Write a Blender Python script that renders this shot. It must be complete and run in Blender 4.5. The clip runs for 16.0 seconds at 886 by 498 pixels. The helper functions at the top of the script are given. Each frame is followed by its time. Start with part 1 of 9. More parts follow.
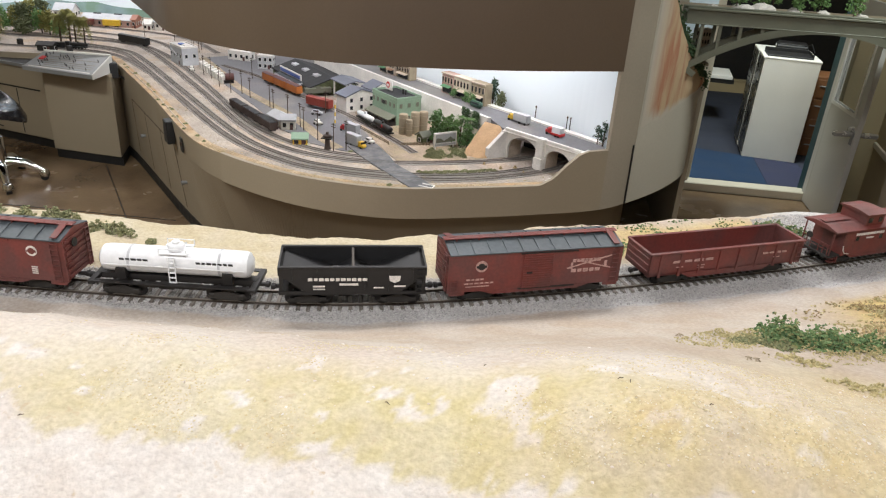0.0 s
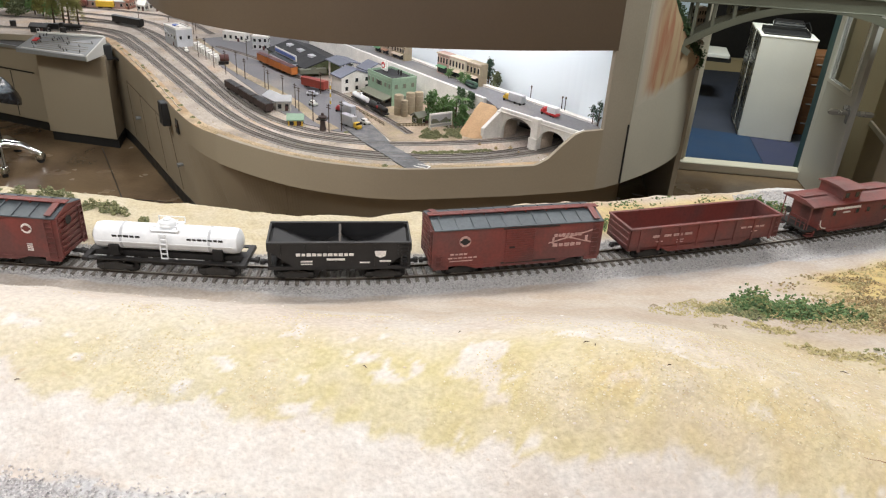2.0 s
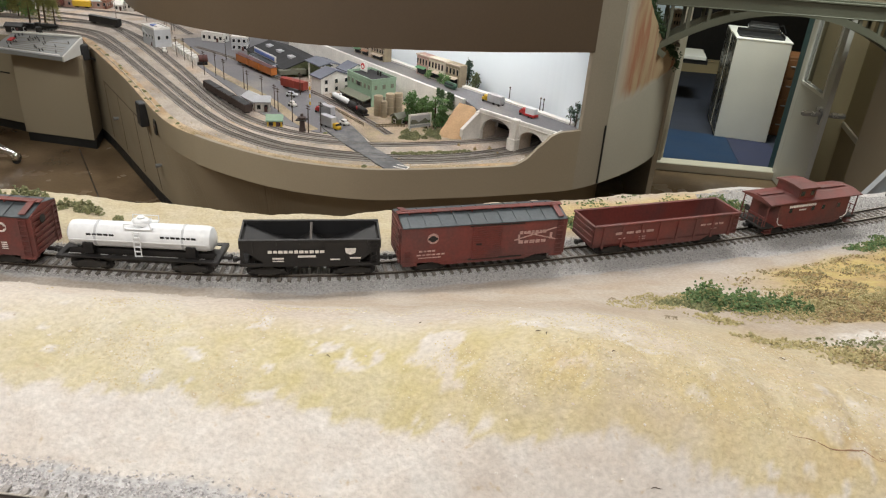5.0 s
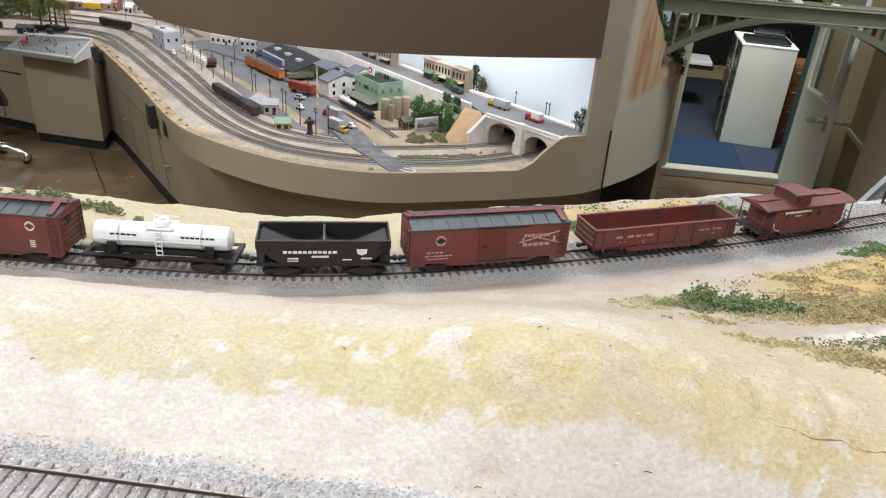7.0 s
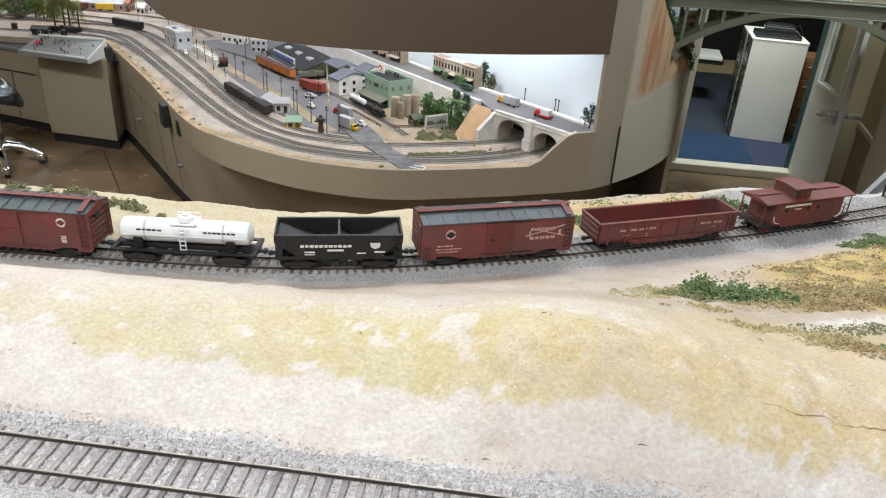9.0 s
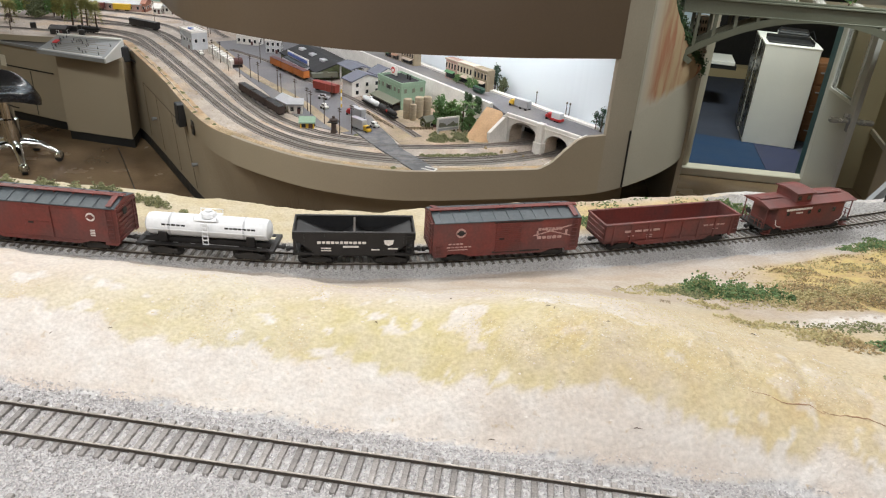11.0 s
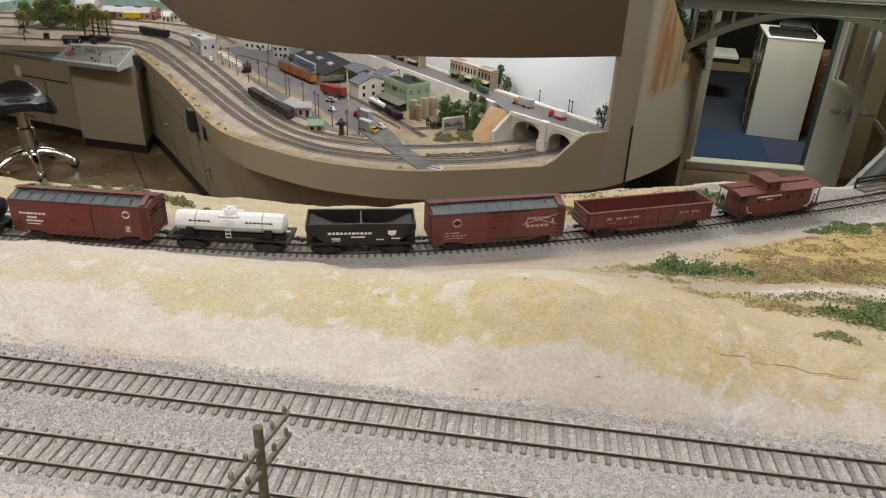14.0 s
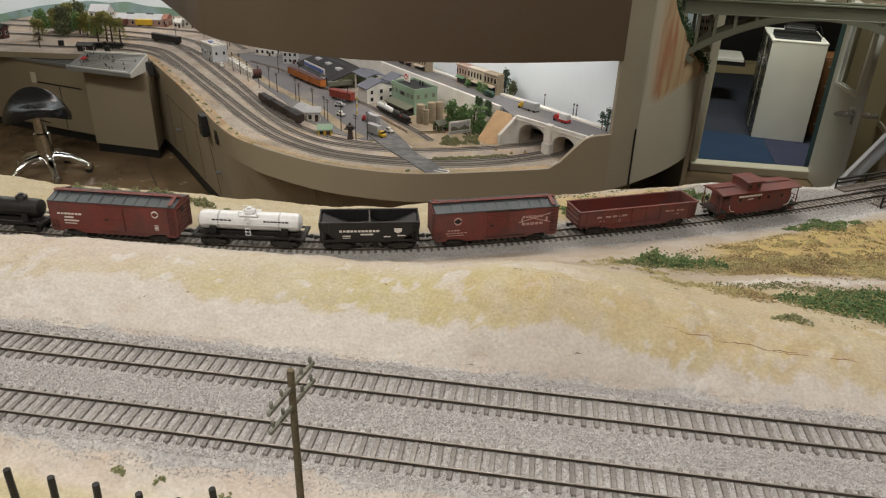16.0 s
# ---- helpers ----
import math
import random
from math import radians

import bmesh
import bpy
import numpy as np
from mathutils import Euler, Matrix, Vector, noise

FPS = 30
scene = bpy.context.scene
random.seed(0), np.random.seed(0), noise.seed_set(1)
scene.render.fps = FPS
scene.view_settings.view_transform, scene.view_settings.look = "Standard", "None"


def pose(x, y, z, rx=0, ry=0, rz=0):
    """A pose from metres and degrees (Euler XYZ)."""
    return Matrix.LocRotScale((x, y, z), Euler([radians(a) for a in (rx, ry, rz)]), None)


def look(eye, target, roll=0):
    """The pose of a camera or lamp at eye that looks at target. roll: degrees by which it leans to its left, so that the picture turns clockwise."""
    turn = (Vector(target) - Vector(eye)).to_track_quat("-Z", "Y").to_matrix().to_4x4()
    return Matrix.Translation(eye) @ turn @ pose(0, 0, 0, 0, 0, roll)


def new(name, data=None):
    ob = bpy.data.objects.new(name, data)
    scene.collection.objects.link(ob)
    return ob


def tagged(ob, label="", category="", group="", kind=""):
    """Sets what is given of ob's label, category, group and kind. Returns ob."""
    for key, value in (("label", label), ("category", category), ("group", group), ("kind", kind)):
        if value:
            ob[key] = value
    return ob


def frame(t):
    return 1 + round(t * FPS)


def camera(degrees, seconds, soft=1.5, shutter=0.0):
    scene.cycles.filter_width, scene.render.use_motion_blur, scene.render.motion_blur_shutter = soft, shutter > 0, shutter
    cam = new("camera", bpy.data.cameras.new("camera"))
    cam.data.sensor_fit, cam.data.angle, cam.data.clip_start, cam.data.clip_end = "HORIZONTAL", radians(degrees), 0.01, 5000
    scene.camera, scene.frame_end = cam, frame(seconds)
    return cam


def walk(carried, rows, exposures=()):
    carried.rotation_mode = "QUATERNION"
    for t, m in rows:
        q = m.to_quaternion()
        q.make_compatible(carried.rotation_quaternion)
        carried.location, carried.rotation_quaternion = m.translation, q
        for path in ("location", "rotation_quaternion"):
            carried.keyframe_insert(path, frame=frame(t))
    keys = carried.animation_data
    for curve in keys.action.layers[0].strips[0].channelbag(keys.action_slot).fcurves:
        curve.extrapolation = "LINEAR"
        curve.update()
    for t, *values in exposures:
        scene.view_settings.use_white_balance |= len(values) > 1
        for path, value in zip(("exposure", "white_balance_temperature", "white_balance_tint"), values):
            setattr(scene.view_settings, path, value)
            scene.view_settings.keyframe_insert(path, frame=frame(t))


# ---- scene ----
cam = camera(63.4, 16.0, 1.2)
PATH = [
    (0, (0.237, -0.259, 2.574), (0.063, 1.537, 1.712), 3.7),
    (0.5, (0.239, -0.261, 2.574), (0.069, 1.533, 1.707), 3.5),
    (1, (0.245, -0.267, 2.574), (0.081, 1.519, 1.69), 3.6),
    (1.5, (0.252, -0.277, 2.576), (0.084, 1.501, 1.675), 3.2),
    (2, (0.257, -0.282, 2.579), (0.093, 1.492, 1.671), 3.5),
    (2.5, (0.265, -0.284, 2.58), (0.114, 1.493, 1.675), 3.7),
    (3, (0.271, -0.284, 2.582), (0.142, 1.495, 1.677), 3.8),
    (3.5, (0.276, -0.285, 2.578), (0.163, 1.494, 1.671), 3.8),
    (4, (0.278, -0.29, 2.58), (0.17, 1.49, 1.674), 3.8),
    (6.5, (0.275, -0.335, 2.601), (0.147, 1.448, 1.703), 4.4),
    (7, (0.276, -0.343, 2.604), (0.147, 1.44, 1.708), 4.3),
    (7.5, (0.278, -0.35, 2.606), (0.147, 1.428, 1.699), 4.2),
    (8, (0.281, -0.358, 2.611), (0.145, 1.419, 1.704), 3.8),
    (8.5, (0.282, -0.369, 2.615), (0.138, 1.409, 1.711), 3.7),
    (9, (0.28, -0.383, 2.619), (0.123, 1.394, 1.713), 3.6),
    (11.5, (0.286, -0.432, 2.636), (0.091, 1.342, 1.734), 3.8),
    (12, (0.29, -0.443, 2.64), (0.083, 1.326, 1.73), 3.5),
    (12.5, (0.295, -0.456, 2.644), (0.088, 1.311, 1.73), 3.3),
    (13, (0.302, -0.473, 2.651), (0.102, 1.294, 1.736), 3.1),
    (13.5, (0.306, -0.506, 2.663), (0.102, 1.264, 1.755), 2.9),
    (14, (0.315, -0.531, 2.67), (0.102, 1.24, 1.765), 2.4),
    (14.5, (0.32, -0.557, 2.68), (0.101, 1.215, 1.779), 2.2),
    (15, (0.33, -0.577, 2.693), (0.105, 1.195, 1.794), 1.8),
    (15.5, (0.335, -0.598, 2.7), (0.105, 1.177, 1.808), 1.9),
    (16, (0.338, -0.623, 2.705), (0.101, 1.148, 1.807), 1.9),
]
EXPOSURES = [(0.0, 0.17, 6250, 12), (1.5, 0.20, 6250, 12), (3.0, 0.24, 6300, 10), (3.5, 0.07, 6400, 10), (4.0, -0.31, 6650, 10), (4.6, -0.18, 6600, 10), (6.5, 0.24, 6050, 9),
             (9.0, 0.20, 6000, 9), (11.5, 0.12, 6300, 10), (12.5, 0.02, 6400, 10), (13.0, -0.10, 6500, 10), (13.5, -0.20, 6600, 10), (15.0, -0.41, 6850, 10), (16.0, -0.46, 6850, 10)]
walk(cam, [(t, look(eye, target, roll)) for t, eye, target, roll in PATH], EXPOSURES)

# ---- heights and lines of the plan, in metres ----
TOWN = 0.931          # ground of the lower deck
ROAD = 1.13           # raised street behind the lower deck
RAIL = 2.231          # rail tops of the double track on the upper deck
LINE = 2.130          # rail tops of the curved line with the train
GAUGE = 0.032
LINE_GAUGE = 0.029     # the curved line looks a little finer
CEILING = 3.9

# ---- light ----
world = bpy.data.worlds.new("world")
scene.world = world
world.use_nodes = True
world.node_tree.nodes["Background"].inputs[0].default_value = (0.9, 0.95, 1.0, 1)
world.node_tree.nodes["Background"].inputs[1].default_value = 0.05


def area_lamp(name, eye, target, sx, sy, watts, colour):
    data = bpy.data.lights.new(name, "AREA")
    data.shape, data.size, data.size_y, data.energy, data.color = "RECTANGLE", sx, sy, watts, colour
    lamp = new(name, data)
    lamp.matrix_world = look(eye, target)
    return lamp


WHITE = (1.0, 0.975, 0.94)
area_lamp("ceiling_lamp", (0.0, -1.05, CEILING - 0.06), (0.0, -1.04, 0), 2.4, 0.7, 67, WHITE)
area_lamp("ceiling_lamp", (0.0, 1.75, CEILING - 0.06), (0.0, 1.76, 0), 2.8, 1.0, 74, WHITE)
area_lamp("ceiling_lamp", (-3.5, 2.7, CEILING - 0.06), (-3.5, 2.71, 0), 1.6, 0.6, 130, (0.97, 1.0, 0.93))
area_lamp("ceiling_lamp", (3.4, 4.4, CEILING - 0.06), (3.4, 4.41, 0), 1.4, 0.6, 73, (0.94, 1.0, 0.92))
area_lamp("ceiling_lamp", (2.75, 8.05, CEILING - 0.06), (2.75, 8.06, 0), 1.0, 0.8, 118, (0.93, 1.0, 0.93))
COOL = (1.0, 0.955, 0.92)
area_lamp("layout_lamp", (-0.6, 4.95, 2.35), (-0.55, 5.75, 1.1), 2.6, 0.12, 39, COOL)
area_lamp("layout_lamp", (-2.5, 6.3, 2.5), (-2.6, 6.7, 0.9), 1.6, 0.3, 20, COOL)
area_lamp("layout_lamp", (-5.2, 8.3, 3.0), (-5.2, 8.7, 0.9), 2.4, 0.3, 56, COOL)


# ---- materials ----
def material(name, colour, rough=0.6, metal=0.0, vary=0.12, fine=0.1, scale=8.0, bump=0.0, grain=120.0, second=None, second_scale=3.0,
             second_cut=0.5, per_object=0.0, spec=0.5):
    """Colour varied at two scales, with an optional second tone in patches and fine relief."""
    m = bpy.data.materials.new(name)
    m.use_nodes = True
    nt = m.node_tree
    N, L = nt.nodes, nt.links
    bsdf = N["Principled BSDF"]
    bsdf.inputs["Roughness"].default_value = rough
    bsdf.inputs["Metallic"].default_value = metal
    bsdf.inputs["Specular IOR Level"].default_value = spec
    co = N.new("ShaderNodeTexCoord")

    def noise_at(s, detail):
        n = N.new("ShaderNodeTexNoise")
        n.inputs["Scale"].default_value = s
        n.inputs["Detail"].default_value = detail
        L.new(co.outputs["Object"], n.inputs["Vector"])
        return n.outputs["Fac"]

    def mixed(kind, fac, a, b):
        x = N.new("ShaderNodeMix")
        x.data_type, x.blend_type = "RGBA", kind
        for socket, value in ((x.inputs["Factor"], fac), (x.inputs[6], a), (x.inputs[7], b)):
            if isinstance(value, bpy.types.NodeSocket):
                L.new(value, socket)
            elif isinstance(value, (int, float)):
                socket.default_value = value
            else:
                socket.default_value = (*value, 1)
        return x.outputs[2]

    def ramp(src, lo, hi, a, b):
        r = N.new("ShaderNodeMapRange")
        r.inputs[1].default_value, r.inputs[2].default_value, r.inputs[3].default_value, r.inputs[4].default_value = lo, hi, a, b
        L.new(src, r.inputs[0])
        return r.outputs[0]

    col = colour
    if second:
        col = mixed("MIX", ramp(noise_at(second_scale, 5), second_cut - 0.08, second_cut + 0.1, 0, 1), colour, second)
    big = ramp(noise_at(scale, 4), 0.3, 0.7, 1 - vary, 1 + vary)
    small = ramp(noise_at(grain, 3), 0.3, 0.7, 1 - fine, 1 + fine)
    mul = N.new("ShaderNodeMath")
    mul.operation = "MULTIPLY"
    L.new(big, mul.inputs[0]), L.new(small, mul.inputs[1])
    value = mul.outputs[0]
    if per_object:
        info = N.new("ShaderNodeObjectInfo")
        m2 = N.new("ShaderNodeMath")
        m2.operation = "MULTIPLY"
        L.new(value, m2.inputs[0]), L.new(ramp(info.outputs["Random"], 0, 1, 1 - per_object, 1 + per_object), m2.inputs[1])
        value = m2.outputs[0]
    comb = N.new("ShaderNodeCombineColor")
    for i in range(3):
        L.new(value, comb.inputs[i])
    L.new(mixed("MULTIPLY", 1.0, col, comb.outputs[0]), bsdf.inputs["Base Color"])
    L.new(ramp(noise_at(scale * 2, 3), 0.3, 0.7, max(0.02, rough - 0.08), min(1, rough + 0.08)), bsdf.inputs["Roughness"])
    if bump:
        b = N.new("ShaderNodeBump")
        b.inputs["Strength"].default_value, b.inputs["Distance"].default_value = min(1.0, bump), 0.004
        L.new(noise_at(grain, 6), b.inputs["Height"])
        L.new(b.outputs["Normal"], bsdf.inputs["Normal"])
    return m


M = {
    "tan": material("tan_paint", (0.288, 0.236, 0.168), 0.5, vary=0.05, fine=0.03, scale=1.2, bump=0.05, grain=90),
    "taupe": material("taupe_paint", (0.104, 0.071, 0.045), 0.55, vary=0.05, fine=0.03, scale=1.0, bump=0.05, grain=80),
    "cream": material("cream_paint", (0.62, 0.57, 0.46), 0.45, vary=0.05, fine=0.03, scale=2.0),
    "white": material("white_paint", (0.78, 0.77, 0.72), 0.45, vary=0.05, fine=0.03, scale=3.0),
    "modelwhite": material("model_white", (0.72, 0.70, 0.66), 0.7, vary=0.10, fine=0.08, scale=9, grain=80),
    "black": material("black_trim", (0.011, 0.011, 0.012), 0.55, vary=0.2, fine=0.1),
    "vinyl": material("black_vinyl", (0.012, 0.012, 0.014), 0.22, vary=0.1, fine=0.05, scale=6),
    "chrome": material("chrome", (0.72, 0.72, 0.72), 0.1, 1.0, vary=0.03, fine=0.02),
    "alu": material("brushed_aluminium", (0.27, 0.275, 0.28), 0.5, 0.5, vary=0.06, fine=0.06, scale=3, grain=60),
    "concrete": material("sealed_concrete", (0.20, 0.135, 0.08), 0.22, vary=0.22, fine=0.08, scale=1.4, grain=40, second=(0.13, 0.085, 0.05), second_scale=1.6),
    "carpet": material("blue_carpet", (0.010, 0.034, 0.085), 0.95, vary=0.12, fine=0.25, scale=2, grain=260, bump=0.3),
    "carpet2": material("grey_carpet", (0.030, 0.035, 0.055), 0.95, vary=0.12, fine=0.25, scale=2, grain=260, bump=0.3),
    "carpet3": material("violet_carpet", (0.035, 0.040, 0.085), 0.95, vary=0.12, fine=0.25, scale=2, grain=260, bump=0.3),
    "filing": material("grey_enamel", (0.58, 0.57, 0.53), 0.4, vary=0.04, fine=0.02, scale=2),
    "drawer": material("dark_steel_front", (0.15, 0.15, 0.14), 0.28, 0.6, vary=0.1, fine=0.05, scale=3),
    "wood": material("oak_wood", (0.17, 0.075, 0.03), 0.45, vary=0.2, fine=0.12, scale=5, grain=70),
    "teal": material("teal_frame", (0.02, 0.055, 0.06), 0.45, vary=0.08),
    "ceil": material("ceiling_tile", (0.7, 0.69, 0.66), 0.9, vary=0.05),
    "roomwall": material("room_wall", (0.36, 0.29, 0.17), 0.75, vary=0.05, fine=0.03, scale=1.5),
    "rail": material("nickel_rail", (0.27, 0.245, 0.213), 0.45, 0.5, vary=0.1, fine=0.08, scale=20),
    "railside": material("brown_rail", (0.050, 0.040, 0.032), 0.6, 0.2, vary=0.15),
    "tie": material("weathered_tie", (0.242, 0.225, 0.212), 0.85, vary=0.18, fine=0.25, scale=60, grain=500, bump=0.4, per_object=0.22),
    "tiedark": material("dark_tie", (0.150, 0.132, 0.115), 0.85, vary=0.18, fine=0.25, scale=60, grain=500, bump=0.4, per_object=0.25),
    # steel parts; also blackens the far office wall in place of dimness
    "dark": material("dark_steel_and_dimness", (0.015, 0.014, 0.014), 0.5, 0.2, vary=0.2, fine=0.15, scale=30),
    "grime": material("grimy_black", (0.017, 0.015, 0.013), 0.7, 0.1, vary=0.25, fine=0.2, scale=40),
    "bridge": material("grey_green_paint", (0.15, 0.155, 0.115), 0.5, vary=0.08, fine=0.05, scale=4),
    "lane": material("crossing_asphalt", (0.115, 0.115, 0.122), 0.9, vary=0.18, fine=0.15, scale=9, grain=80, second=(0.17, 0.165, 0.165), second_scale=14),
    "asphalt": material("model_asphalt", (0.165, 0.162, 0.172), 0.9, vary=0.12, fine=0.12, scale=3, grain=60, second=(0.23, 0.215, 0.20), second_scale=2.0, second_cut=0.58),
    "dirt": material("model_dirt", (0.35, 0.275, 0.20), 0.95, vary=0.28, fine=0.3, scale=7, grain=90, bump=0.2, second=(0.31, 0.25, 0.16), second_scale=9.0),
    "yardrail": material("yard_rail", (0.155, 0.135, 0.12), 0.55, 0.3, vary=0.15),
    "towntie": material("town_tie", (0.215, 0.19, 0.168), 0.9, vary=0.2, fine=0.2),
    "bed": material("town_roadbed", (0.29, 0.268, 0.25), 0.95, vary=0.15, fine=0.25, scale=8, grain=110, bump=0.3),
    "yardbed": material("yard_ballast", (0.37, 0.318, 0.272), 0.95, vary=0.22, fine=0.3, scale=5, grain=110, bump=0.4, second=(0.40, 0.31, 0.23), second_scale=3.5, second_cut=0.56),
    "verge": material("orange_dirt", (0.42, 0.315, 0.205), 0.95, vary=0.25, fine=0.25, scale=9, grain=90, bump=0.3, second=(0.42, 0.27, 0.145), second_scale=7.0, second_cut=0.55),
    "sandedge": material("sand_edge", (0.44, 0.315, 0.19), 0.95, vary=0.15, fine=0.2, scale=6, grain=120, bump=0.3),
    "leaf": material("foliage", (0.13, 0.23, 0.075), 0.9, vary=0.35, fine=0.3, scale=40, grain=300),
    "foam": material("green_foam", (0.10, 0.19, 0.065), 0.95, vary=0.4, fine=0.3, scale=60, grain=500),
    "straw": material("straw_foam", (0.33, 0.235, 0.07), 0.95, vary=0.35, fine=0.3, scale=50, grain=500),
    "sage": material("sage_foam", (0.10, 0.115, 0.055), 0.95, vary=0.35, fine=0.3, scale=50, grain=500),
    "olive": material("olive_leaf", (0.20, 0.19, 0.055), 0.9, vary=0.4, fine=0.3, scale=30, grain=200),
    "trunk": material("trunk_bark", (0.07, 0.045, 0.03), 0.9, vary=0.2),
    "oxide": material("oxide_red", (0.150, 0.033, 0.026), 0.6, vary=0.22, fine=0.12, scale=14, grain=220, second=(0.095, 0.034, 0.030), second_scale=16),
    "red": material("bright_red", (0.32, 0.035, 0.018), 0.5, vary=0.12, fine=0.08, scale=14, grain=220, second=(0.26, 0.04, 0.026), second_scale=10),
    "brown": material("boxcar_brown", (0.105, 0.035, 0.030), 0.6, vary=0.15, fine=0.12, scale=14, grain=220, second=(0.085, 0.035, 0.032), second_scale=12),
    "roofgrey": material("weathered_roof", (0.055, 0.066, 0.074), 0.6, 0.2, vary=0.2, fine=0.12, scale=16, grain=200),
    "roofbrown": material("roof_brown", (0.12, 0.055, 0.055), 0.7, vary=0.15, fine=0.12, scale=16, grain=200),
    "yellow": material("car_yellow", (0.62, 0.36, 0.01), 0.45, vary=0.08, fine=0.06, scale=16, grain=200),
    "aqua": material("aqua_panel", (0.13, 0.42, 0.52), 0.5, vary=0.06),
    "letter": material("white_lettering", (0.62, 0.58, 0.54), 0.6, vary=0.15, fine=0.2, scale=80, grain=600),
    "tankwhite": material("tank_white", (0.70, 0.715, 0.73), 0.35, vary=0.06, fine=0.05, scale=16, grain=150),
    "inside": material("inside_wood", (0.20, 0.155, 0.095), 0.8, vary=0.2, fine=0.15, scale=30, grain=200),
    "coal": material("coal_black", (0.008, 0.008, 0.009), 0.6, vary=0.2, fine=0.2),
    "plank": material("raw_stick", (0.60, 0.50, 0.36), 0.7, vary=0.1),
    "awning": material("awning_cloth", (0.30, 0.17, 0.11), 0.85, vary=0.15),
    "strip": material("grey_tan_wall", (0.300, 0.256, 0.198), 0.6, vary=0.06, fine=0.04, scale=2.0, bump=0.06, grain=80),
    "enamel": material("white_enamel", (0.74, 0.73, 0.70), 0.4, vary=0.04, fine=0.02, scale=2),
    "pinkbrick": material("pink_brick", (0.42, 0.27, 0.235), 0.85, vary=0.12, fine=0.2, scale=10, grain=90),
    "plaster": material("grey_cream_wall", (0.42, 0.385, 0.315), 0.6, vary=0.06, fine=0.04, scale=2.0, bump=0.06, grain=80),
    "orange": material("reefer_orange", (0.48, 0.155, 0.03), 0.55, vary=0.1),
    "boxred": material("boxcar_red", (0.27, 0.045, 0.03), 0.55, vary=0.1),
    "hopper": material("hopper_brown", (0.055, 0.035, 0.03), 0.65, vary=0.15),
    "seafoam": material("pale_green", (0.25, 0.36, 0.26), 0.7, vary=0.08, fine=0.08, scale=8),
    "roofblack": material("tar_roof", (0.024, 0.024, 0.026), 0.85, vary=0.2, fine=0.15, scale=6),
    "rooflblue": material("slate_roof", (0.15, 0.16, 0.20), 0.7, vary=0.12),
    "satin": material("satin_chrome", (0.78, 0.78, 0.77), 0.25, 0.6, vary=0.04, fine=0.03),
    "dusk": material("dark_teal_leaf", (0.035, 0.070, 0.045), 0.9, vary=0.3, scale=40),
    "rustline": material("rust_brown_crack", (0.25, 0.145, 0.085), 0.9, vary=0.25, scale=60),
    "hill": material("orange_tan_slope", (0.43, 0.28, 0.155), 0.95, vary=0.12, fine=0.12, scale=9, grain=90, bump=0.3),
    "brick": material("model_brick", (0.36, 0.17, 0.12), 0.85, vary=0.12, fine=0.2, scale=10, grain=90),
    "stone": material("model_stone", (0.47, 0.39, 0.31), 0.85, vary=0.1, fine=0.15, scale=10, grain=90),
    "silo": material("silo_tan", (0.30, 0.245, 0.165), 0.8, vary=0.15, scale=12),
    "glassdark": material("dark_window", (0.02, 0.022, 0.026), 0.15, vary=0.1),
    "blue": material("sign_blue", (0.10, 0.16, 0.42), 0.6),
    "green": material("sign_green", (0.10, 0.24, 0.12), 0.6),
    "signred": material("sign_red", (0.5, 0.03, 0.03), 0.5),
    "yel": material("bright_yellow", (0.66, 0.42, 0.03), 0.5),
    "lit": material("model_light_grey", (0.45, 0.46, 0.48), 0.6),
    "rock": material("painted_rock", (0.40, 0.285, 0.19), 0.9, vary=0.12, fine=0.12, scale=6, grain=50, bump=0.3, second=(0.33, 0.16, 0.095), second_scale=4.0, second_cut=0.52),
    "faded": material("faded_lettering", (0.40, 0.25, 0.22), 0.7, vary=0.2, fine=0.3, scale=60, grain=500),
    "polewood": material("weathered_pole", (0.115, 0.092, 0.055), 0.85, vary=0.2, fine=0.25, scale=40, grain=400, bump=0.3),
    "armwood": material("grey_cross_arm", (0.17, 0.17, 0.14), 0.9, vary=0.25, fine=0.3, scale=60, grain=500),
    "busgreen": material("bus_green", (0.018, 0.062, 0.038), 0.4, vary=0.08),
    "brace": material("mill_aluminium", (0.46, 0.48, 0.50), 0.42, 0.7, vary=0.08, fine=0.06, scale=5, grain=60),
    "whiterock": material("plaster_rock", (0.62, 0.58, 0.54), 0.9, vary=0.1, fine=0.15, scale=12, bump=0.3),
}


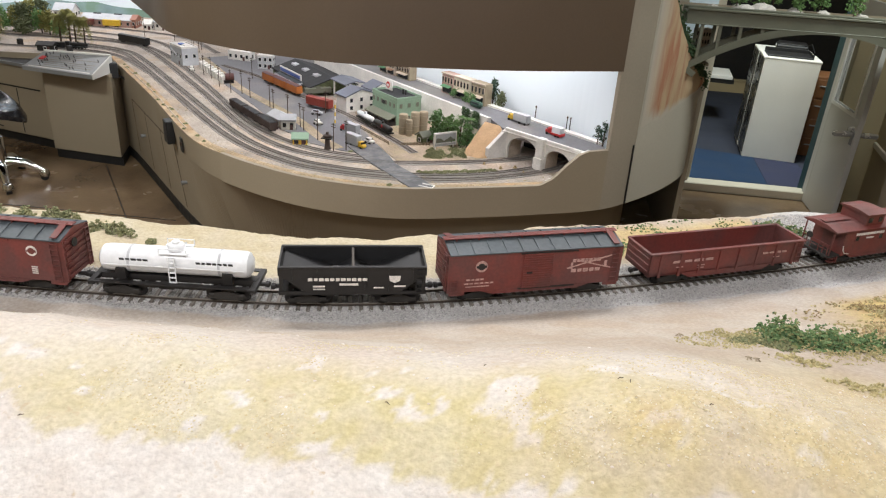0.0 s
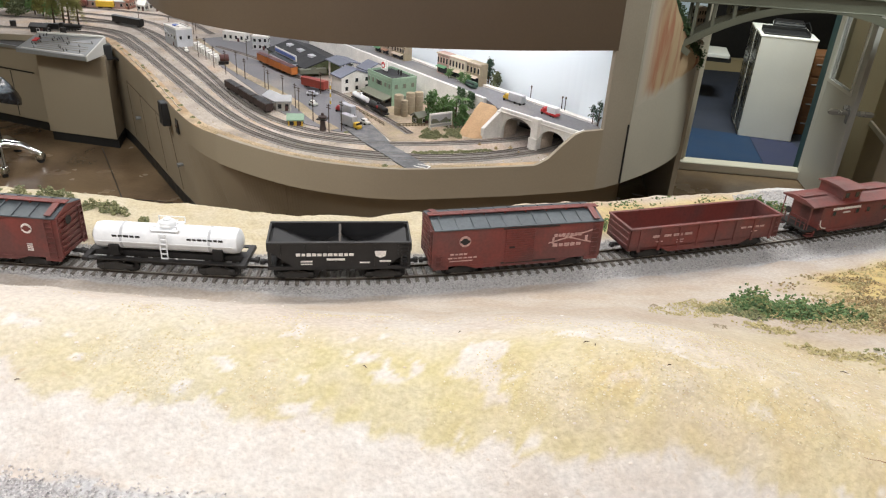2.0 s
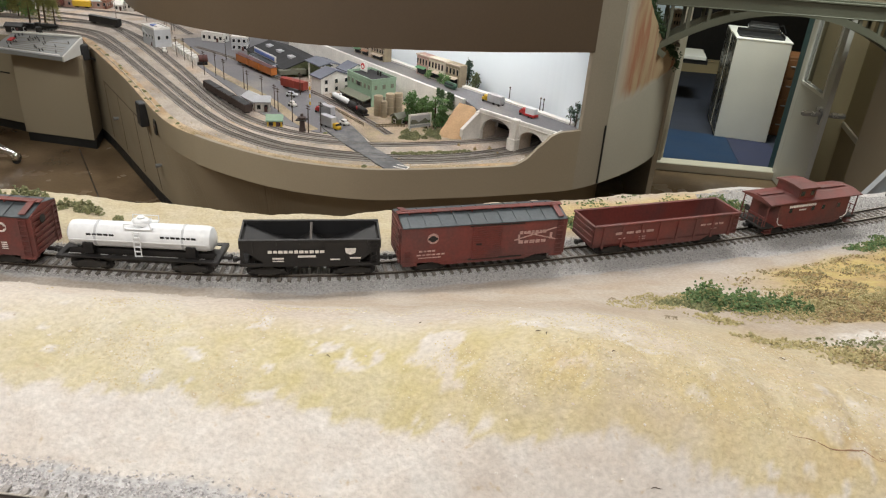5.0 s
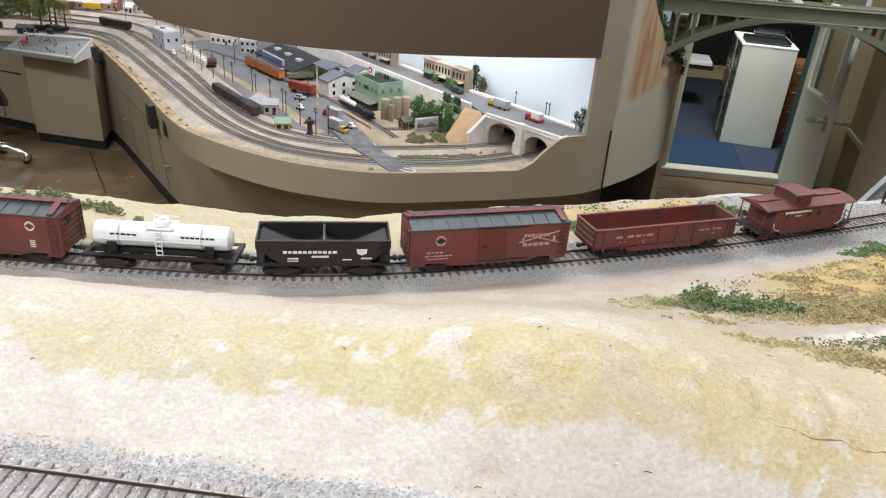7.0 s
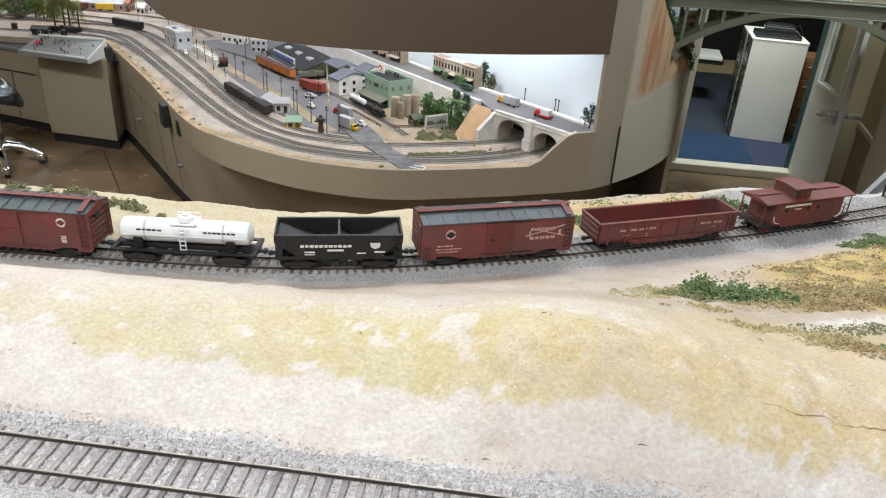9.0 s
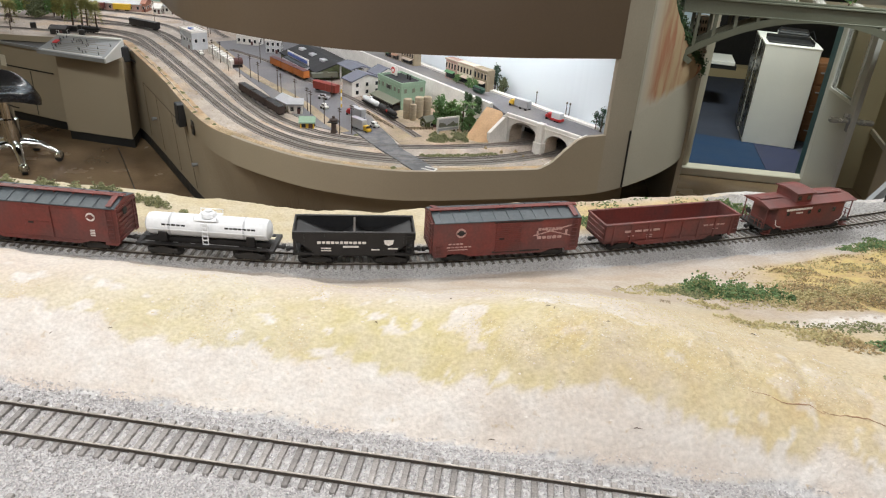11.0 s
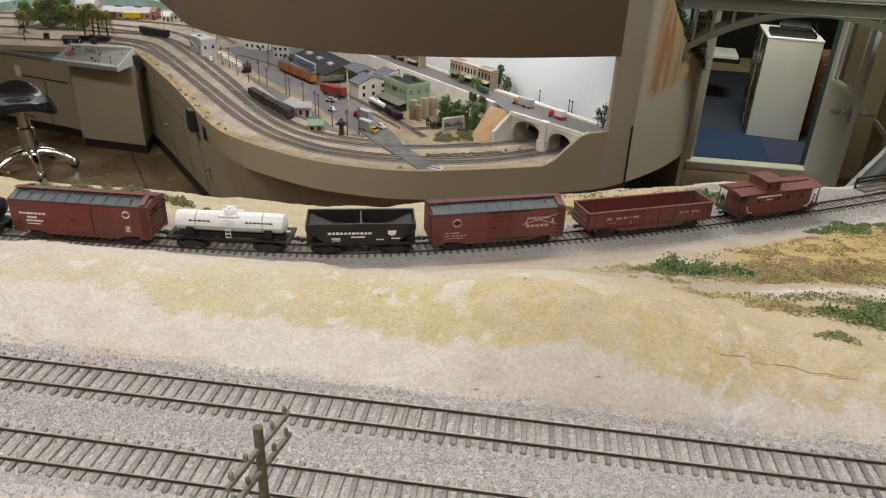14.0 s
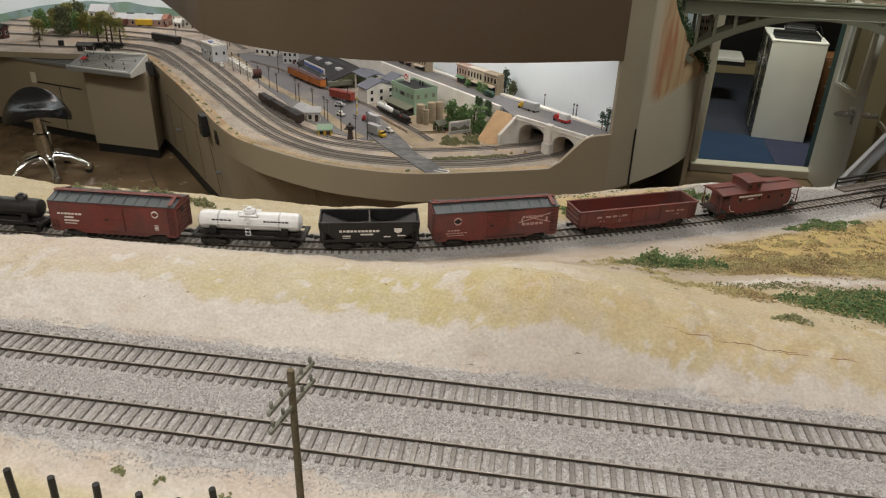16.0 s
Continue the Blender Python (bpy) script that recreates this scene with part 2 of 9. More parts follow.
# ---- mesh tools ----
class Shape:
    """Gathers simple solids into one mesh."""

    def __init__(self):
        self.v, self.f = [], []

    def add(self, verts, faces):
        n = len(self.v)
        self.v += [tuple(p) for p in verts]
        self.f += [tuple(i + n for i in face) for face in faces]
        return self

    def box(self, c, s, bevel=0.0, turn=None):
        hx, hy, hz = s[0] / 2, s[1] / 2, s[2] / 2
        b = min(bevel, 0.45 * min(s))
        if b <= 0:
            vs = [Vector((x * hx, y * hy, z * hz)) for x in (-1, 1) for y in (-1, 1) for z in (-1, 1)]
            fs = [(0, 1, 3, 2), (4, 6, 7, 5), (0, 4, 5, 1), (2, 3, 7, 6), (0, 2, 6, 4), (1, 5, 7, 3)]
        else:
            vs, ix = [], {}
            for sx in (-1, 1):
                for sy in (-1, 1):
                    for sz in (-1, 1):
                        for k in range(3):
                            p = [sx * hx, sy * hy, sz * hz]
                            for a in range(3):
                                if a != k:
                                    p[a] -= (sx, sy, sz)[a] * b
                            ix[sx, sy, sz, k] = len(vs)
                            vs.append(Vector(p))
            fs = []
            for k in range(3):
                i, j = [a for a in range(3) if a != k]
                for sk in (-1, 1):
                    loop = []
                    for si, sj in ((-1, -1), (1, -1), (1, 1), (-1, 1)):
                        q = [0, 0, 0]
                        q[k], q[i], q[j] = sk, si, sj
                        loop.append(ix[(*q, k)])
                    fs.append(tuple(loop))
                for si in (-1, 1):
                    for sj in (-1, 1):
                        q0, q1 = [0, 0, 0], [0, 0, 0]
                        q0[k], q1[k] = -1, 1
                        for q in (q0, q1):
                            q[i], q[j] = si, sj
                        fs.append((ix[(*q0, i)], ix[(*q1, i)], ix[(*q1, j)], ix[(*q0, j)]))
            fs += [tuple(ix[sx, sy, sz, k] for k in range(3)) for sx in (-1, 1) for sy in (-1, 1) for sz in (-1, 1)]
        c = Vector(c)
        if turn is not None:
            r = turn if isinstance(turn, Matrix) else Euler([radians(a) for a in turn]).to_matrix()
            vs = [r @ p for p in vs]
        return self.add([p + c for p in vs], fs)

    def bar(self, a, b, w, h=None):
        """A square bar from a to b."""
        a, b = Vector(a), Vector(b)
        d = b - a
        r = d.to_track_quat("X", "Z").to_matrix()
        return self.box((a + b) / 2, (d.length, w, h or w), 0, r)

    def cyl(self, a, b, r0, r1=None, seg=12, caps=True):
        a, b = Vector(a), Vector(b)
        r1 = r0 if r1 is None else r1
        q = (b - a).to_track_quat("Z", "X").to_matrix()
        ring = [Vector((math.cos(2 * math.pi * i / seg), math.sin(2 * math.pi * i / seg), 0)) for i in range(seg)]
        vs = [a + q @ (p * r0) for p in ring] + [b + q @ (p * r1) for p in ring]
        fs = [(i, (i + 1) % seg, seg + (i + 1) % seg, seg + i) for i in range(seg)]
        if caps:
            fs += [tuple(reversed(range(seg))), tuple(range(seg, 2 * seg))]
        return self.add(vs, fs)

    def lathe(self, profile, seg=20, at=(0, 0, 0), axis="z"):
        vs, fs = [], []
        for r, h in profile:
            for i in range(seg):
                a = 2 * math.pi * i / seg
                p = (r * math.cos(a), r * math.sin(a), h)
                if axis == "x":
                    p = (h, r * math.cos(a), r * math.sin(a))
                vs.append(Vector(p) + Vector(at))
        n = len(profile)
        for k in range(n - 1):
            for i in range(seg):
                j = (i + 1) % seg
                fs.append((k * seg + i, k * seg + j, (k + 1) * seg + j, (k + 1) * seg + i))
        fs += [tuple(reversed(range(seg))), tuple(range((n - 1) * seg, n * seg))]
        return self.add(vs, fs)

    def tube(self, pts, r, seg=8):
        pts = [Vector(p) for p in pts]
        vs, fs = [], []
        for k, p in enumerate(pts):
            d = pts[min(k + 1, len(pts) - 1)] - pts[max(k - 1, 0)]
            q = d.to_track_quat("Z", "X").to_matrix()
            rr = r[k] if isinstance(r, (list, tuple)) else r
            vs += [p + q @ Vector((math.cos(2 * math.pi * i / seg) * rr, math.sin(2 * math.pi * i / seg) * rr, 0)) for i in range(seg)]
        for k in range(len(pts) - 1):
            fs += [(k * seg + i, k * seg + (i + 1) % seg, (k + 1) * seg + (i + 1) % seg, (k + 1) * seg + i) for i in range(seg)]
        fs += [tuple(reversed(range(seg))), tuple(range((len(pts) - 1) * seg, len(pts) * seg))]
        return self.add(vs, fs)

    def prism(self, poly, lo, hi, axis="y"):
        """A polygon pushed along an axis. axis y: poly in x, z; x: in y, z; z: in x, y."""
        def at(p, d):
            return {"y": (p[0], d, p[1]), "x": (d, p[0], p[1]), "z": (p[0], p[1], d)}[axis]
        n = len(poly)
        vs = [at(p, lo) for p in poly] + [at(p, hi) for p in poly]
        fs = [tuple(range(n)), tuple(reversed(range(n, 2 * n)))] + [(i, (i + 1) % n, n + (i + 1) % n, n + i) for i in range(n)]
        return self.add(vs, fs)

    def ribbon(self, pts, width, z0, z1):
        """A flat strip of that width along plan points, from z0 up to z1 (numbers, or one for each point)."""
        pts = [Vector((p[0], p[1], 0)) for p in pts]
        n = len(pts)
        lo = z0 if isinstance(z0, (list, tuple)) else [z0] * n
        hi = z1 if isinstance(z1, (list, tuple)) else [z1] * n
        vs, fs = [], []
        for k, p in enumerate(pts):
            d = (pts[min(k + 1, n - 1)] - pts[max(k - 1, 0)]).normalized()
            s = Vector((-d.y, d.x, 0)) * width / 2
            vs += [(p.x - s.x, p.y - s.y, lo[k]), (p.x + s.x, p.y + s.y, lo[k]), (p.x + s.x, p.y + s.y, hi[k]), (p.x - s.x, p.y - s.y, hi[k])]
        for k in range(n - 1):
            a, b = 4 * k, 4 * k + 4
            fs += [(a + i, a + (i + 1) % 4, b + (i + 1) % 4, b + i) for i in range(4)]
        fs += [(0, 3, 2, 1), tuple(4 * (n - 1) + i for i in range(4))]
        return self.add(vs, fs)

    def mesh(self, name, mat, smooth=False):
        me = bpy.data.meshes.new(name)
        me.from_pydata(self.v, [], self.f)
        bm = bmesh.new()
        bm.from_mesh(me)
        bmesh.ops.recalc_face_normals(bm, faces=bm.faces)
        bm.to_mesh(me)
        bm.free()
        if smooth:
            me.shade_smooth()
            me.set_sharp_from_angle(angle=radians(40))
        me.materials.append(mat)
        return me


def empty(name, m=None):
    ob = new(name)
    ob.empty_display_size = 0.05
    if m is not None:
        ob.matrix_world = m
    return ob


def part(name, shape, mat, parent, label="", smooth=False):
    ob = new(name, shape.mesh(name, M[mat], smooth))
    ob.parent = parent
    return tagged(ob, label) if label else ob


def single(name, shape, mat, label, category, kind="", group="", smooth=False):
    return tagged(new(name, shape.mesh(name, M[mat], smooth)), label, category, group, kind)


def smooth_line(pts, step):
    """Catmull-Rom through plan points, at even steps."""
    P = [Vector((p[0], p[1])) for p in pts]
    P = [2 * P[0] - P[1]] + P + [2 * P[-1] - P[-2]]
    out = []
    for i in range(1, len(P) - 2):
        a, b, c, d = P[i - 1 : i + 3]
        n = 24
        for k in range(n):
            t = k / n
            out.append(0.5 * (2 * b + (c - a) * t + (2 * a - 5 * b + 4 * c - d) * t * t + (3 * b - a - 3 * c + d) * t ** 3))
    out.append(P[-2])
    lengths = [0.0]
    for a, b in zip(out, out[1:]):
        lengths.append(lengths[-1] + (b - a).length)
    n = max(2, int(round(lengths[-1] / step)))
    s = np.linspace(0, lengths[-1], n + 1)
    return list(zip(np.interp(s, lengths, [p.x for p in out]), np.interp(s, lengths, [p.y for p in out])))


def offset_line(pts, d):
    """The plan line shifted to its left by d."""
    out = []
    for k, p in enumerate(pts):
        a, b = Vector(pts[max(k - 1, 0)]), Vector(pts[min(k + 1, len(pts) - 1)])
        t = (b - a).normalized()
        out.append((p[0] - t.y * d, p[1] + t.x * d))
    return out

# ---- room ----
single("floor", Shape().box((0.5, 5.0, -0.05), (15, 18, 0.1)), "concrete", "polished brown concrete floor with saw-cut joints", "floor", "structure")
joint = Shape()
joint.bar((-3.86, 6.2, 0.002), (-2.95, 4.95, 0.002), 0.008, 0.003)
joint.bar((-4.7, 5.05, 0.002), (-2.6, 5.1, 0.002), 0.006, 0.003)
single("floor_joint", joint, "black", "dark saw-cut joints in the concrete floor", "floor joint", "structure")
single("ceiling", Shape().box((0.5, 5.0, CEILING + 0.05), (15, 18, 0.1)), "ceil", "plain white ceiling", "ceiling", "structure")
single("wall_west", Shape().box((-7.05, 5.0, CEILING / 2), (0.1, 18, CEILING)), "roomwall", "plain tan painted wall", "wall", "structure")
single("wall_south", Shape().box((0.5, -4.05, CEILING / 2), (15, 0.1, CEILING)), "roomwall", "plain tan painted wall", "wall", "structure")
single("wall_north", Shape().box((0.5, 14.05, CEILING / 2), (15, 0.1, CEILING)), "roomwall", "plain tan painted wall", "wall", "structure")
single("wall_east", Shape().box((8.05, 5.0, CEILING / 2), (0.1, 18, CEILING)), "roomwall", "plain tan painted wall", "wall", "structure")

# ---- the peninsula with the lower town ----
EDGE = smooth_line([(-4.15, 6.98), (-3.89, 6.67), (-3.0, 5.62), (-2.19, 4.61), (-1.76, 4.27), (-1.26, 4.03), (-0.86, 3.945), (-0.45, 3.955),
                    (0.06, 4.12), (0.42, 4.26), (0.84, 4.46), (1.13, 4.74), (1.40, 5.1), (1.60, 5.5), (1.68, 6.0)], 0.05)
LIP = 0.735


def edge_top(x):
    """Upper rim of the fascia: low beside the town, rising past the arches to the street, full height beyond the opening."""
    return float(np.interp(x, [-9, 0.42, 0.50, 0.58, 0.66, 0.72, 0.835, 0.838], [TOWN + 0.012, TOWN + 0.012, 0.985, 1.07, 1.145, 1.165, 1.165, 3.3]))


def wall_strip(pts, thick, lo, hi):
    """A wall of that thickness behind the plan line; lo and hi: heights at each point."""
    back = offset_line(pts, thick)
    s, n = Shape(), len(pts)
    vs = []
    for k in range(n):
        vs += [(*pts[k], lo[k]), (*back[k], lo[k]), (*back[k], hi[k]), (*pts[k], hi[k])]
    fs = []
    for k in range(n - 1):
        a, b = 4 * k, 4 * k + 4
        fs += [(a + i, a + (i + 1) % 4, b + (i + 1) % 4, b + i) for i in range(4)]
    fs += [(0, 3, 2, 1), tuple(4 * (n - 1) + i for i in range(4))]
    return s.add(vs, fs)


fine = smooth_line(EDGE, 0.02)
left = [p for p in fine if p[0] < -1.80]
front = [p for p in fine if -1.80 <= p[0] and p[0] <= 0.838]
right = [p for p in fine if 0.838 < p[0] < 1.60]
fascia = tagged(empty("peninsula_fascia"), "curved tan painted fascia of a model railway peninsula", "fascia", kind="structure")
part("fascia_panel", wall_strip(front + right[:1], 0.03, [LIP] * (len(front) + 1), [edge_top(p[0]) for p in front] + [1.165]), "tan", fascia)


def wall_head(x):
    """Upper edge of the end wall, falling to the right."""
    return float(np.interp(x, [0.83, 0.95, 1.12, 1.22, 1.32, 1.44, 1.55, 1.60], [3.3, 3.3, 2.16, 1.95, 1.79, 1.62, 1.52, 1.44]))


near_strip, end_part = [p for p in right if p[0] < 1.05], [p for p in right if p[0] > 1.03]
part("end_strip", wall_strip(near_strip, 0.03, [LIP] * len(near_strip), [wall_head(p[0]) for p in near_strip]), "strip", fascia)
part("end_wall", wall_strip(offset_line(end_part, -0.002), 0.03, [LIP] * len(end_part), [wall_head(p[0]) for p in end_part]), "plaster", fascia, "pale grey-cream end panel")
foot_line = smooth_line([(-4.0, 6.72), (-3.66, 6.44), (-2.44, 5.06), (-2.05, 4.72), (-1.5, 4.5), (-0.9, 4.36), (-0.4, 4.36), (0.1, 4.5), (0.6, 4.75), (1.05, 5.2), (1.22, 5.7)], 0.02)


def nearest(p):
    return min(foot_line, key=lambda q: (q[0] - p[0]) ** 2 + (q[1] - p[1]) ** 2)


# flat sloping cupboard fronts at the far end turn into an overhanging lip over a set-back base
body_pts = [p for p in fine if p[0] < 1.60]
rows4 = []
for p in body_pts:
    q = nearest(p)
    bend = float(np.clip((p[0] + 2.45) / 0.85, 0, 1))
    bend = bend * bend * (3 - 2 * bend)
    deep = float(np.clip((p[0] + 1.85) / 0.65, 0, 1))
    deep = deep * deep * (3 - 2 * deep)
    top = TOWN + 0.012
    t = (top - LIP) / (top - 0.1)
    mx, my = p[0] + (q[0] - p[0]) * t * (1 - bend), p[1] + (q[1] - p[1]) * t * (1 - bend)
    qx, qy = mx + (q[0] - mx) * deep, my + (q[1] - my) * deep
    rows4.append([(p[0], p[1], top), (mx, my, LIP), (qx, qy, LIP), (q[0], q[1], 0.1 if p[0] < -1.9 else 0.0)])
kl = sum(1 for p in body_pts if p[0] < -1.80)


def sheet(rows, a, b):
    """A skin between the levels a and b of the section rows."""
    vs = [v for r in rows for v in (r[a], r[b])]
    return Shape().add(vs, [(2 * k, 2 * k + 2, 2 * k + 3, 2 * k + 1) for k in range(len(rows) - 1)])


part("cupboard_panel", sheet(rows4[:kl + 1], 0, 1), "tan", fascia)
part("soffit", sheet(rows4, 1, 2), "tan", fascia)
part("base_wall", sheet(rows4, 2, 3), "tan", fascia)
left = body_pts[:kl]
foot_l = [(r[3][0], r[3][1]) for r in rows4[:kl]]
n = kl
kick_pts = [(p[0] - 0.004, p[1] - 0.004) for p in foot_line if p[0] < -1.9]
part("toe_kick", wall_strip(kick_pts, 0.02, [0.0] * len(kick_pts), [0.1] * len(kick_pts)), "black", fascia, "black toe kick")


def on_side(u, h, proud=0.0):
    """A point on the sloping cupboard front: u from 0 at its far end to 1, h the height."""
    k = int(u * (n - 1))
    t = (h - 0.1) / (TOWN + 0.012 - 0.1)
    a, b = Vector((*foot_l[k], 0.1)), Vector((*left[k], TOWN + 0.012))
    p = a.lerp(b, t)
    return p + Vector((-0.77, -0.64, 0)) * proud


seams = Shape()
for u in (0.265, 0.41, 0.57, 0.71):
    seams.bar(on_side(u, 0.14, 0.0), on_side(u, 0.70, 0.0), 0.009, 0.004)
seams.bar(on_side(0.265, 0.70, 0.001), on_side(0.71, 0.70, 0.0), 0.004, 0.003)
part("door_seam", seams, "trunk", fascia)
for u in (0.37, 0.76):
    p = on_side(u, 0.43, 0.0)
    part("knob", Shape().cyl(p, p + Vector((-0.035, -0.03, 0)), 0.014, 0.019, 10), "alu", fascia, "small metal cupboard knob")
turn = Matrix.Rotation(radians(-50), 3, "Z")
control = tagged(empty("throttle_box"), "black plug-in throttle box on the tan fascia", "control box")
part("box_body", Shape().box(on_side(0.738, 0.845, 0.03), (0.115, 0.06, 0.185), 0.006, turn), "black", control)
part("box_plate", Shape().box(on_side(0.818, 0.815, 0.010), (0.06, 0.012, 0.115), 0.003, turn), "dark", control)
part("port", Shape().box(on_side(0.818, 0.82, 0.016), (0.03, 0.012, 0.03), 0.003, turn), "trunk", control)

seam = Shape()
seam.bar((1.036, 4.628, 0.74), (1.031, 4.623, 1.17), 0.010, 0.010)
part("panel_seam", seam, "black", fascia)

valance_line = smooth_line([(-4.6, 7.6), (-3.3, 5.98), (-2.66, 5.14), (-2.17, 4.50), (-1.65, 4.17), (-1.015, 4.0), (-0.54, 4.02), (0.137, 4.18), (0.86, 4.46)], 0.05)
single("wall_valance", wall_strip(valance_line, 0.04, [1.69] * len(valance_line), [3.5] * len(valance_line)), "taupe",
       "dark taupe curved valance over the town", "valance", "structure")

# ---- ground of the town and of the far yard: one deck ----
deck = Shape()
rim = [(p[0] + 0.012, p[1] + 0.018) for p in fine if p[0] < 0.9]
YARD_EDGE = [(-7.0, 6.55), (-5.57, 6.74), (-4.92, 6.825), (-4.23, 7.0)]
poly = rim + [(0.9, 6.6), (-0.4, 9.9), (-7.0, 9.9)] + YARD_EDGE
deck.prism(poly, TOWN - 0.05, TOWN, "z")
single("ground", deck, "yardbed", "gravelly grey-tan ground of the model town", "ground", "structure")

# ---- upper deck: scenery ----
SLOPE_X = [-4.0, -1.2, -0.36, -0.2, -0.1, 0.01, 0.13, 0.25, 0.4, 0.57, 0.73, 1.1, 3.0]
SLOPE_Y = [0.0, 0.03, 0.06, 0.088, 0.12, 0.195, 0.33, 0.39, 0.44, 0.47, 0.515, 0.61, 0.64]
LX = np.linspace(-3.6, 2.4, 1201)
LY = np.concatenate([[0], np.cumsum(np.interp((LX[1:] + LX[:-1]) / 2, SLOPE_X, SLOPE_Y) * np.diff(LX))])
LY += 0.513 - np.interp(0.099, LX, LY)


def line_y(x):
    return float(np.interp(x, LX, LY))


def far_edge(x):
    base = float(np.interp(x, [-3, -0.8, -0.62, -0.35, -0.1, 0.06, 0.17, 0.40, 0.53, 0.66, 0.72, 0.79, 0.91, 0.98, 1.03, 1.08],
                           [0.70, 0.667, 0.655, 0.66, 0.672, 0.683, 0.743, 0.832, 0.892, 0.945, 0.978, 0.992, 1.005, 1.015, 1.03, 1.03]))
    return base + 0.008 * noise.noise((x * 7, 0.3, 0)) + 0.004 * noise.noise((x * 23, 1.3, 0))


def smoothstep(a, b, v):
    t = np.clip((v - a) / (b - a), 0, 1)
    return t * t * (3 - 2 * t)


# the ridge between the double track and the curved line: its place and height
CREST_X = [-1.2, -0.5, -0.3, -0.15, 0.0, 0.12, 0.22, 0.30, 0.37, 0.46, 0.55, 0.75, 1.0]
CREST_Y = [0.17, 0.17, 0.17, 0.17, 0.17, 0.17, 0.165, 0.15, 0.135, 0.13, 0.13, 0.13, 0.13]
CREST_Z = [2.260, 2.260, 2.265, 2.264, 2.264, 2.264, 2.270, 2.286, 2.297, 2.285, 2.270, 2.256, 2.25]


def ground_z(x, y):
    """Height of the upper scenery."""
    ly = line_y(x)
    bed = RAIL - 0.0064
    crest = float(np.interp(x, CREST_X, CREST_Z))
    cy = float(np.interp(x, CREST_X, CREST_Y))
    low = LINE - 0.0076
    if y < 0.03:
        z = bed
        if y < -0.148:
            z = bed - 0.012 * float(smoothstep(-0.148, -0.185, y))
    elif y < cy:
        z = bed + (crest - bed) * (1 - (1 - (y - 0.03) / (cy - 0.03)) ** 2.1)
    else:
        foot = ly - 0.058
        t = float(np.clip((y - cy) / max(0.05, foot - cy), 0, 1))
        z = crest + (low - crest) * (0.45 * t + 0.55 * t * t * (3 - 2 * t))
        if y > ly + 0.05:
            z = low + 0.004 * float(smoothstep(ly + 0.05, ly + 0.14, y))
    away = 1.0
    if abs(y - ly) < 0.07:
        away = 0.1
    if y < 0.03 and y > -0.15:
        away = 0.05
    patch = float(smoothstep(0.05, 0.4, noise.noise((x * 8, y * 10, 6.1))))
    patch = max(patch, float(smoothstep(0.18, 0.34, x)) * float(smoothstep(0.085, 0.11, y)) * (1 - float(smoothstep(0.17, 0.21, y))))
    z += away * patch * (0.0026 * noise.noise((x * 42, y * 42, 1.5)) + 0.0015 * noise.noise((x * 105, y * 105, 3.7)))
    z += away * (0.006 * noise.noise((x * 5, y * 7, 0.5)) + 0.0035 * noise.noise((x * 17, y * 19, 2.5)) + 0.0018 * noise.noise((x * 55, y * 55, 4.5)) + 0.0008 * noise.noise((x * 160, y * 160, 7.5)))
    return z


# the yellow wash along the ridge: its lower and upper edge and its strength
WASH_X = [-0.8, -0.31, -0.20, -0.10, -0.06, 0.0, 0.07, 0.086, 0.12, 0.133, 0.176, 0.205, 0.26, 0.30, 0.387, 0.45, 0.48, 0.54, 0.61, 0.80]
WASH_LOW = [0.084, 0.084, 0.098, 0.103, 0.077, 0.080, 0.085, 0.070, 0.077, 0.090, 0.084, 0.074, 0.073, 0.067, 0.061, 0.054, 0.054, 0.056, 0.055, 0.055]
WASH_UP = [0.117, 0.117, 0.13, 0.142, 0.146, 0.15, 0.157, 0.158, 0.162, 0.164, 0.168, 0.163, 0.172, 0.178, 0.148, 0.142, 0.146, 0.135, 0.14, 0.16]
WASH_K = [0.40, 0.45, 0.5, 0.6, 0.8, 0.95, 1.0, 1.0, 1.0, 1.0, 1.0, 1.0, 1.0, 1.0, 1.0, 0.95, 0.9, 0.7, 0.55, 0.5]
# how far the grey ballast reaches out on the near side of the curved line
BED_X = [-0.9, -0.3, -0.06, 0.014, 0.11, 0.27, 0.35, 0.50, 0.60, 0.75, 1.1]
BED_W = [0.030, 0.031, 0.037, 0.047, 0.052, 0.052, 0.052, 0.064, 0.068, 0.080, 0.10]


def bed_width(x):
    return float(np.interp(x, BED_X, BED_W))


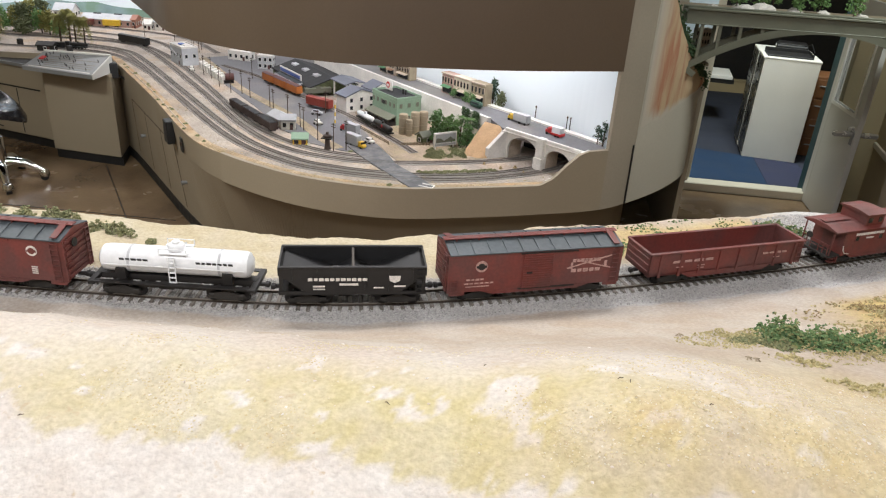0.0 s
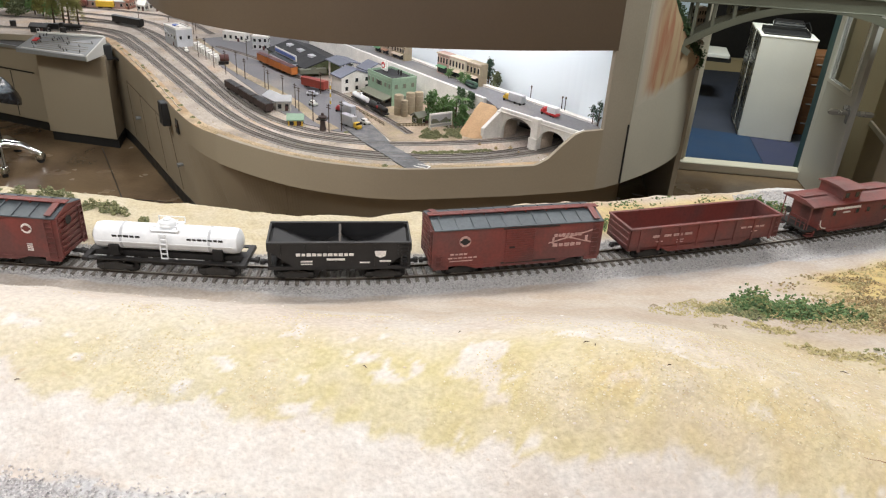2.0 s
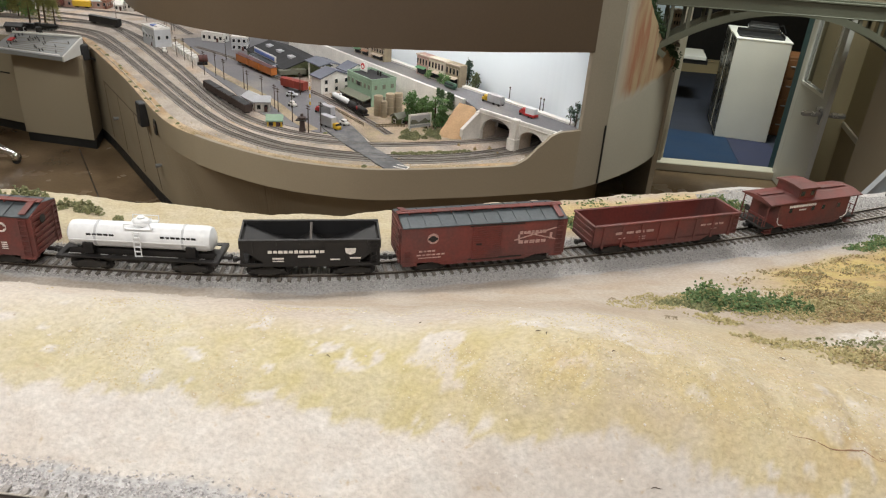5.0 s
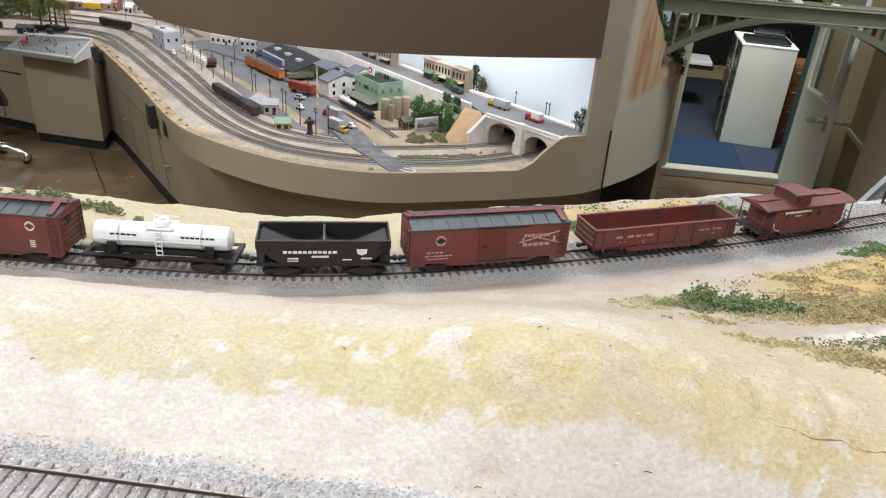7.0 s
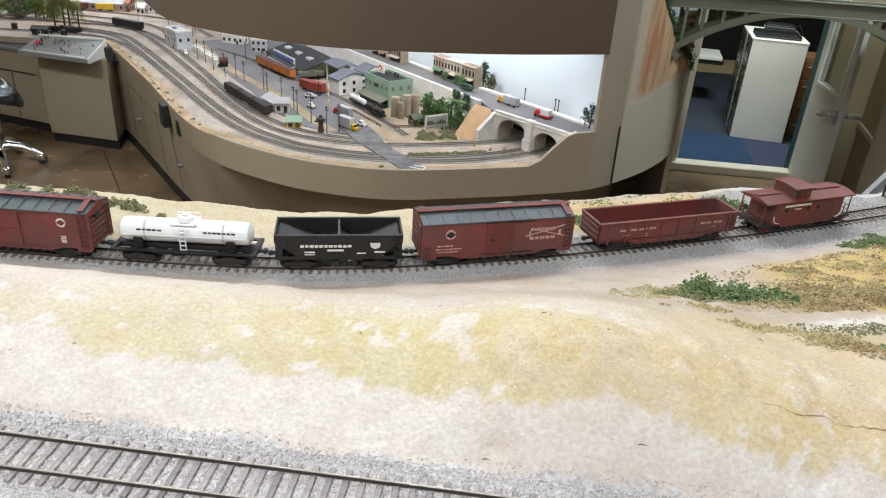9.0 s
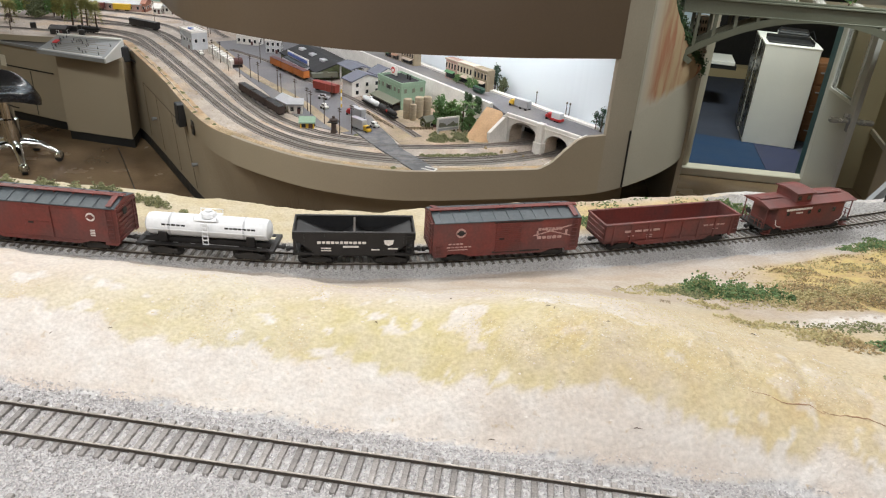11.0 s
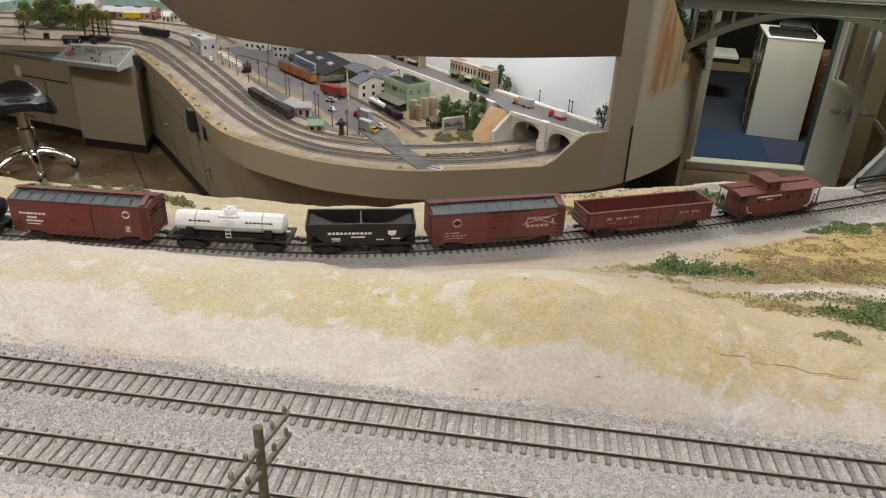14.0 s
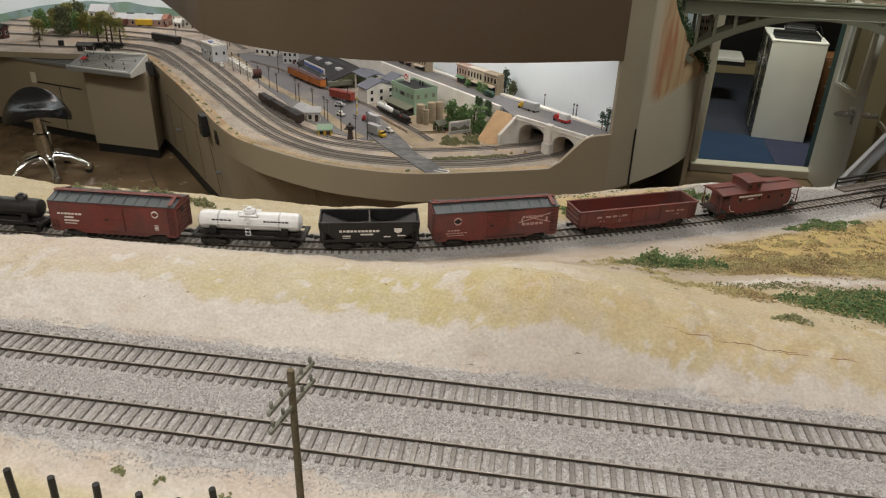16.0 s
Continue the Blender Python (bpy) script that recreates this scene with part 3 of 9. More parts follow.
xs = np.concatenate([np.arange(-2.8, -0.75, 0.05), np.arange(-0.75, 1.09, 0.0042)])
NY = 270
verts, faces, tone = [], [], []
for x in xs:
    ye = far_edge(x)
    for j in range(NY):
        y = -0.36 + (ye + 0.36) * j / (NY - 1)
        z = ground_z(x, y)
        if j == NY - 1:
            z -= 0.006
        verts.append((x, y, z))
        ly = line_y(x)
        n1, n2 = noise.noise((x * 6, y * 9, 1.2)), noise.noise((x * 22, y * 26, 3.1))
        n3 = noise.noise((x * 60, y * 60, 9.1))
        n4 = noise.noise((x * 140, y * 140, 5.3))
        scallop = 0.016 * n1 + 0.014 * n2 + 0.012 * n3 + 0.006 * n4
        low_y_, up_y = float(np.interp(x, WASH_X, WASH_LOW)), float(np.interp(x, WASH_X, WASH_UP))
        lower = float(smoothstep(low_y_ - 0.003, low_y_ + 0.005, y + scallop))
        yellow = lower * (1 - float(smoothstep(up_y - 0.03, up_y + 0.05, y + 0.03 * n1 + 0.012 * n2))) * float(np.interp(x, WASH_X, WASH_K))
        yellow *= 0.88 + 0.55 * max(-0.8, n1 + 0.6 * n2 + 0.5 * n3 + 0.2 * n4)
        yellow = max(yellow, 0.62 * float(smoothstep(0.36, 0.52, x + 0.05 * n1)) * float(smoothstep(0.09, 0.15, y + 0.03 * n2)) * (1 - float(smoothstep(0.27, 0.33, y))))
        yellow = max(yellow, 0.5 * float(smoothstep(ly + 0.045, ly + 0.085, y + 0.02 * n2)) * (1 - float(smoothstep(0.20, 0.36, x))))
        yellow += 0.75 * float(smoothstep(-0.175, -0.20, y + 0.02 * n2))
        bare = max(0.0, float(smoothstep(0.028, 0.045, y)) * (1 - lower) * (0.80 + 0.6 * n2 + 0.3 * n1), float(smoothstep(0.24, 0.33, n2 * 0.6 + n3 * 0.5 + 0.25 * n1 + 0.12 * n4)) * float(y > 0.03) * float(y < up_y + 0.03))
        strip_y = float(np.interp(x, [0.50, 0.60, 0.72, 0.84, 1.0], [0.25, 0.292, 0.352, 0.378, 0.40]))
        bare = max(bare, 0.9 * float(smoothstep(0.56, 0.66, x)) * (1 - float(smoothstep(0.008, 0.022, abs(y - strip_y) + 0.010 * n2 + 0.006 * n3))))
        near_y = float(np.interp(x, [0.60, 0.72, 0.84, 1.0], [0.34, 0.385, 0.41, 0.43]))
        ochre = float(smoothstep(0.60, 0.72, x + 0.05 * n1)) * float(smoothstep(near_y - 0.01, near_y + 0.02, y + 0.02 * n2)) * (1 - float(smoothstep(ly - 0.16, ly - 0.10, y + 0.02 * n2)))
        ochre += 0.8 * float(smoothstep(0.30, 0.42, x + 0.04 * n1)) * float(smoothstep(ly + 0.06, ly + 0.09, y)) * (1 - float(smoothstep(ly + 0.16, ly + 0.20, y + 0.03 * n1)))
        ochre += 0.40 * math.exp(-((x - 0.35) / 0.13) ** 2 - ((y - 0.115) / 0.035) ** 2) * max(0.0, 0.6 + 1.2 * n2)
        ochre += 0.5 * float(smoothstep(0.42, 0.55, x)) * float(smoothstep(0.04, 0.08, y)) * (1 - float(smoothstep(0.13, 0.2, y))) * max(0.0, n2 + 0.5)
        bw = bed_width(x) if y < ly else 0.056
        grey = (1 - float(smoothstep(bw - 0.006, bw + 0.006, abs(y - ly) + 0.008 * n2))) + 0.28 * float(y < ly) * (1 - float(smoothstep(bw, bw + 0.07, ly - y + 0.02 * n1))) + float(y < 0.03 + 0.01 * n2) * float(y > -0.155 + 0.012 * n2)
        grey += 0.9 * float(smoothstep(0.62, 0.74, x)) * float(smoothstep(ly + 0.03, ly + 0.05, y)) * (1 - float(smoothstep(ly + 0.22, ly + 0.26, y)))
        tone.append((min(1, max(0, yellow)), min(1, max(0, ochre)), min(1, max(0, grey)), min(1, max(0, bare))))
for i in range(len(xs) - 1):
    for j in range(NY - 1):
        a = i * NY + j
        faces.append((a, a + NY, a + NY + 1, a + 1))
me = bpy.data.meshes.new("scenery")
me.from_pydata(verts, [], faces)
me.shade_smooth()
layer = me.color_attributes.new("tone", "FLOAT_COLOR", "POINT")
layer.data.foreach_set("color", np.array(tone, dtype=np.float32).ravel())


def sand_material():
    m = bpy.data.materials.new("desert_scenery")
    m.use_nodes = True
    nt = m.node_tree
    N, L = nt.nodes, nt.links
    bsdf = N["Principled BSDF"]
    bsdf.inputs["Roughness"].default_value = 0.95
    bsdf.inputs["Specular IOR Level"].default_value = 0.2
    co = N.new("ShaderNodeTexCoord")
    at = N.new("ShaderNodeAttribute")
    at.attribute_name = "tone"
    sep = N.new("ShaderNodeSeparateColor")
    L.new(at.outputs["Color"], sep.inputs[0])

    def noise_at(s, d):
        n = N.new("ShaderNodeTexNoise")
        n.inputs["Scale"].default_value, n.inputs["Detail"].default_value = s, d
        L.new(co.outputs["Object"], n.inputs["Vector"])
        return n.outputs["Fac"]

    def ramp(src, lo, hi, a=0.0, b=1.0):
        r = N.new("ShaderNodeMapRange")
        r.inputs[1].default_value, r.inputs[2].default_value, r.inputs[3].default_value, r.inputs[4].default_value = lo, hi, a, b
        L.new(src, r.inputs[0])
        return r.outputs[0]

    def mix(fac, a, b, kind="MIX"):
        x = N.new("ShaderNodeMix")
        x.data_type, x.blend_type = "RGBA", kind
        for s, v in ((x.inputs["Factor"], fac), (x.inputs[6], a), (x.inputs[7], b)):
            if isinstance(v, bpy.types.NodeSocket):
                L.new(v, s)
            elif isinstance(v, float):
                s.default_value = v
            else:
                s.default_value = (*v, 1)
        return x.outputs[2]

    col = mix(ramp(noise_at(9, 6), 0.40, 0.62), (0.518, 0.452, 0.396), (0.552, 0.510, 0.462))
    col = mix(ramp(noise_at(26, 6), 0.58, 0.74), col, (0.473, 0.387, 0.314))
    sand_xyz = N.new("ShaderNodeSeparateXYZ")
    L.new(co.outputs["Object"], sand_xyz.inputs[0])
    # tan sand beyond the ridge, its tones darkened further for lamp fall-off
    col = mix(ramp(sand_xyz.outputs["Y"], 0.17, 0.30), col, mix(ramp(noise_at(14, 6), 0.42, 0.62), (0.396, 0.328, 0.259), (0.437, 0.382, 0.323)))
    wash = mix(ramp(sand_xyz.outputs["X"], 0.22, 0.50), mix(ramp(noise_at(30, 6), 0.40, 0.64), (0.465, 0.405, 0.222), (0.505, 0.452, 0.300)), mix(ramp(noise_at(24, 6), 0.40, 0.64), (0.462, 0.365, 0.195), (0.490, 0.420, 0.262)))
    col = mix(sep.outputs[0], col, wash)
    col = mix(at.outputs["Alpha"], col, mix(ramp(noise_at(55, 6), 0.40, 0.62), (0.585, 0.552, 0.518), (0.545, 0.500, 0.458)))
    col = mix(sep.outputs[1], col, mix(ramp(noise_at(40, 5), 0.42, 0.60), (0.455, 0.355, 0.146), (0.400, 0.291, 0.141)))
    col = mix(sep.outputs[2], col, mix(ramp(noise_at(260, 3), 0.40, 0.62), (0.491, 0.482, 0.473), (0.382, 0.373, 0.373)))
    col = mix(ramp(noise_at(120, 5), 0.64, 0.76, 0.0, 0.7), col, (0.37, 0.29, 0.19))
    value = ramp(noise_at(240, 4), 0.32, 0.68, 0.88, 1.08)
    comb = N.new("ShaderNodeCombineColor")
    for i in range(3):
        L.new(value, comb.inputs[i])
    L.new(mix(1.0, col, comb.outputs[0], "MULTIPLY"), bsdf.inputs["Base Color"])
    b = N.new("ShaderNodeBump")
    b.inputs["Strength"].default_value, b.inputs["Distance"].default_value = 0.85, 0.002
    L.new(noise_at(260, 8), b.inputs["Height"])
    L.new(b.outputs["Normal"], bsdf.inputs["Normal"])
    return m


me.materials.append(sand_material())
tagged(new("upper_scenery_ground", me), "pale pink and yellow sandy model desert ground", "ground", kind="structure")

# plain benchwork that carries the upper deck
skirt = Shape()
sx = np.arange(-2.8, 1.081, 0.04)
back_pts = [(x, far_edge(x) - 0.012) for x in sx]
poly = [(-2.8, -0.355), (1.075, -0.355)] + [(x, y) for x, y in reversed(back_pts)]
skirt.prism(poly, 0.0, 2.06, "z")
single("wall_bench", skirt, "tan", "plain tan panelled side of the high benchwork", "bench wall", "structure")
lip = Shape()
vs = []
for x, y in back_pts:
    vs += [(x, y + 0.008, 2.05), (x, y + 0.008, ground_z(x, far_edge(x)) - 0.004), (x, y - 0.02, 2.05), (x, y - 0.02, ground_z(x, far_edge(x)) - 0.012)]
k = len(back_pts)
lip.add(vs, [(4 * i, 4 * i + 4, 4 * i + 5, 4 * i + 1) for i in range(k - 1)] + [(4 * i + 2, 4 * i + 3, 4 * i + 7, 4 * i + 6) for i in range(k - 1)] + [(4 * i + 1, 4 * i + 5, 4 * i + 7, 4 * i + 3) for i in range(k - 1)])
single("scenery_rim", lip, "sandedge", "rough sandy edge of the scenery shell", "scenery edge", "structure")

# ---- tracks of the upper deck ----
rng = random.Random(4)


def track(name, pts, top, label, tie_mat, gauge=GAUGE, tie_len=0.052, group=""):
    """Rails, ties and spikes along plan points; pts run at steps of the tie spacing."""
    thing = tagged(empty(name), label, "track", group)
    for side in (-1, 1):
        line = offset_line(pts, side * gauge / 2)
        part("rail", Shape().ribbon(line, 0.0014, top - 0.0008, top), "rail", thing)
        part("rail_web", Shape().ribbon(line, 0.0009, top - 0.0027, top - 0.0008).ribbon(line, 0.0017, top - 0.0034, top - 0.0027), "railside", thing)
    one = Shape().box((0, 0, 0), (0.0048, tie_len, 0.004), 0.0005).mesh("tie", M[tie_mat])
    for k, p in enumerate(pts):
        a, b = Vector(pts[max(k - 1, 0)]), Vector(pts[min(k + 1, len(pts) - 1)])
        d = (b - a).normalized()
        ob = new("tie", one)
        ob.parent = thing
        ob.matrix_local = pose(p[0], p[1], top - 0.0053 + rng.uniform(-0.0003, 0.0003), 0, 0, math.degrees(math.atan2(d.y, d.x)) + rng.uniform(-1.5, 1.5))
    return thing


STEP = 0.0124
main_x = np.arange(-0.62, 0.98, STEP)
track("model_track", [(x, -GAUGE / 2) for x in main_x], RAIL, "straight brown-railed model track on grey ballast", "tie")
track("model_track", [(x, -GAUGE / 2 - 0.096) for x in main_x], RAIL, "straight brown-railed model track on grey ballast", "tie")
cx, line_pts = -0.75, []
while cx < 1.09:
    line_pts.append((cx, line_y(cx)))
    cx += STEP / math.sqrt(1 + float(np.interp(cx, SLOPE_X, SLOPE_Y)) ** 2)
track("model_track", line_pts, LINE, "curved dark-railed model track on grey ballast", "tiedark", LINE_GAUGE, 0.048)
far_pts = [(x, line_y(x)) for x in np.arange(-2.8, -0.74, 0.02)]
off = tagged(empty("model_track"), "curved dark-railed model track on grey ballast", "track")
for side in (-1, 1):
    part("rail", Shape().ribbon(offset_line(far_pts, side * LINE_GAUGE / 2), 0.0026, LINE - 0.005, LINE), "railside", off)
rest = Shape()
for x in np.arange(-2.79, -0.76, STEP):
    rest.box((x, line_y(x), LINE - 0.007), (0.0052, 0.056, 0.004))
tagged(part("tie_row", rest, "tiedark", off), kind="stuff")


def scatter_grains(name, spots, size, mat, label, seed, flat=0.8):
    """Crushed-stone grains, each an uneven octahedron."""
    r = np.random.RandomState(seed)
    P = np.array(spots)
    k = len(P)
    unit = np.array([(1, 0, 0), (-1, 0, 0), (0, 1, 0), (0, -1, 0), (0, 0, 1), (0, 0, -1)], float)
    fac = np.array([(0, 2, 4), (2, 1, 4), (1, 3, 4), (3, 0, 4), (2, 0, 5), (1, 2, 5), (3, 1, 5), (0, 3, 5)])
    V = unit[None] * (size * r.uniform(0.55, 1.25, (k, 6, 1))) + r.uniform(-0.25, 0.25, (k, 6, 3)) * size
    ang = r.uniform(0, 6.28, k)
    c, s = np.cos(ang)[:, None], np.sin(ang)[:, None]
    V = np.stack([V[..., 0] * c - V[..., 1] * s, V[..., 0] * s + V[..., 1] * c, V[..., 2] * flat], -1) + P[:, None]
    F = (fac[None] + 6 * np.arange(k)[:, None, None]).reshape(-1, 3)
    g = bpy.data.meshes.new(name)
    g.vertices.add(6 * k), g.loops.add(3 * len(F)), g.polygons.add(len(F))
    g.vertices.foreach_set("co", V.astype(np.float32).ravel())
    g.loops.foreach_set("vertex_index", F.astype(np.int32).ravel())
    g.polygons.foreach_set("loop_start", np.arange(0, 3 * len(F), 3, dtype=np.int32))
    g.update(calc_edges=True)
    g.shade_flat()
    g.materials.append(mat)
    return tagged(new(name, g), label, "ballast" if "ballast" in name else "ground cover", kind="stuff")


def island_material(name, cols, rough=0.9):
    m = bpy.data.materials.new(name)
    m.use_nodes = True
    N, L = m.node_tree.nodes, m.node_tree.links
    geo = N.new("ShaderNodeNewGeometry")
    r = N.new("ShaderNodeValToRGB")
    r.color_ramp.interpolation = "LINEAR"
    e = r.color_ramp.elements
    for i, c in enumerate(cols):
        el = e[i] if i < 2 else e.new(i / (len(cols) - 1))
        el.position = i / (len(cols) - 1)
        el.color = (*c, 1)
    L.new(geo.outputs["Random Per Island"], r.inputs[0])
    L.new(r.outputs[0], N["Principled BSDF"].inputs["Base Color"])
    N["Principled BSDF"].inputs["Roughness"].default_value = rough
    return m


STONE = island_material("crushed_stone", [(0.294, 0.279, 0.281), (0.430, 0.408, 0.406), (0.498, 0.474, 0.468), (0.582, 0.557, 0.547), (0.395, 0.374, 0.373)])
FOAMS = {
    "green": island_material("green_ground_foam", [(0.045, 0.085, 0.035), (0.09, 0.16, 0.06), (0.14, 0.22, 0.085), (0.12, 0.16, 0.06), (0.25, 0.24, 0.10)]),
    "straw": island_material("straw_ground_foam", [(0.28, 0.24, 0.11), (0.39, 0.33, 0.16), (0.46, 0.40, 0.21), (0.33, 0.27, 0.13), (0.36, 0.34, 0.17)]),
    "sage": island_material("sage_ground_foam", [(0.11, 0.12, 0.06), (0.18, 0.19, 0.09), (0.25, 0.24, 0.12), (0.13, 0.15, 0.07)]),
    "rust": island_material("rust_ground_foam", [(0.20, 0.15, 0.085), (0.31, 0.22, 0.11), (0.40, 0.30, 0.15), (0.18, 0.17, 0.09)]),
    "dark": island_material("dark_foliage", [(0.022, 0.045, 0.02), (0.045, 0.085, 0.035), (0.07, 0.12, 0.05), (0.035, 0.06, 0.025)]),
    "debris": island_material("sandy_debris", [(0.56, 0.46, 0.36), (0.63, 0.57, 0.49), (0.50, 0.38, 0.26), (0.66, 0.62, 0.57)]),
}
spots = []
gr = random.Random(9)
for _ in range(120000):
    x, y = gr.uniform(-0.64, 0.98), gr.uniform(-0.166, 0.034)
    edge = 0.006 * noise.noise((x * 12, y * 3, 8))
    if y > 0.026 + edge or y < -0.150 + edge:
        if gr.random() < 0.7:
            continue
    c = min(abs(y + 0.016), abs(y + 0.112))
    z = ground_z(x, y)
    spots.append((x, y, z + gr.uniform(-0.0002, 0.0013 if c < 0.03 else 0.0028)))
scatter_grains("ballast", spots, 0.00105, STONE, "grey crushed-stone ballast round the double track", 1)
spots = []
for _ in range(110000):
    x = gr.uniform(-0.8, 1.08)
    d = gr.gauss(0, 0.034)
    if d > 0.058 or d < -bed_width(x) - 0.004 * noise.noise((x * 25, 3, 0)) or (d < -bed_width(x) + 0.006 and gr.random() < 0.5):
        continue
    y = line_y(x) + d
    spots.append((x, y, ground_z(x, y) + gr.uniform(0.0004, 0.0030 if abs(d) < 0.028 else 0.0026)))
for _ in range(24000):
    x = gr.uniform(0.64, 1.06)
    y = line_y(x) + gr.uniform(0.03, 0.24)
    if y < far_edge(x) - 0.02:
        spots.append((x, y, ground_z(x, y) + 0.001))
# darker copy of the stone colours, for light falling off along this line
LINE_STONE = island_material("dimmed_crushed_stone", [(0.247, 0.242, 0.237), (0.380, 0.370, 0.361), (0.446, 0.437, 0.423), (0.532, 0.518, 0.503), (0.342, 0.332, 0.323)])
scatter_grains("ballast", spots, 0.00125, LINE_STONE, "grey crushed-stone ballast under the curved track", 2)
FOAMS["chalk"] = island_material("chalk_crumbs", [(0.546, 0.482, 0.419), (0.619, 0.582, 0.537), (0.491, 0.410, 0.337), (0.637, 0.610, 0.573)])
spots = []
while len(spots) < 260:
    x, y = gr.uniform(-0.6, 0.9), gr.uniform(0.05, 0.26)
    if noise.noise((x * 8, y * 10, 6.1)) + gr.uniform(-0.3, 0.3) > 0.2:
        spots.append((x, y, ground_z(x, y)))
FOAMS["golden"] = island_material("golden_sand", [(0.473, 0.391, 0.218), (0.510, 0.437, 0.264), (0.546, 0.491, 0.355), (0.455, 0.364, 0.200), (0.582, 0.546, 0.464)])
granules = []
while len(granules) < 10000:
    x, y = gr.uniform(-0.5, 0.95), gr.uniform(0.088, 0.24)
    here = noise.noise((x * 5, y * 9, 2.7)) + 0.7 * noise.noise((x * 24, y * 30, 5.2)) + 0.35 * math.exp(-((x - 0.32) / 0.22) ** 2 - ((y - 0.13) / 0.05) ** 2)
    if here + gr.uniform(-0.25, 0.25) > 0.26:
        granules.append((x, y, ground_z(x, y) - 0.0001))
scatter_grains("sand_granules", granules, 0.0010, FOAMS["golden"], "golden sand granules glued on the slope", 12, 0.6)
scatter_grains("plaster_crumbs", spots, 0.0017, FOAMS["chalk"], "pale plaster crumbs on the slope", 11, 0.5)

# ---- the standing train ----
def trucks_and_couplers(car, L, inset=0.045, colour="grime"):
    for s in (-1, 1):
        x = s * (L / 2 - inset)
        t = Shape().box((x, 0, 0.0165), (0.012, 0.05, 0.005), 0.001)
        for y in (-0.0225, 0.0225):
            t.prism([(x - 0.024, 0.008), (x - 0.019, 0.0125), (x - 0.008, 0.0165), (x + 0.008, 0.0165), (x + 0.019, 0.0125), (x + 0.024, 0.008), (x + 0.018, 0.0075),
                     (x + 0.007, 0.0055), (x - 0.007, 0.0055), (x - 0.018, 0.0075)], y - 0.002, y + 0.002, "y")
            for q in (-0.018, 0.018):
                t.box((x + q, y, 0.0105), (0.0075, 0.0055, 0.0065), 0.001)
            for q in (-0.004, 0, 0.004):
                t.cyl((x + q, y + 0.0005 * (1 if y > 0 else -1), 0.0065), (x + q, y, 0.0145), 0.0014, None, 6)
        truck = part("truck", t, colour, car)
        for q in (-0.018, 0.018):
            w = Shape().cyl((x + q, -0.02, 0.0088), (x + q, 0.02, 0.0088), 0.0016, None, 6)
            for y in (-0.0158, 0.0158):
                w.cyl((x + q, y - 0.0014, 0.0088), (x + q, y + 0.0014, 0.0088), 0.0088, None, 18)
                w.cyl((x + q, y * 0.9 - 0.0004, 0.0088), (x + q, y * 0.9 + 0.0004, 0.0088), 0.0098, None, 18)
            part("wheelset", w, "dark", truck, smooth=True)
        c = Shape().box((s * (L / 2 + 0.003), 0, 0.0185), (0.014, 0.0042, 0.0048), 0.0006)
        c.box((s * (L / 2 + 0.0095), 0.0010 * s, 0.0185), (0.0062, 0.0075, 0.0068), 0.0012)
        part("coupler", c, "dark", car)
    u = Shape().box((0, 0, 0.0205), (L * 0.96, 0.012, 0.006))
    u.box((L * 0.08, 0.012, 0.0155), (0.03, 0.012, 0.009), 0.001).cyl((-L * 0.1, -0.012, 0.015), (-L * 0.02, -0.012, 0.015), 0.0055, None, 10)
    u.box((0, -0.02, 0.017), (L * 0.45, 0.002, 0.003)).box((0, 0.02, 0.017), (L * 0.45, 0.002, 0.003))
    part("underframe", u, "grime", car)


def ladder(x, y, z0, z1, width=0.010, rungs=8, face="y"):
    s = Shape()
    for k in range(rungs):
        z = z0 + (z1 - z0) * k / (rungs - 1)
        if face == "y":
            s.box((x, y, z), (width, 0.0016, 0.0013))
        else:
            s.box((x, y, z), (0.0016, width, 0.0013))
    for q in (-width / 2, width / 2):
        if face == "y":
            s.box((x + q, y, (z0 + z1) / 2), (0.0010, 0.0012, z1 - z0 + 0.003))
        else:
            s.box((x, y + q, (z0 + z1) / 2), (0.0012, 0.0010, z1 - z0 + 0.003))
    return s


def bars(x, z, rows, y=-0.0324):
    """Unreadable lettering as rows of bars: (dx, dz, width, height)."""
    s = Shape()
    for dx, dz, w, h in rows:
        s.box((x + dx, y, z + dz), (w, 0.0006, h))
    return s


def broken(width, height, n, dx=0.0, dz=0.0):
    """A word's worth of plain bars with narrow gaps."""
    w = width / n
    return [(dx - width / 2 + w * (k + 0.5), dz, w * (0.80, 0.66, 0.86, 0.72)[k % 4], height * (0.80, 0.72, 0.84)[k % 3]) for k in range(n)]


def emblem_disc(car, x, z, r, ring="letter", core="dark", y=-0.0325):
    e = part("emblem", Shape().cyl((x, y + 0.0005, z), (x, y - 0.0003, z), r, None, 24), ring, car, "round white herald")
    part("herald_centre", Shape().cyl((x, y, z), (x, y - 0.0006, z), r * 0.62, None, 20).box((x, y - 0.0006, z), (r * 1.7, 0.0008, r * 0.42)), core, e)


def emblem_leaf(car, x, z, colour):
    pts = []
    for k in range(20):
        a = 2 * math.pi * k / 20 + math.pi / 2
        r = 0.0115 if k % 2 == 0 else 0.0088
        pts.append((x + r * math.cos(a), z + r * 0.95 * math.sin(a)))
    e = part("emblem", Shape().prism(pts, -0.0328, -0.0320, "y"), colour, car, "pale leaf-shaped herald")
    part("herald_bar", bars(x, z, [(0, 0.007, 0.021, 0.0036), (0, -0.001, 0.014, 0.005)], -0.0330), "letter" if colour != "letter" else "signred", e)


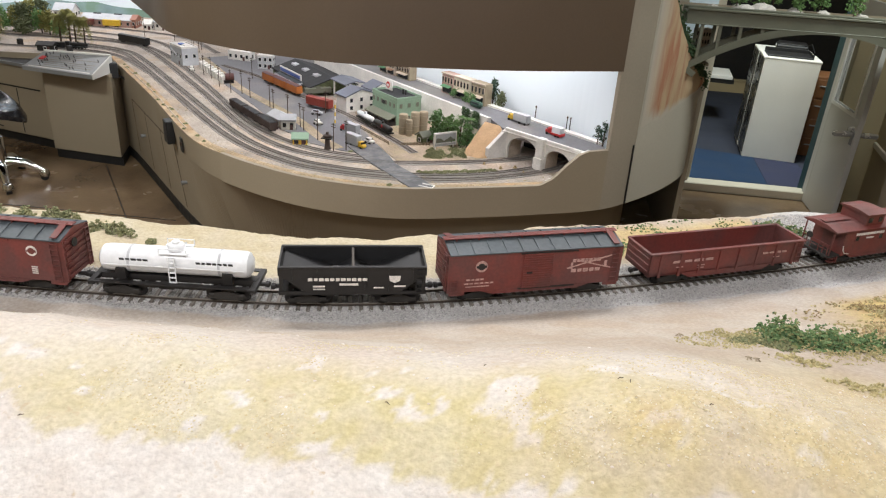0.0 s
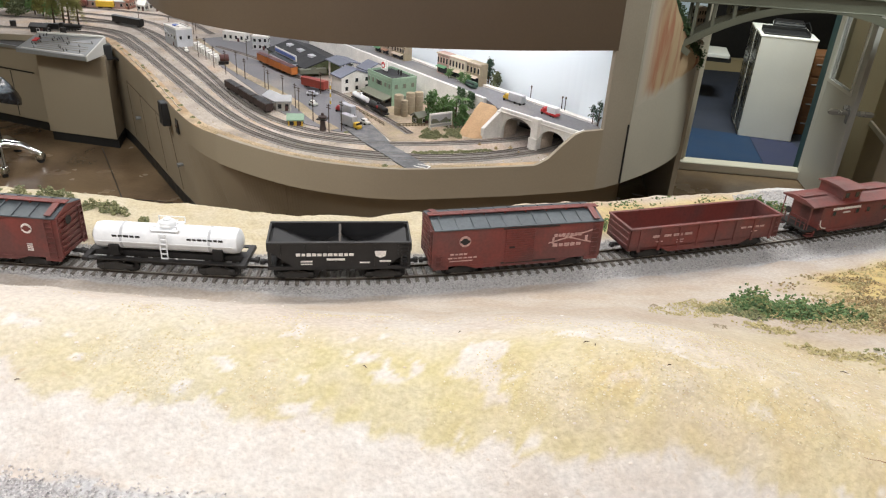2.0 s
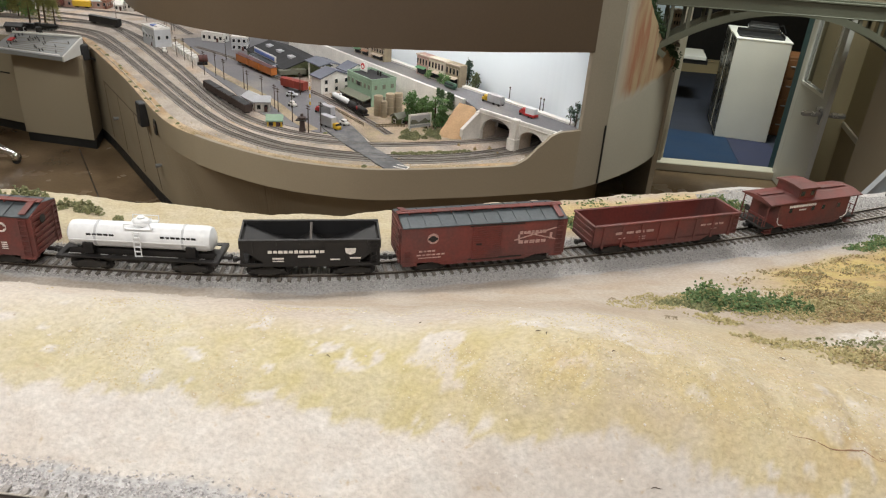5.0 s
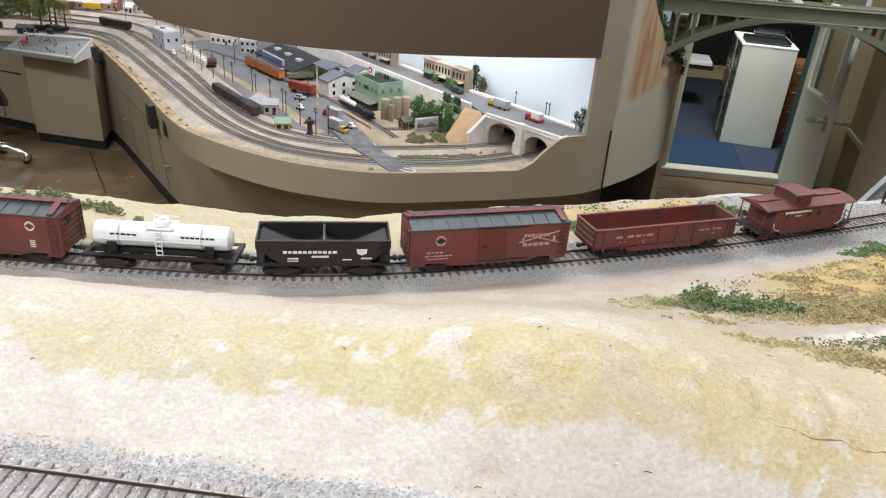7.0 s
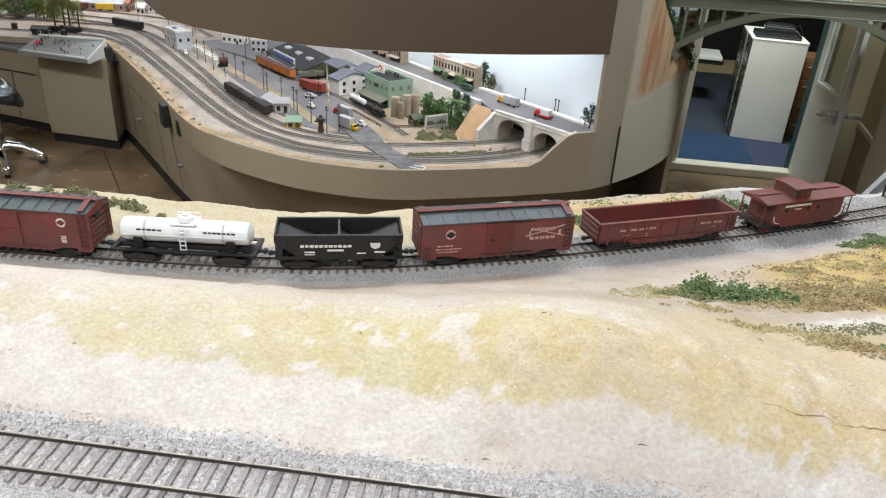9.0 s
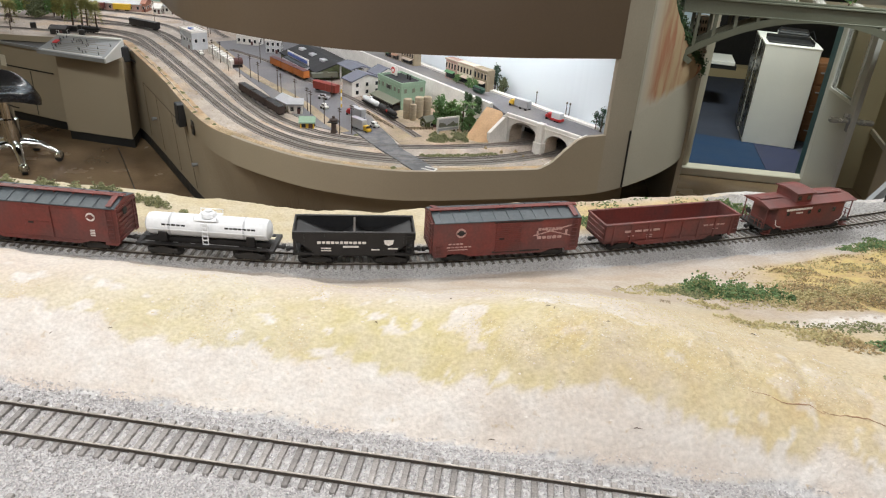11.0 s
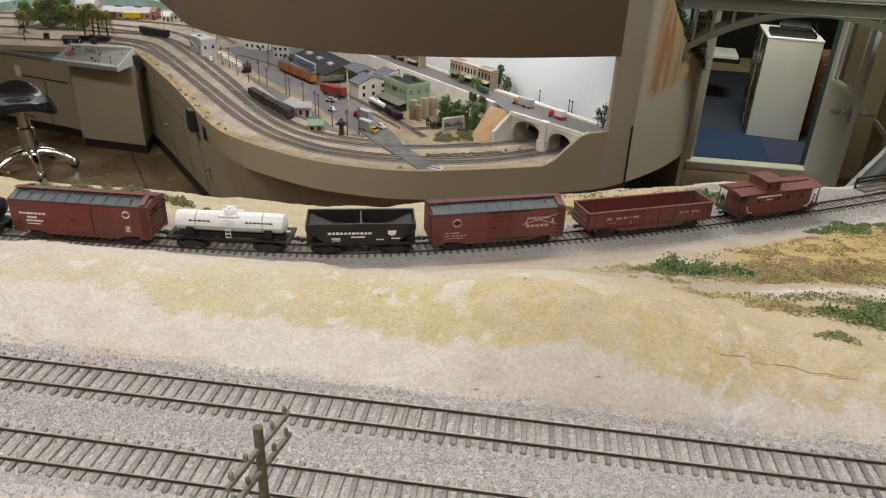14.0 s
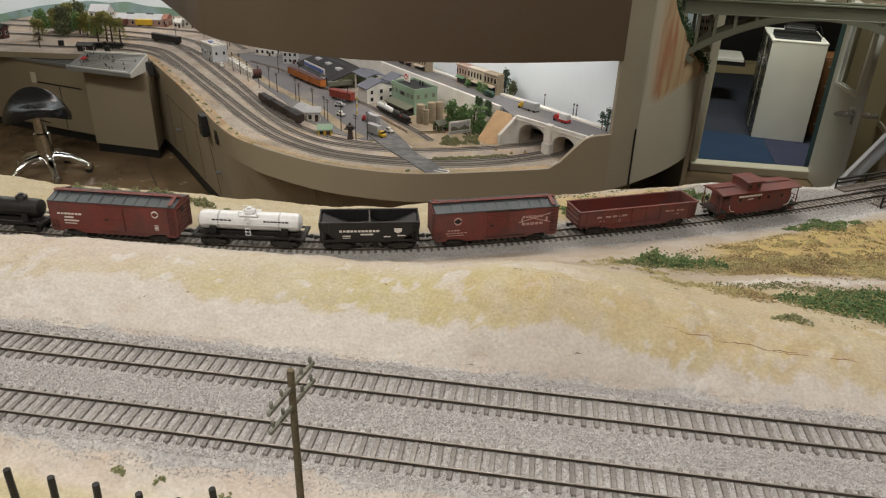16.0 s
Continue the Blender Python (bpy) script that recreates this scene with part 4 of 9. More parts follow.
def boxcar(paint, roof_mat, label, ribbed=True, tall=0.0, end_ribs=7, herald="leaf", L=0.255):
    W, z0, z1, zp = 0.064, 0.021, 0.080 + tall, 0.0885 + tall
    car = tagged(empty("boxcar"), label, "freight car", "cars of the standing train")
    body = Shape().box((0, 0, (z0 + z1) / 2), (L, W, z1 - z0), 0.0007)
    for s in (-1, 1):
        y = s * W / 2
        body.box((0, y, z0 - 0.002), (L * 0.50, 0.0016, 0.006))
        for k in (-1, 1):
            body.prism([(k * L * 0.25, z0 + 0.001), (k * L * 0.32, z0 + 0.001), (k * L * 0.25, z0 - 0.005)], y - 0.0008, y + 0.0008, "y")
            body.box((k * (L / 2 - 0.012), y, z0 - 0.001), (0.022, 0.0014, 0.006))
        body.box((0, y, z1 - 0.001), (L, 0.0022, 0.0022))
        if ribbed is None:
            for k in range(1, 5):
                for q in (-1, 1):
                    body.box((q * (0.026 + k * 0.0225), y, (z0 + z1) / 2), (0.0012, 0.0014, z1 - z0 - 0.002))
    part("body", body, paint, car)
    for s in (-1, 1):
        e, ribs_ = Shape(), []
        for k in range(end_ribs):
            z = z0 + 0.005 + (z1 - z0 - 0.009) * k / (end_ribs - 1)
            ribs_.append(Shape().prism([(-W / 2 + 0.004, z - 0.0022), (W / 2 - 0.004, z - 0.0022), (W / 2 - 0.004, z + 0.0022), (-W / 2 + 0.004, z + 0.0022)], s * L / 2 - 0.0004, s * (L / 2 + 0.0022), "x"))
        for y in (-W / 2 + 0.0015, W / 2 - 0.0015):
            e.box((s * (L / 2), y, (z0 + z1) / 2), (0.0030, 0.0030, z1 - z0))
        e.prism([(-W / 2, z1), (0, zp), (W / 2, z1)], s * L / 2 - 0.001, s * (L / 2 + 0.0012), "x")
        end_ = part("ribbed_end", e, paint, car)
        for one_ in ribs_:
            part("rib", one_, paint, end_)
    roof = Shape().prism([(-W / 2 - 0.002, z1 - 0.0006), (-W / 2 - 0.002, z1 + 0.0010), (0, zp), (W / 2 + 0.002, z1 + 0.0010), (W / 2 + 0.002, z1 - 0.0006), (0, zp - 0.002)], -L / 2, L / 2, "x")
    for k in range(11):
        x = -L / 2 + L * (k + 0.5) / 11
        for s in (-1, 1):
            a, b = Vector((x, s * (W / 2), z1 + 0.0016)), Vector((x, s * 0.006, zp + 0.0002))
            roof.bar(a, b, 0.0014, 0.0012)
    part("roof", roof, roof_mat, car, "weathered grey metal roof" if roof_mat == "roofgrey" else "")
    walkway = Shape()
    for y in (-0.0036, 0, 0.0036):
        walkway.box((0, y, zp + 0.0028), (L + 0.004, 0.0030, 0.0012))
    for k in range(8):
        walkway.box((-L / 2 + L * (k + 0.5) / 8, 0, zp + 0.0010), (0.0016, 0.011, 0.003))
    for s in (-1, 1):
        walkway.box((s * (L / 2 - 0.010), -s * W / 4, zp - 0.0005), (0.009, W / 2, 0.0012), 0, (s * 15, 0, 0))
    part("roof_walk", walkway, roof_mat if roof_mat != "roofgrey" else paint, car)
    for s in (-1, 1):
        y = s * (W / 2 + 0.0012)
        d = Shape().box((0.0, y, (z0 + z1) / 2 - 0.0005), (0.044, 0.0020, z1 - z0 - 0.003), 0.0004)
        rows, ribs_ = (15 if ribbed else 3), []
        for k in range(rows):
            z = z0 + 0.003 + (z1 - z0 - 0.008) * k / (rows - 1)
            ribs_.append(Shape().box((0.0, s * (W / 2 + 0.0024), z), (0.042, 0.0016, 0.0016 if ribbed else 0.0012)))
        slab = part("door", d, paint, car, "ribbed sliding door" if ribbed else "plain sliding door")
        part("latch", Shape().box((-0.012, s * (W / 2 + 0.0028), (z0 + z1) / 2 - 0.003), (0.008, 0.0014, 0.003)), "grime", slab)
        for one_ in ribs_:
            part("rib", one_, paint, slab)
        part("door_track", Shape().box((0.016, y, z1 - 0.0025), (0.085, 0.0024, 0.0014)), "grime" if ribbed else paint, car)
        part("door_track", Shape().box((0.016, y, z0 + 0.0006), (0.085, 0.0022, 0.0014)), "grime" if ribbed else paint, car)
        part("ladder", ladder(s * -(L / 2 - 0.010), s * (W / 2 + 0.0022), z0 + 0.002, z1 - 0.004), paint, car)
        part("grab_irons", ladder(s * (L / 2 - 0.008), s * (W / 2 + 0.0018), z0 + 0.002, z0 + 0.018, 0.009, 3), paint, car)
        part("end_ladder", ladder(s * (L / 2 + 0.0032), s * (W / 2 - 0.009), z0 + 0.002, z1 - 0.004, 0.009, 7, "x"), paint, car)
    w = Shape().lathe([(0.0010, 0), (0.0062, 0), (0.0062, 0.0010), (0.0010, 0.0010)], 14, (L / 2 + 0.004, -0.010, z1 - 0.010), "x")
    part("brake_wheel", w, "grime", car)
    zc = (z0 + z1) / 2
    if herald == "leaf_green":
        part("lettering", bars(-0.083, zc, broken(0.030, 0.0042, 5, 0, 0.009) + [(0, 0.0045, 0.030, 0.0030), (0.001, -0.001, 0.013, 0.0030), (0, -0.006, 0.022, 0.0034), (-0.004, -0.013, 0.012, 0.002), (0.008, -0.016, 0.028, 0.0012)]), "letter", car)
        emblem_leaf(car, 0.078, zc + 0.005, "green")
        part("data_lettering", bars(0.100, zc - 0.014, [(0, 0, 0.017, 0.0015), (0, -0.003, 0.015, 0.0015), (0, 0.003, 0.015, 0.0015)]), "letter", car)
    elif herald == "leaf_white":
        part("lettering", bars(-0.083, zc, broken(0.030, 0.0042, 5, 0, 0.009) + [(0, 0.0045, 0.030, 0.0030), (0.001, -0.001, 0.013, 0.0030), (0, -0.006, 0.022, 0.0034), (-0.004, -0.013, 0.012, 0.002)]), "letter", car)
        emblem_leaf(car, 0.078, zc + 0.005, "letter")
    elif herald == "disc":
        part("lettering", bars(-0.075, zc - 0.004, broken(0.062, 0.0042, 12) + [(-0.012, -0.010, 0.018, 0.0032), (-0.012, -0.015, 0.018, 0.0026), (0, -0.019, 0.034, 0.0012)]), "letter", car)
        emblem_disc(car, 0.090, zc + 0.011, 0.0105)
        part("data_lettering", bars(0.088, zc - 0.013, [(0, 0, 0.016, 0.0014), (0, -0.003, 0.016, 0.0014)]), "letter", car)
    elif herald == "cross":
        emblem_disc(car, -0.082, zc + 0.010, 0.0085, "faded", "dark")
        rows = broken(0.044, 0.0060, 7, 0.0, 0.010) + broken(0.046, 0.0066, 5, 0.0, -0.006)
        rows += [(0.030, 0.002, 0.004, 0.010), (-0.022, 0.002, 0.003, 0.010)]
        s = bars(0.074, zc, rows)
        s.bar((0.045, -0.0324, zc - 0.002), (0.118, -0.0324, zc + 0.017), 0.0006, 0.0018)
        s.bar((0.060, -0.0324, zc + 0.010), (0.118, -0.0324, zc - 0.006), 0.0006, 0.0018)
        part("slogan", s, "faded", car, "faded white painted slogan")
        part("lettering", bars(-0.086, zc - 0.010, broken(0.026, 0.0030, 4, -0.004) + broken(0.044, 0.0024, 6, 0.002, -0.006) + [(0, -0.011, 0.034, 0.0014)]), "faded", car)
    elif herald == "small":
        part("lettering", bars(-0.088, zc + 0.004, broken(0.050, 0.0044, 7) + [(-0.002, -0.0075, 0.018, 0.0034), (0.002, -0.014, 0.030, 0.0028), (0, -0.020, 0.024, 0.0016)]), "letter", car)
        emblem_disc(car, 0.086, zc + 0.013, 0.0072, "letter", "oxide")
        part("data_lettering", bars(0.086, zc - 0.010, [(0, 0, 0.008, 0.0014), (0, -0.003, 0.008, 0.0014), (0, -0.006, 0.008, 0.0014), (0, -0.009, 0.008, 0.0014)]), "letter", car)
    elif herald == "script":
        part("lettering", bars(0.066, zc + 0.008, broken(0.048, 0.0075, 7) + broken(0.030, 0.0075, 4, 0.004, -0.014)), "letter", car)
        part("data_lettering", bars(-0.088, zc - 0.012, broken(0.022, 0.0040, 4) + [(0, -0.006, 0.022, 0.0024), (0.004, -0.010, 0.030, 0.0014)]), "letter", car)
    trucks_and_couplers(car, L)
    return car


def gondola(paint, inner, label, L=0.28, steel=True, stick=False):
    W, z0, z1 = 0.063, 0.021, 0.058
    car = tagged(empty("gondola"), label, "freight car", "cars of the standing train")
    part("floor_plate", Shape().box((0, 0, z0 + 0.002), (L, W, 0.004)), inner, car)
    for s in (-1, 1):
        w = Shape().box((0, s * (W / 2 - 0.0012), (z0 + z1) / 2), (L, 0.0024, z1 - z0), 0.0004)
        w.box((0, s * (W / 2), z1 - 0.0012), (L + 0.002, 0.0048, 0.0026), 0.0005)
        n = 8
        for k in range(n):
            x = -L / 2 + L * (k + 0.5) / n
            w.prism([(x - 0.0022, z0 - 0.002), (x + 0.0022, z0 - 0.002), (x + 0.0016, z1 - 0.002), (x - 0.0016, z1 - 0.002)], s * (W / 2) - 0.0004, s * (W / 2) + s * 0.0022, "y")
            if not steel:
                w.bar((x, s * (W / 2 + 0.0006), z0 + 0.002), (x + (0.03 if k < n / 2 else -0.03), s * (W / 2 + 0.0006), z1 - 0.004), 0.0016, 0.0022)
        w.prism([(-L * 0.30, z0 + 0.002), (L * 0.30, z0 + 0.002), (L * 0.24, z0 - 0.0065), (-L * 0.24, z0 - 0.0065)], s * (W / 2 - 0.001), s * (W / 2 + 0.001), "y")
        part("side", w, paint, car)
        part("inner_lining", Shape().box((0, s * (W / 2 - 0.0030), (z0 + z1) / 2 + 0.002), (L - 0.006, 0.0010, z1 - z0 - 0.004)), inner, car)
        e = Shape().box((s * (L / 2 - 0.0012), 0, (z0 + z1) / 2), (0.0024, W, z1 - z0), 0.0004).box((s * L / 2, 0, z1 - 0.0012), (0.0045, W, 0.0026), 0.0004)
        for k in range(3):
            e.box((s * (L / 2 + 0.0005), 0, z0 + 0.007 + k * 0.010), (0.0026, W - 0.008, 0.004), 0.0006)
        part("end", e, paint, car)
        part("ladder", ladder(-s * (L / 2 - 0.009), s * (W / 2 + 0.0030), z0 + 0.002, z1 - 0.004, 0.009, 5), paint, car)
    zc = (z0 + z1) / 2
    rows = broken(0.075, 0.0048, 4, -0.065, 0.003) + [(-0.088, -0.006, 0.012, 0.0014), (-0.05, -0.006, 0.012, 0.0014), (-0.05, -0.010, 0.012, 0.0014)] + broken(0.048, 0.0036, 4, 0.085, 0.003) + [(0.09, -0.005, 0.012, 0.0014)]
    part("lettering", bars(0, zc, rows, -0.0330), "faded" if paint == "oxide" else "letter", car)
    if stick:
        part("loose_stick", Shape().cyl((-0.03, 0.004, z0 + 0.012), (0.045, -0.010, z1 - 0.004), 0.0036, 0.0030, 8), "plank", car, "pale wooden stick lying in the car")
    trucks_and_couplers(car, L)
    return car


def open_hopper(label, L=0.172):
    W, z0, z1 = 0.063, 0.022, 0.062
    car = tagged(empty("hopper_car"), label, "freight car", "cars of the standing train")
    for s in (-1, 1):
        w = Shape().prism([(-L / 2, z1), (L / 2, z1), (L / 2, z1 - 0.010), (L / 2 - 0.030, z0 + 0.004), (-L / 2 + 0.030, z0 + 0.004), (-L / 2, z1 - 0.010)], s * W / 2 - 0.0014, s * W / 2 + 0.0014, "y")
        for k in range(6):
            x = -L / 2 + L * (k + 0.5) / 6
            lo = z0 + 0.006 if abs(x) < L / 2 - 0.028 else z0 + 0.022
            w.box((x, s * (W / 2 + 0.0016), (lo + z1) / 2), (0.0022, 0.0030, z1 - lo))
        w.box((0, s * W / 2, z1), (L + 0.002, 0.0050, 0.0030), 0.0006)
        w.box((0, s * W / 2, z0 + 0.003), (L, 0.003, 0.0045))
        part("side", w, "dark", car)
        # blacker inner skin puts the shade inside the car into its colour
        part("side_lining", Shape().box((0, s * (W / 2 - 0.0022), (z0 + z1) / 2 + 0.010), (L - 0.008, 0.0008, z1 - z0 - 0.022)), "coal", car)
        e = Shape().box((s * (L / 2), 0, z1 - 0.006), (0.0024, W, 0.013))
        e.box((s * (L / 2 - 0.018), 0, z0 + 0.0215), (0.045, W - 0.004, 0.0016), 0, (0, s * -35, 0))
        for y in (-W / 2 + 0.002, W / 2 - 0.002):
            e.box((s * (L / 2 - 0.002), y, (z0 + z1) / 2), (0.004, 0.004, z1 - z0))
        e.box((s * (L / 2 - 0.004), 0, z0 + 0.003), (0.010, W, 0.005))
        part("slope_end", e, "dark", car)
        part("ladder", ladder(s * (L / 2 - 0.007), -s * (W / 2 + 0.003), z0 + 0.004, z1 - 0.004, 0.009, 6), "dark", car)
    inside = Shape().prism([(-L / 2 + 0.004, z1 - 0.004), (-0.02, z0 + 0.012), (0, z0 + 0.026), (0.02, z0 + 0.012), (L / 2 - 0.004, z1 - 0.004), (L / 2 - 0.006, z1 - 0.006), (0.02, z0 + 0.009), (-0.02, z0 + 0.009), (-L / 2 + 0.006, z1 - 0.006)], -W / 2 + 0.001, W / 2 - 0.001, "y")
    part("slope_sheet", inside, "coal", car)
    part("cross_brace", Shape().box((0, 0, z1 - 0.006), (0.003, W - 0.002, 0.011)), "railside", car)
    for k in (-1, 1):
        part("outlet", Shape().prism([(k * 0.03 - 0.022, z0 + 0.008), (k * 0.03 + 0.022, z0 + 0.008), (k * 0.03 + 0.006, z0 - 0.010), (k * 0.03 - 0.006, z0 - 0.010)], -0.020, 0.020, "y"), "dark", car)
    zc = (z0 + z1) / 2
    part("lettering", bars(-0.018, zc + 0.004, broken(0.070, 0.0052, 11), -0.0350), "letter", car)
    part("data_lettering", bars(0, zc, [(-0.04, -0.006, 0.014, 0.0022), (-0.005, -0.003, 0.022, 0.003), (0.03, -0.008, 0.012, 0.0018), (0.055, -0.006, 0.014, 0.0022), (-0.04, -0.010, 0.014, 0.0014)], -0.0350), "letter", car)
    part("emblem", Shape().prism([(0.042, zc + 0.009), (0.056, zc + 0.009), (0.055, zc + 0.002), (0.049, zc - 0.001), (0.043, zc + 0.002)], -0.0354, -0.0344, "y"), "letter", car, "white keystone herald")
    trucks_and_couplers(car, L, 0.032)
    return car


def covered_hopper(label, L=0.20):
    W, z0, z1 = 0.064, 0.022, 0.080
    car = tagged(empty("covered_hopper_car"), label, "freight car", "cars of the standing train")
    part("body", Shape().prism([(-L / 2 + 0.026, z1), (L / 2 - 0.026, z1), (L / 2 - 0.034, z0 + 0.004), (-L / 2 + 0.034, z0 + 0.004)], -W / 2 + 0.001, W / 2 - 0.001, "y"), "yellow", car)
    roof = Shape().prism([(-W / 2 - 0.001, z1 - 0.001), (-W / 2 - 0.001, z1 + 0.001), (-0.012, z1 + 0.007), (0.012, z1 + 0.007), (W / 2 + 0.001, z1 + 0.001), (W / 2 + 0.001, z1 - 0.001)], -L / 2, L / 2, "x")
    part("roof", roof, "yellow", car)
    for x in (-0.066, -0.024, 0.0, 0.05):
        for y in (-0.019, 0.019):
            part("hatch", Shape().box((x, y, z1 + 0.0062), (0.020, 0.014, 0.0030), 0.0010, (-15 if y > 0 else 15, 0, 0)), "yellow", car)
    part("roof_walk", Shape().box((0, 0, z1 + 0.010), (L, 0.010, 0.0012)).box((0, 0, z1 + 0.008), (L * 0.9, 0.002, 0.003)), "yellow", car)
    for s in (-1, 1):
        e = Shape().box((s * (L / 2 - 0.004), 0, z0 + 0.004), (0.012, W, 0.006))
        for y in (-W / 2 + 0.002, W / 2 - 0.002):
            e.box((s * (L / 2 - 0.002), y, (z0 + z1) / 2), (0.0035, 0.0035, z1 - z0))
            e.box((s * (L / 2 - 0.014), y, (z0 + z1) / 2), (0.0025, 0.0025, z1 - z0))
        part("end_frame", e, "yellow", car)
        part("slope_end", Shape().box((s * (L / 2 - 0.026), 0, z0 + 0.026), (0.052, W - 0.006, 0.0016), 0, (0, s * -52, 0)), "dark", car)
        part("ladder", ladder(s * (L / 2 - 0.008), -s * (W / 2 + 0.001), z0 + 0.004, z1 - 0.004, 0.010, 7), "yellow", car)
        part("sill", Shape().box((0, s * (W / 2 - 0.001), z0 + 0.002), (L, 0.003, 0.005)), "yellow", car)
        panel = part("painted_panel", Shape().prism([(-L / 2 + 0.028, z1 - 0.002), (L / 2 - 0.028, z1 - 0.002), (L / 2 - 0.032, z0 + 0.022), (-L / 2 + 0.032, z0 + 0.022)], s * (W / 2 - 0.0006), s * (W / 2 + 0.0004), "y"), "aqua", car, "aqua blue painted panel")
        part("red_lettering", bars(0, z1 - 0.012, broken(0.118, 0.0082, 15), s * (W / 2 + 0.0006)), "signred", panel)
        part("white_bar", bars(0, z1 - 0.027, [(-0.02, 0, 0.03, 0.004), (0.045, -0.001, 0.032, 0.005)], s * (W / 2 + 0.0006)), "letter", panel)
        v = Shape()
        for k in (-1, 1):
            v.prism([(k * 0.002, z0 + 0.020), (k * 0.004, z0 + 0.006), (k * 0.018, z0 + 0.006)], s * (W / 2 - 0.0004), s * (W / 2 + 0.0005), "y")
        part("opening", v, "coal", car)
    trucks_and_couplers(car, L, 0.036)
    return car


def tank_car(paint, domes, label, L=0.20, sill="dark"):
    r, zc = 0.0178, 0.0465
    car = tagged(empty("tank_car"), label, "freight car", "cars of the standing train")
    prof = [(0.001, -L / 2 + 0.006), (0.010, -L / 2 + 0.007), (0.0165, -L / 2 + 0.011), (r, -L / 2 + 0.018)]
    prof += [(r, L / 2 - 0.018), (0.0165, L / 2 - 0.011), (0.010, L / 2 - 0.007), (0.001, L / 2 - 0.006)]
    tank = part("tank", Shape().lathe(prof, 28, (0, 0, zc), "x"), paint, car, smooth=True)
    for x in domes:
        part("dome", Shape().lathe([(0.0105, -0.006), (0.0105, 0.0045), (0.009, 0.0065), (0.005, 0.0078), (0.005, 0.0098), (0.0038, 0.0106), (0.001, 0.0107)], 18, (x, 0, zc + r), "z"), paint, tank, smooth=True)
        if len(domes) == 1:
            rail = Shape()
            for k in (-1, 1):
                rail.box((x, k * 0.013, zc + r - 0.002), (0.034, 0.007, 0.0012)).box((x, k * 0.0165, zc + r + 0.005), (0.034, 0.0009, 0.0009))
                for q in (-0.0165, 0.0165):
                    rail.box((x + q, k * 0.0165, zc + r + 0.001), (0.0009, 0.0009, 0.009))
            part("dome_platform", rail, paint, car)
    for s in (-1, 1):
        part("running_board", Shape().box((0, s * 0.027, 0.0245), (L, 0.008, 0.0016)), sill, car)
        part("hand_rail", Shape().tube([(-L / 2 + 0.014, s * 0.0215, zc), (L / 2 - 0.014, s * 0.0215, zc)], 0.0007, 5), sill if paint != "tankwhite" else paint, car)
        part("saddle", Shape().prism([(-0.018, 0.024), (0.018, 0.024), (0.020, 0.040), (-0.020, 0.040)], s * (L / 2 - 0.035) - 0.006, s * (L / 2 - 0.035) + 0.006, "x"), sill, car)
        part("end_sill", Shape().box((s * (L / 2 - 0.002), 0, 0.023), (0.008, 0.062, 0.006), 0.0008), sill, car)
        part("band", Shape().lathe([(r + 0.0005, -0.0015), (r + 0.0005, 0.0015)], 28, (s * (L / 2 - 0.045), 0, zc), "x"), sill if paint != "tankwhite" else "lit", tank)
        if len(domes) == 1:
            part("ladder", ladder(0, s * 0.0235, 0.026, zc + 0.014, 0.008, 6), paint, car)
    part("centre_sill", Shape().box((0, 0, 0.0235), (L * 0.98, 0.016, 0.006)), sill, car)
    s = Shape()
    ang = radians(18)
    y, z = -(r + 0.0004) * math.cos(ang), zc + (r + 0.0004) * math.sin(ang)
    if len(domes) == 1:
        for dx, dz, w, h in broken(0.036, 0.0055, 5, -0.048) + broken(0.046, 0.0055, 7, 0.050):
            s.box((dx, y, z), (w, 0.0006, h), 0, (18, 0, 0))
        part("lettering", s, "dark", tank)
    else:
        for dx, dz, w, h in broken(0.03, 0.003, 5, -0.055):
            s.box((dx, -r - 0.0002, zc - 0.003), (w, 0.0006, h))
        part("lettering", s, "letter", tank)
    trucks_and_couplers(car, L, 0.036)
    return car


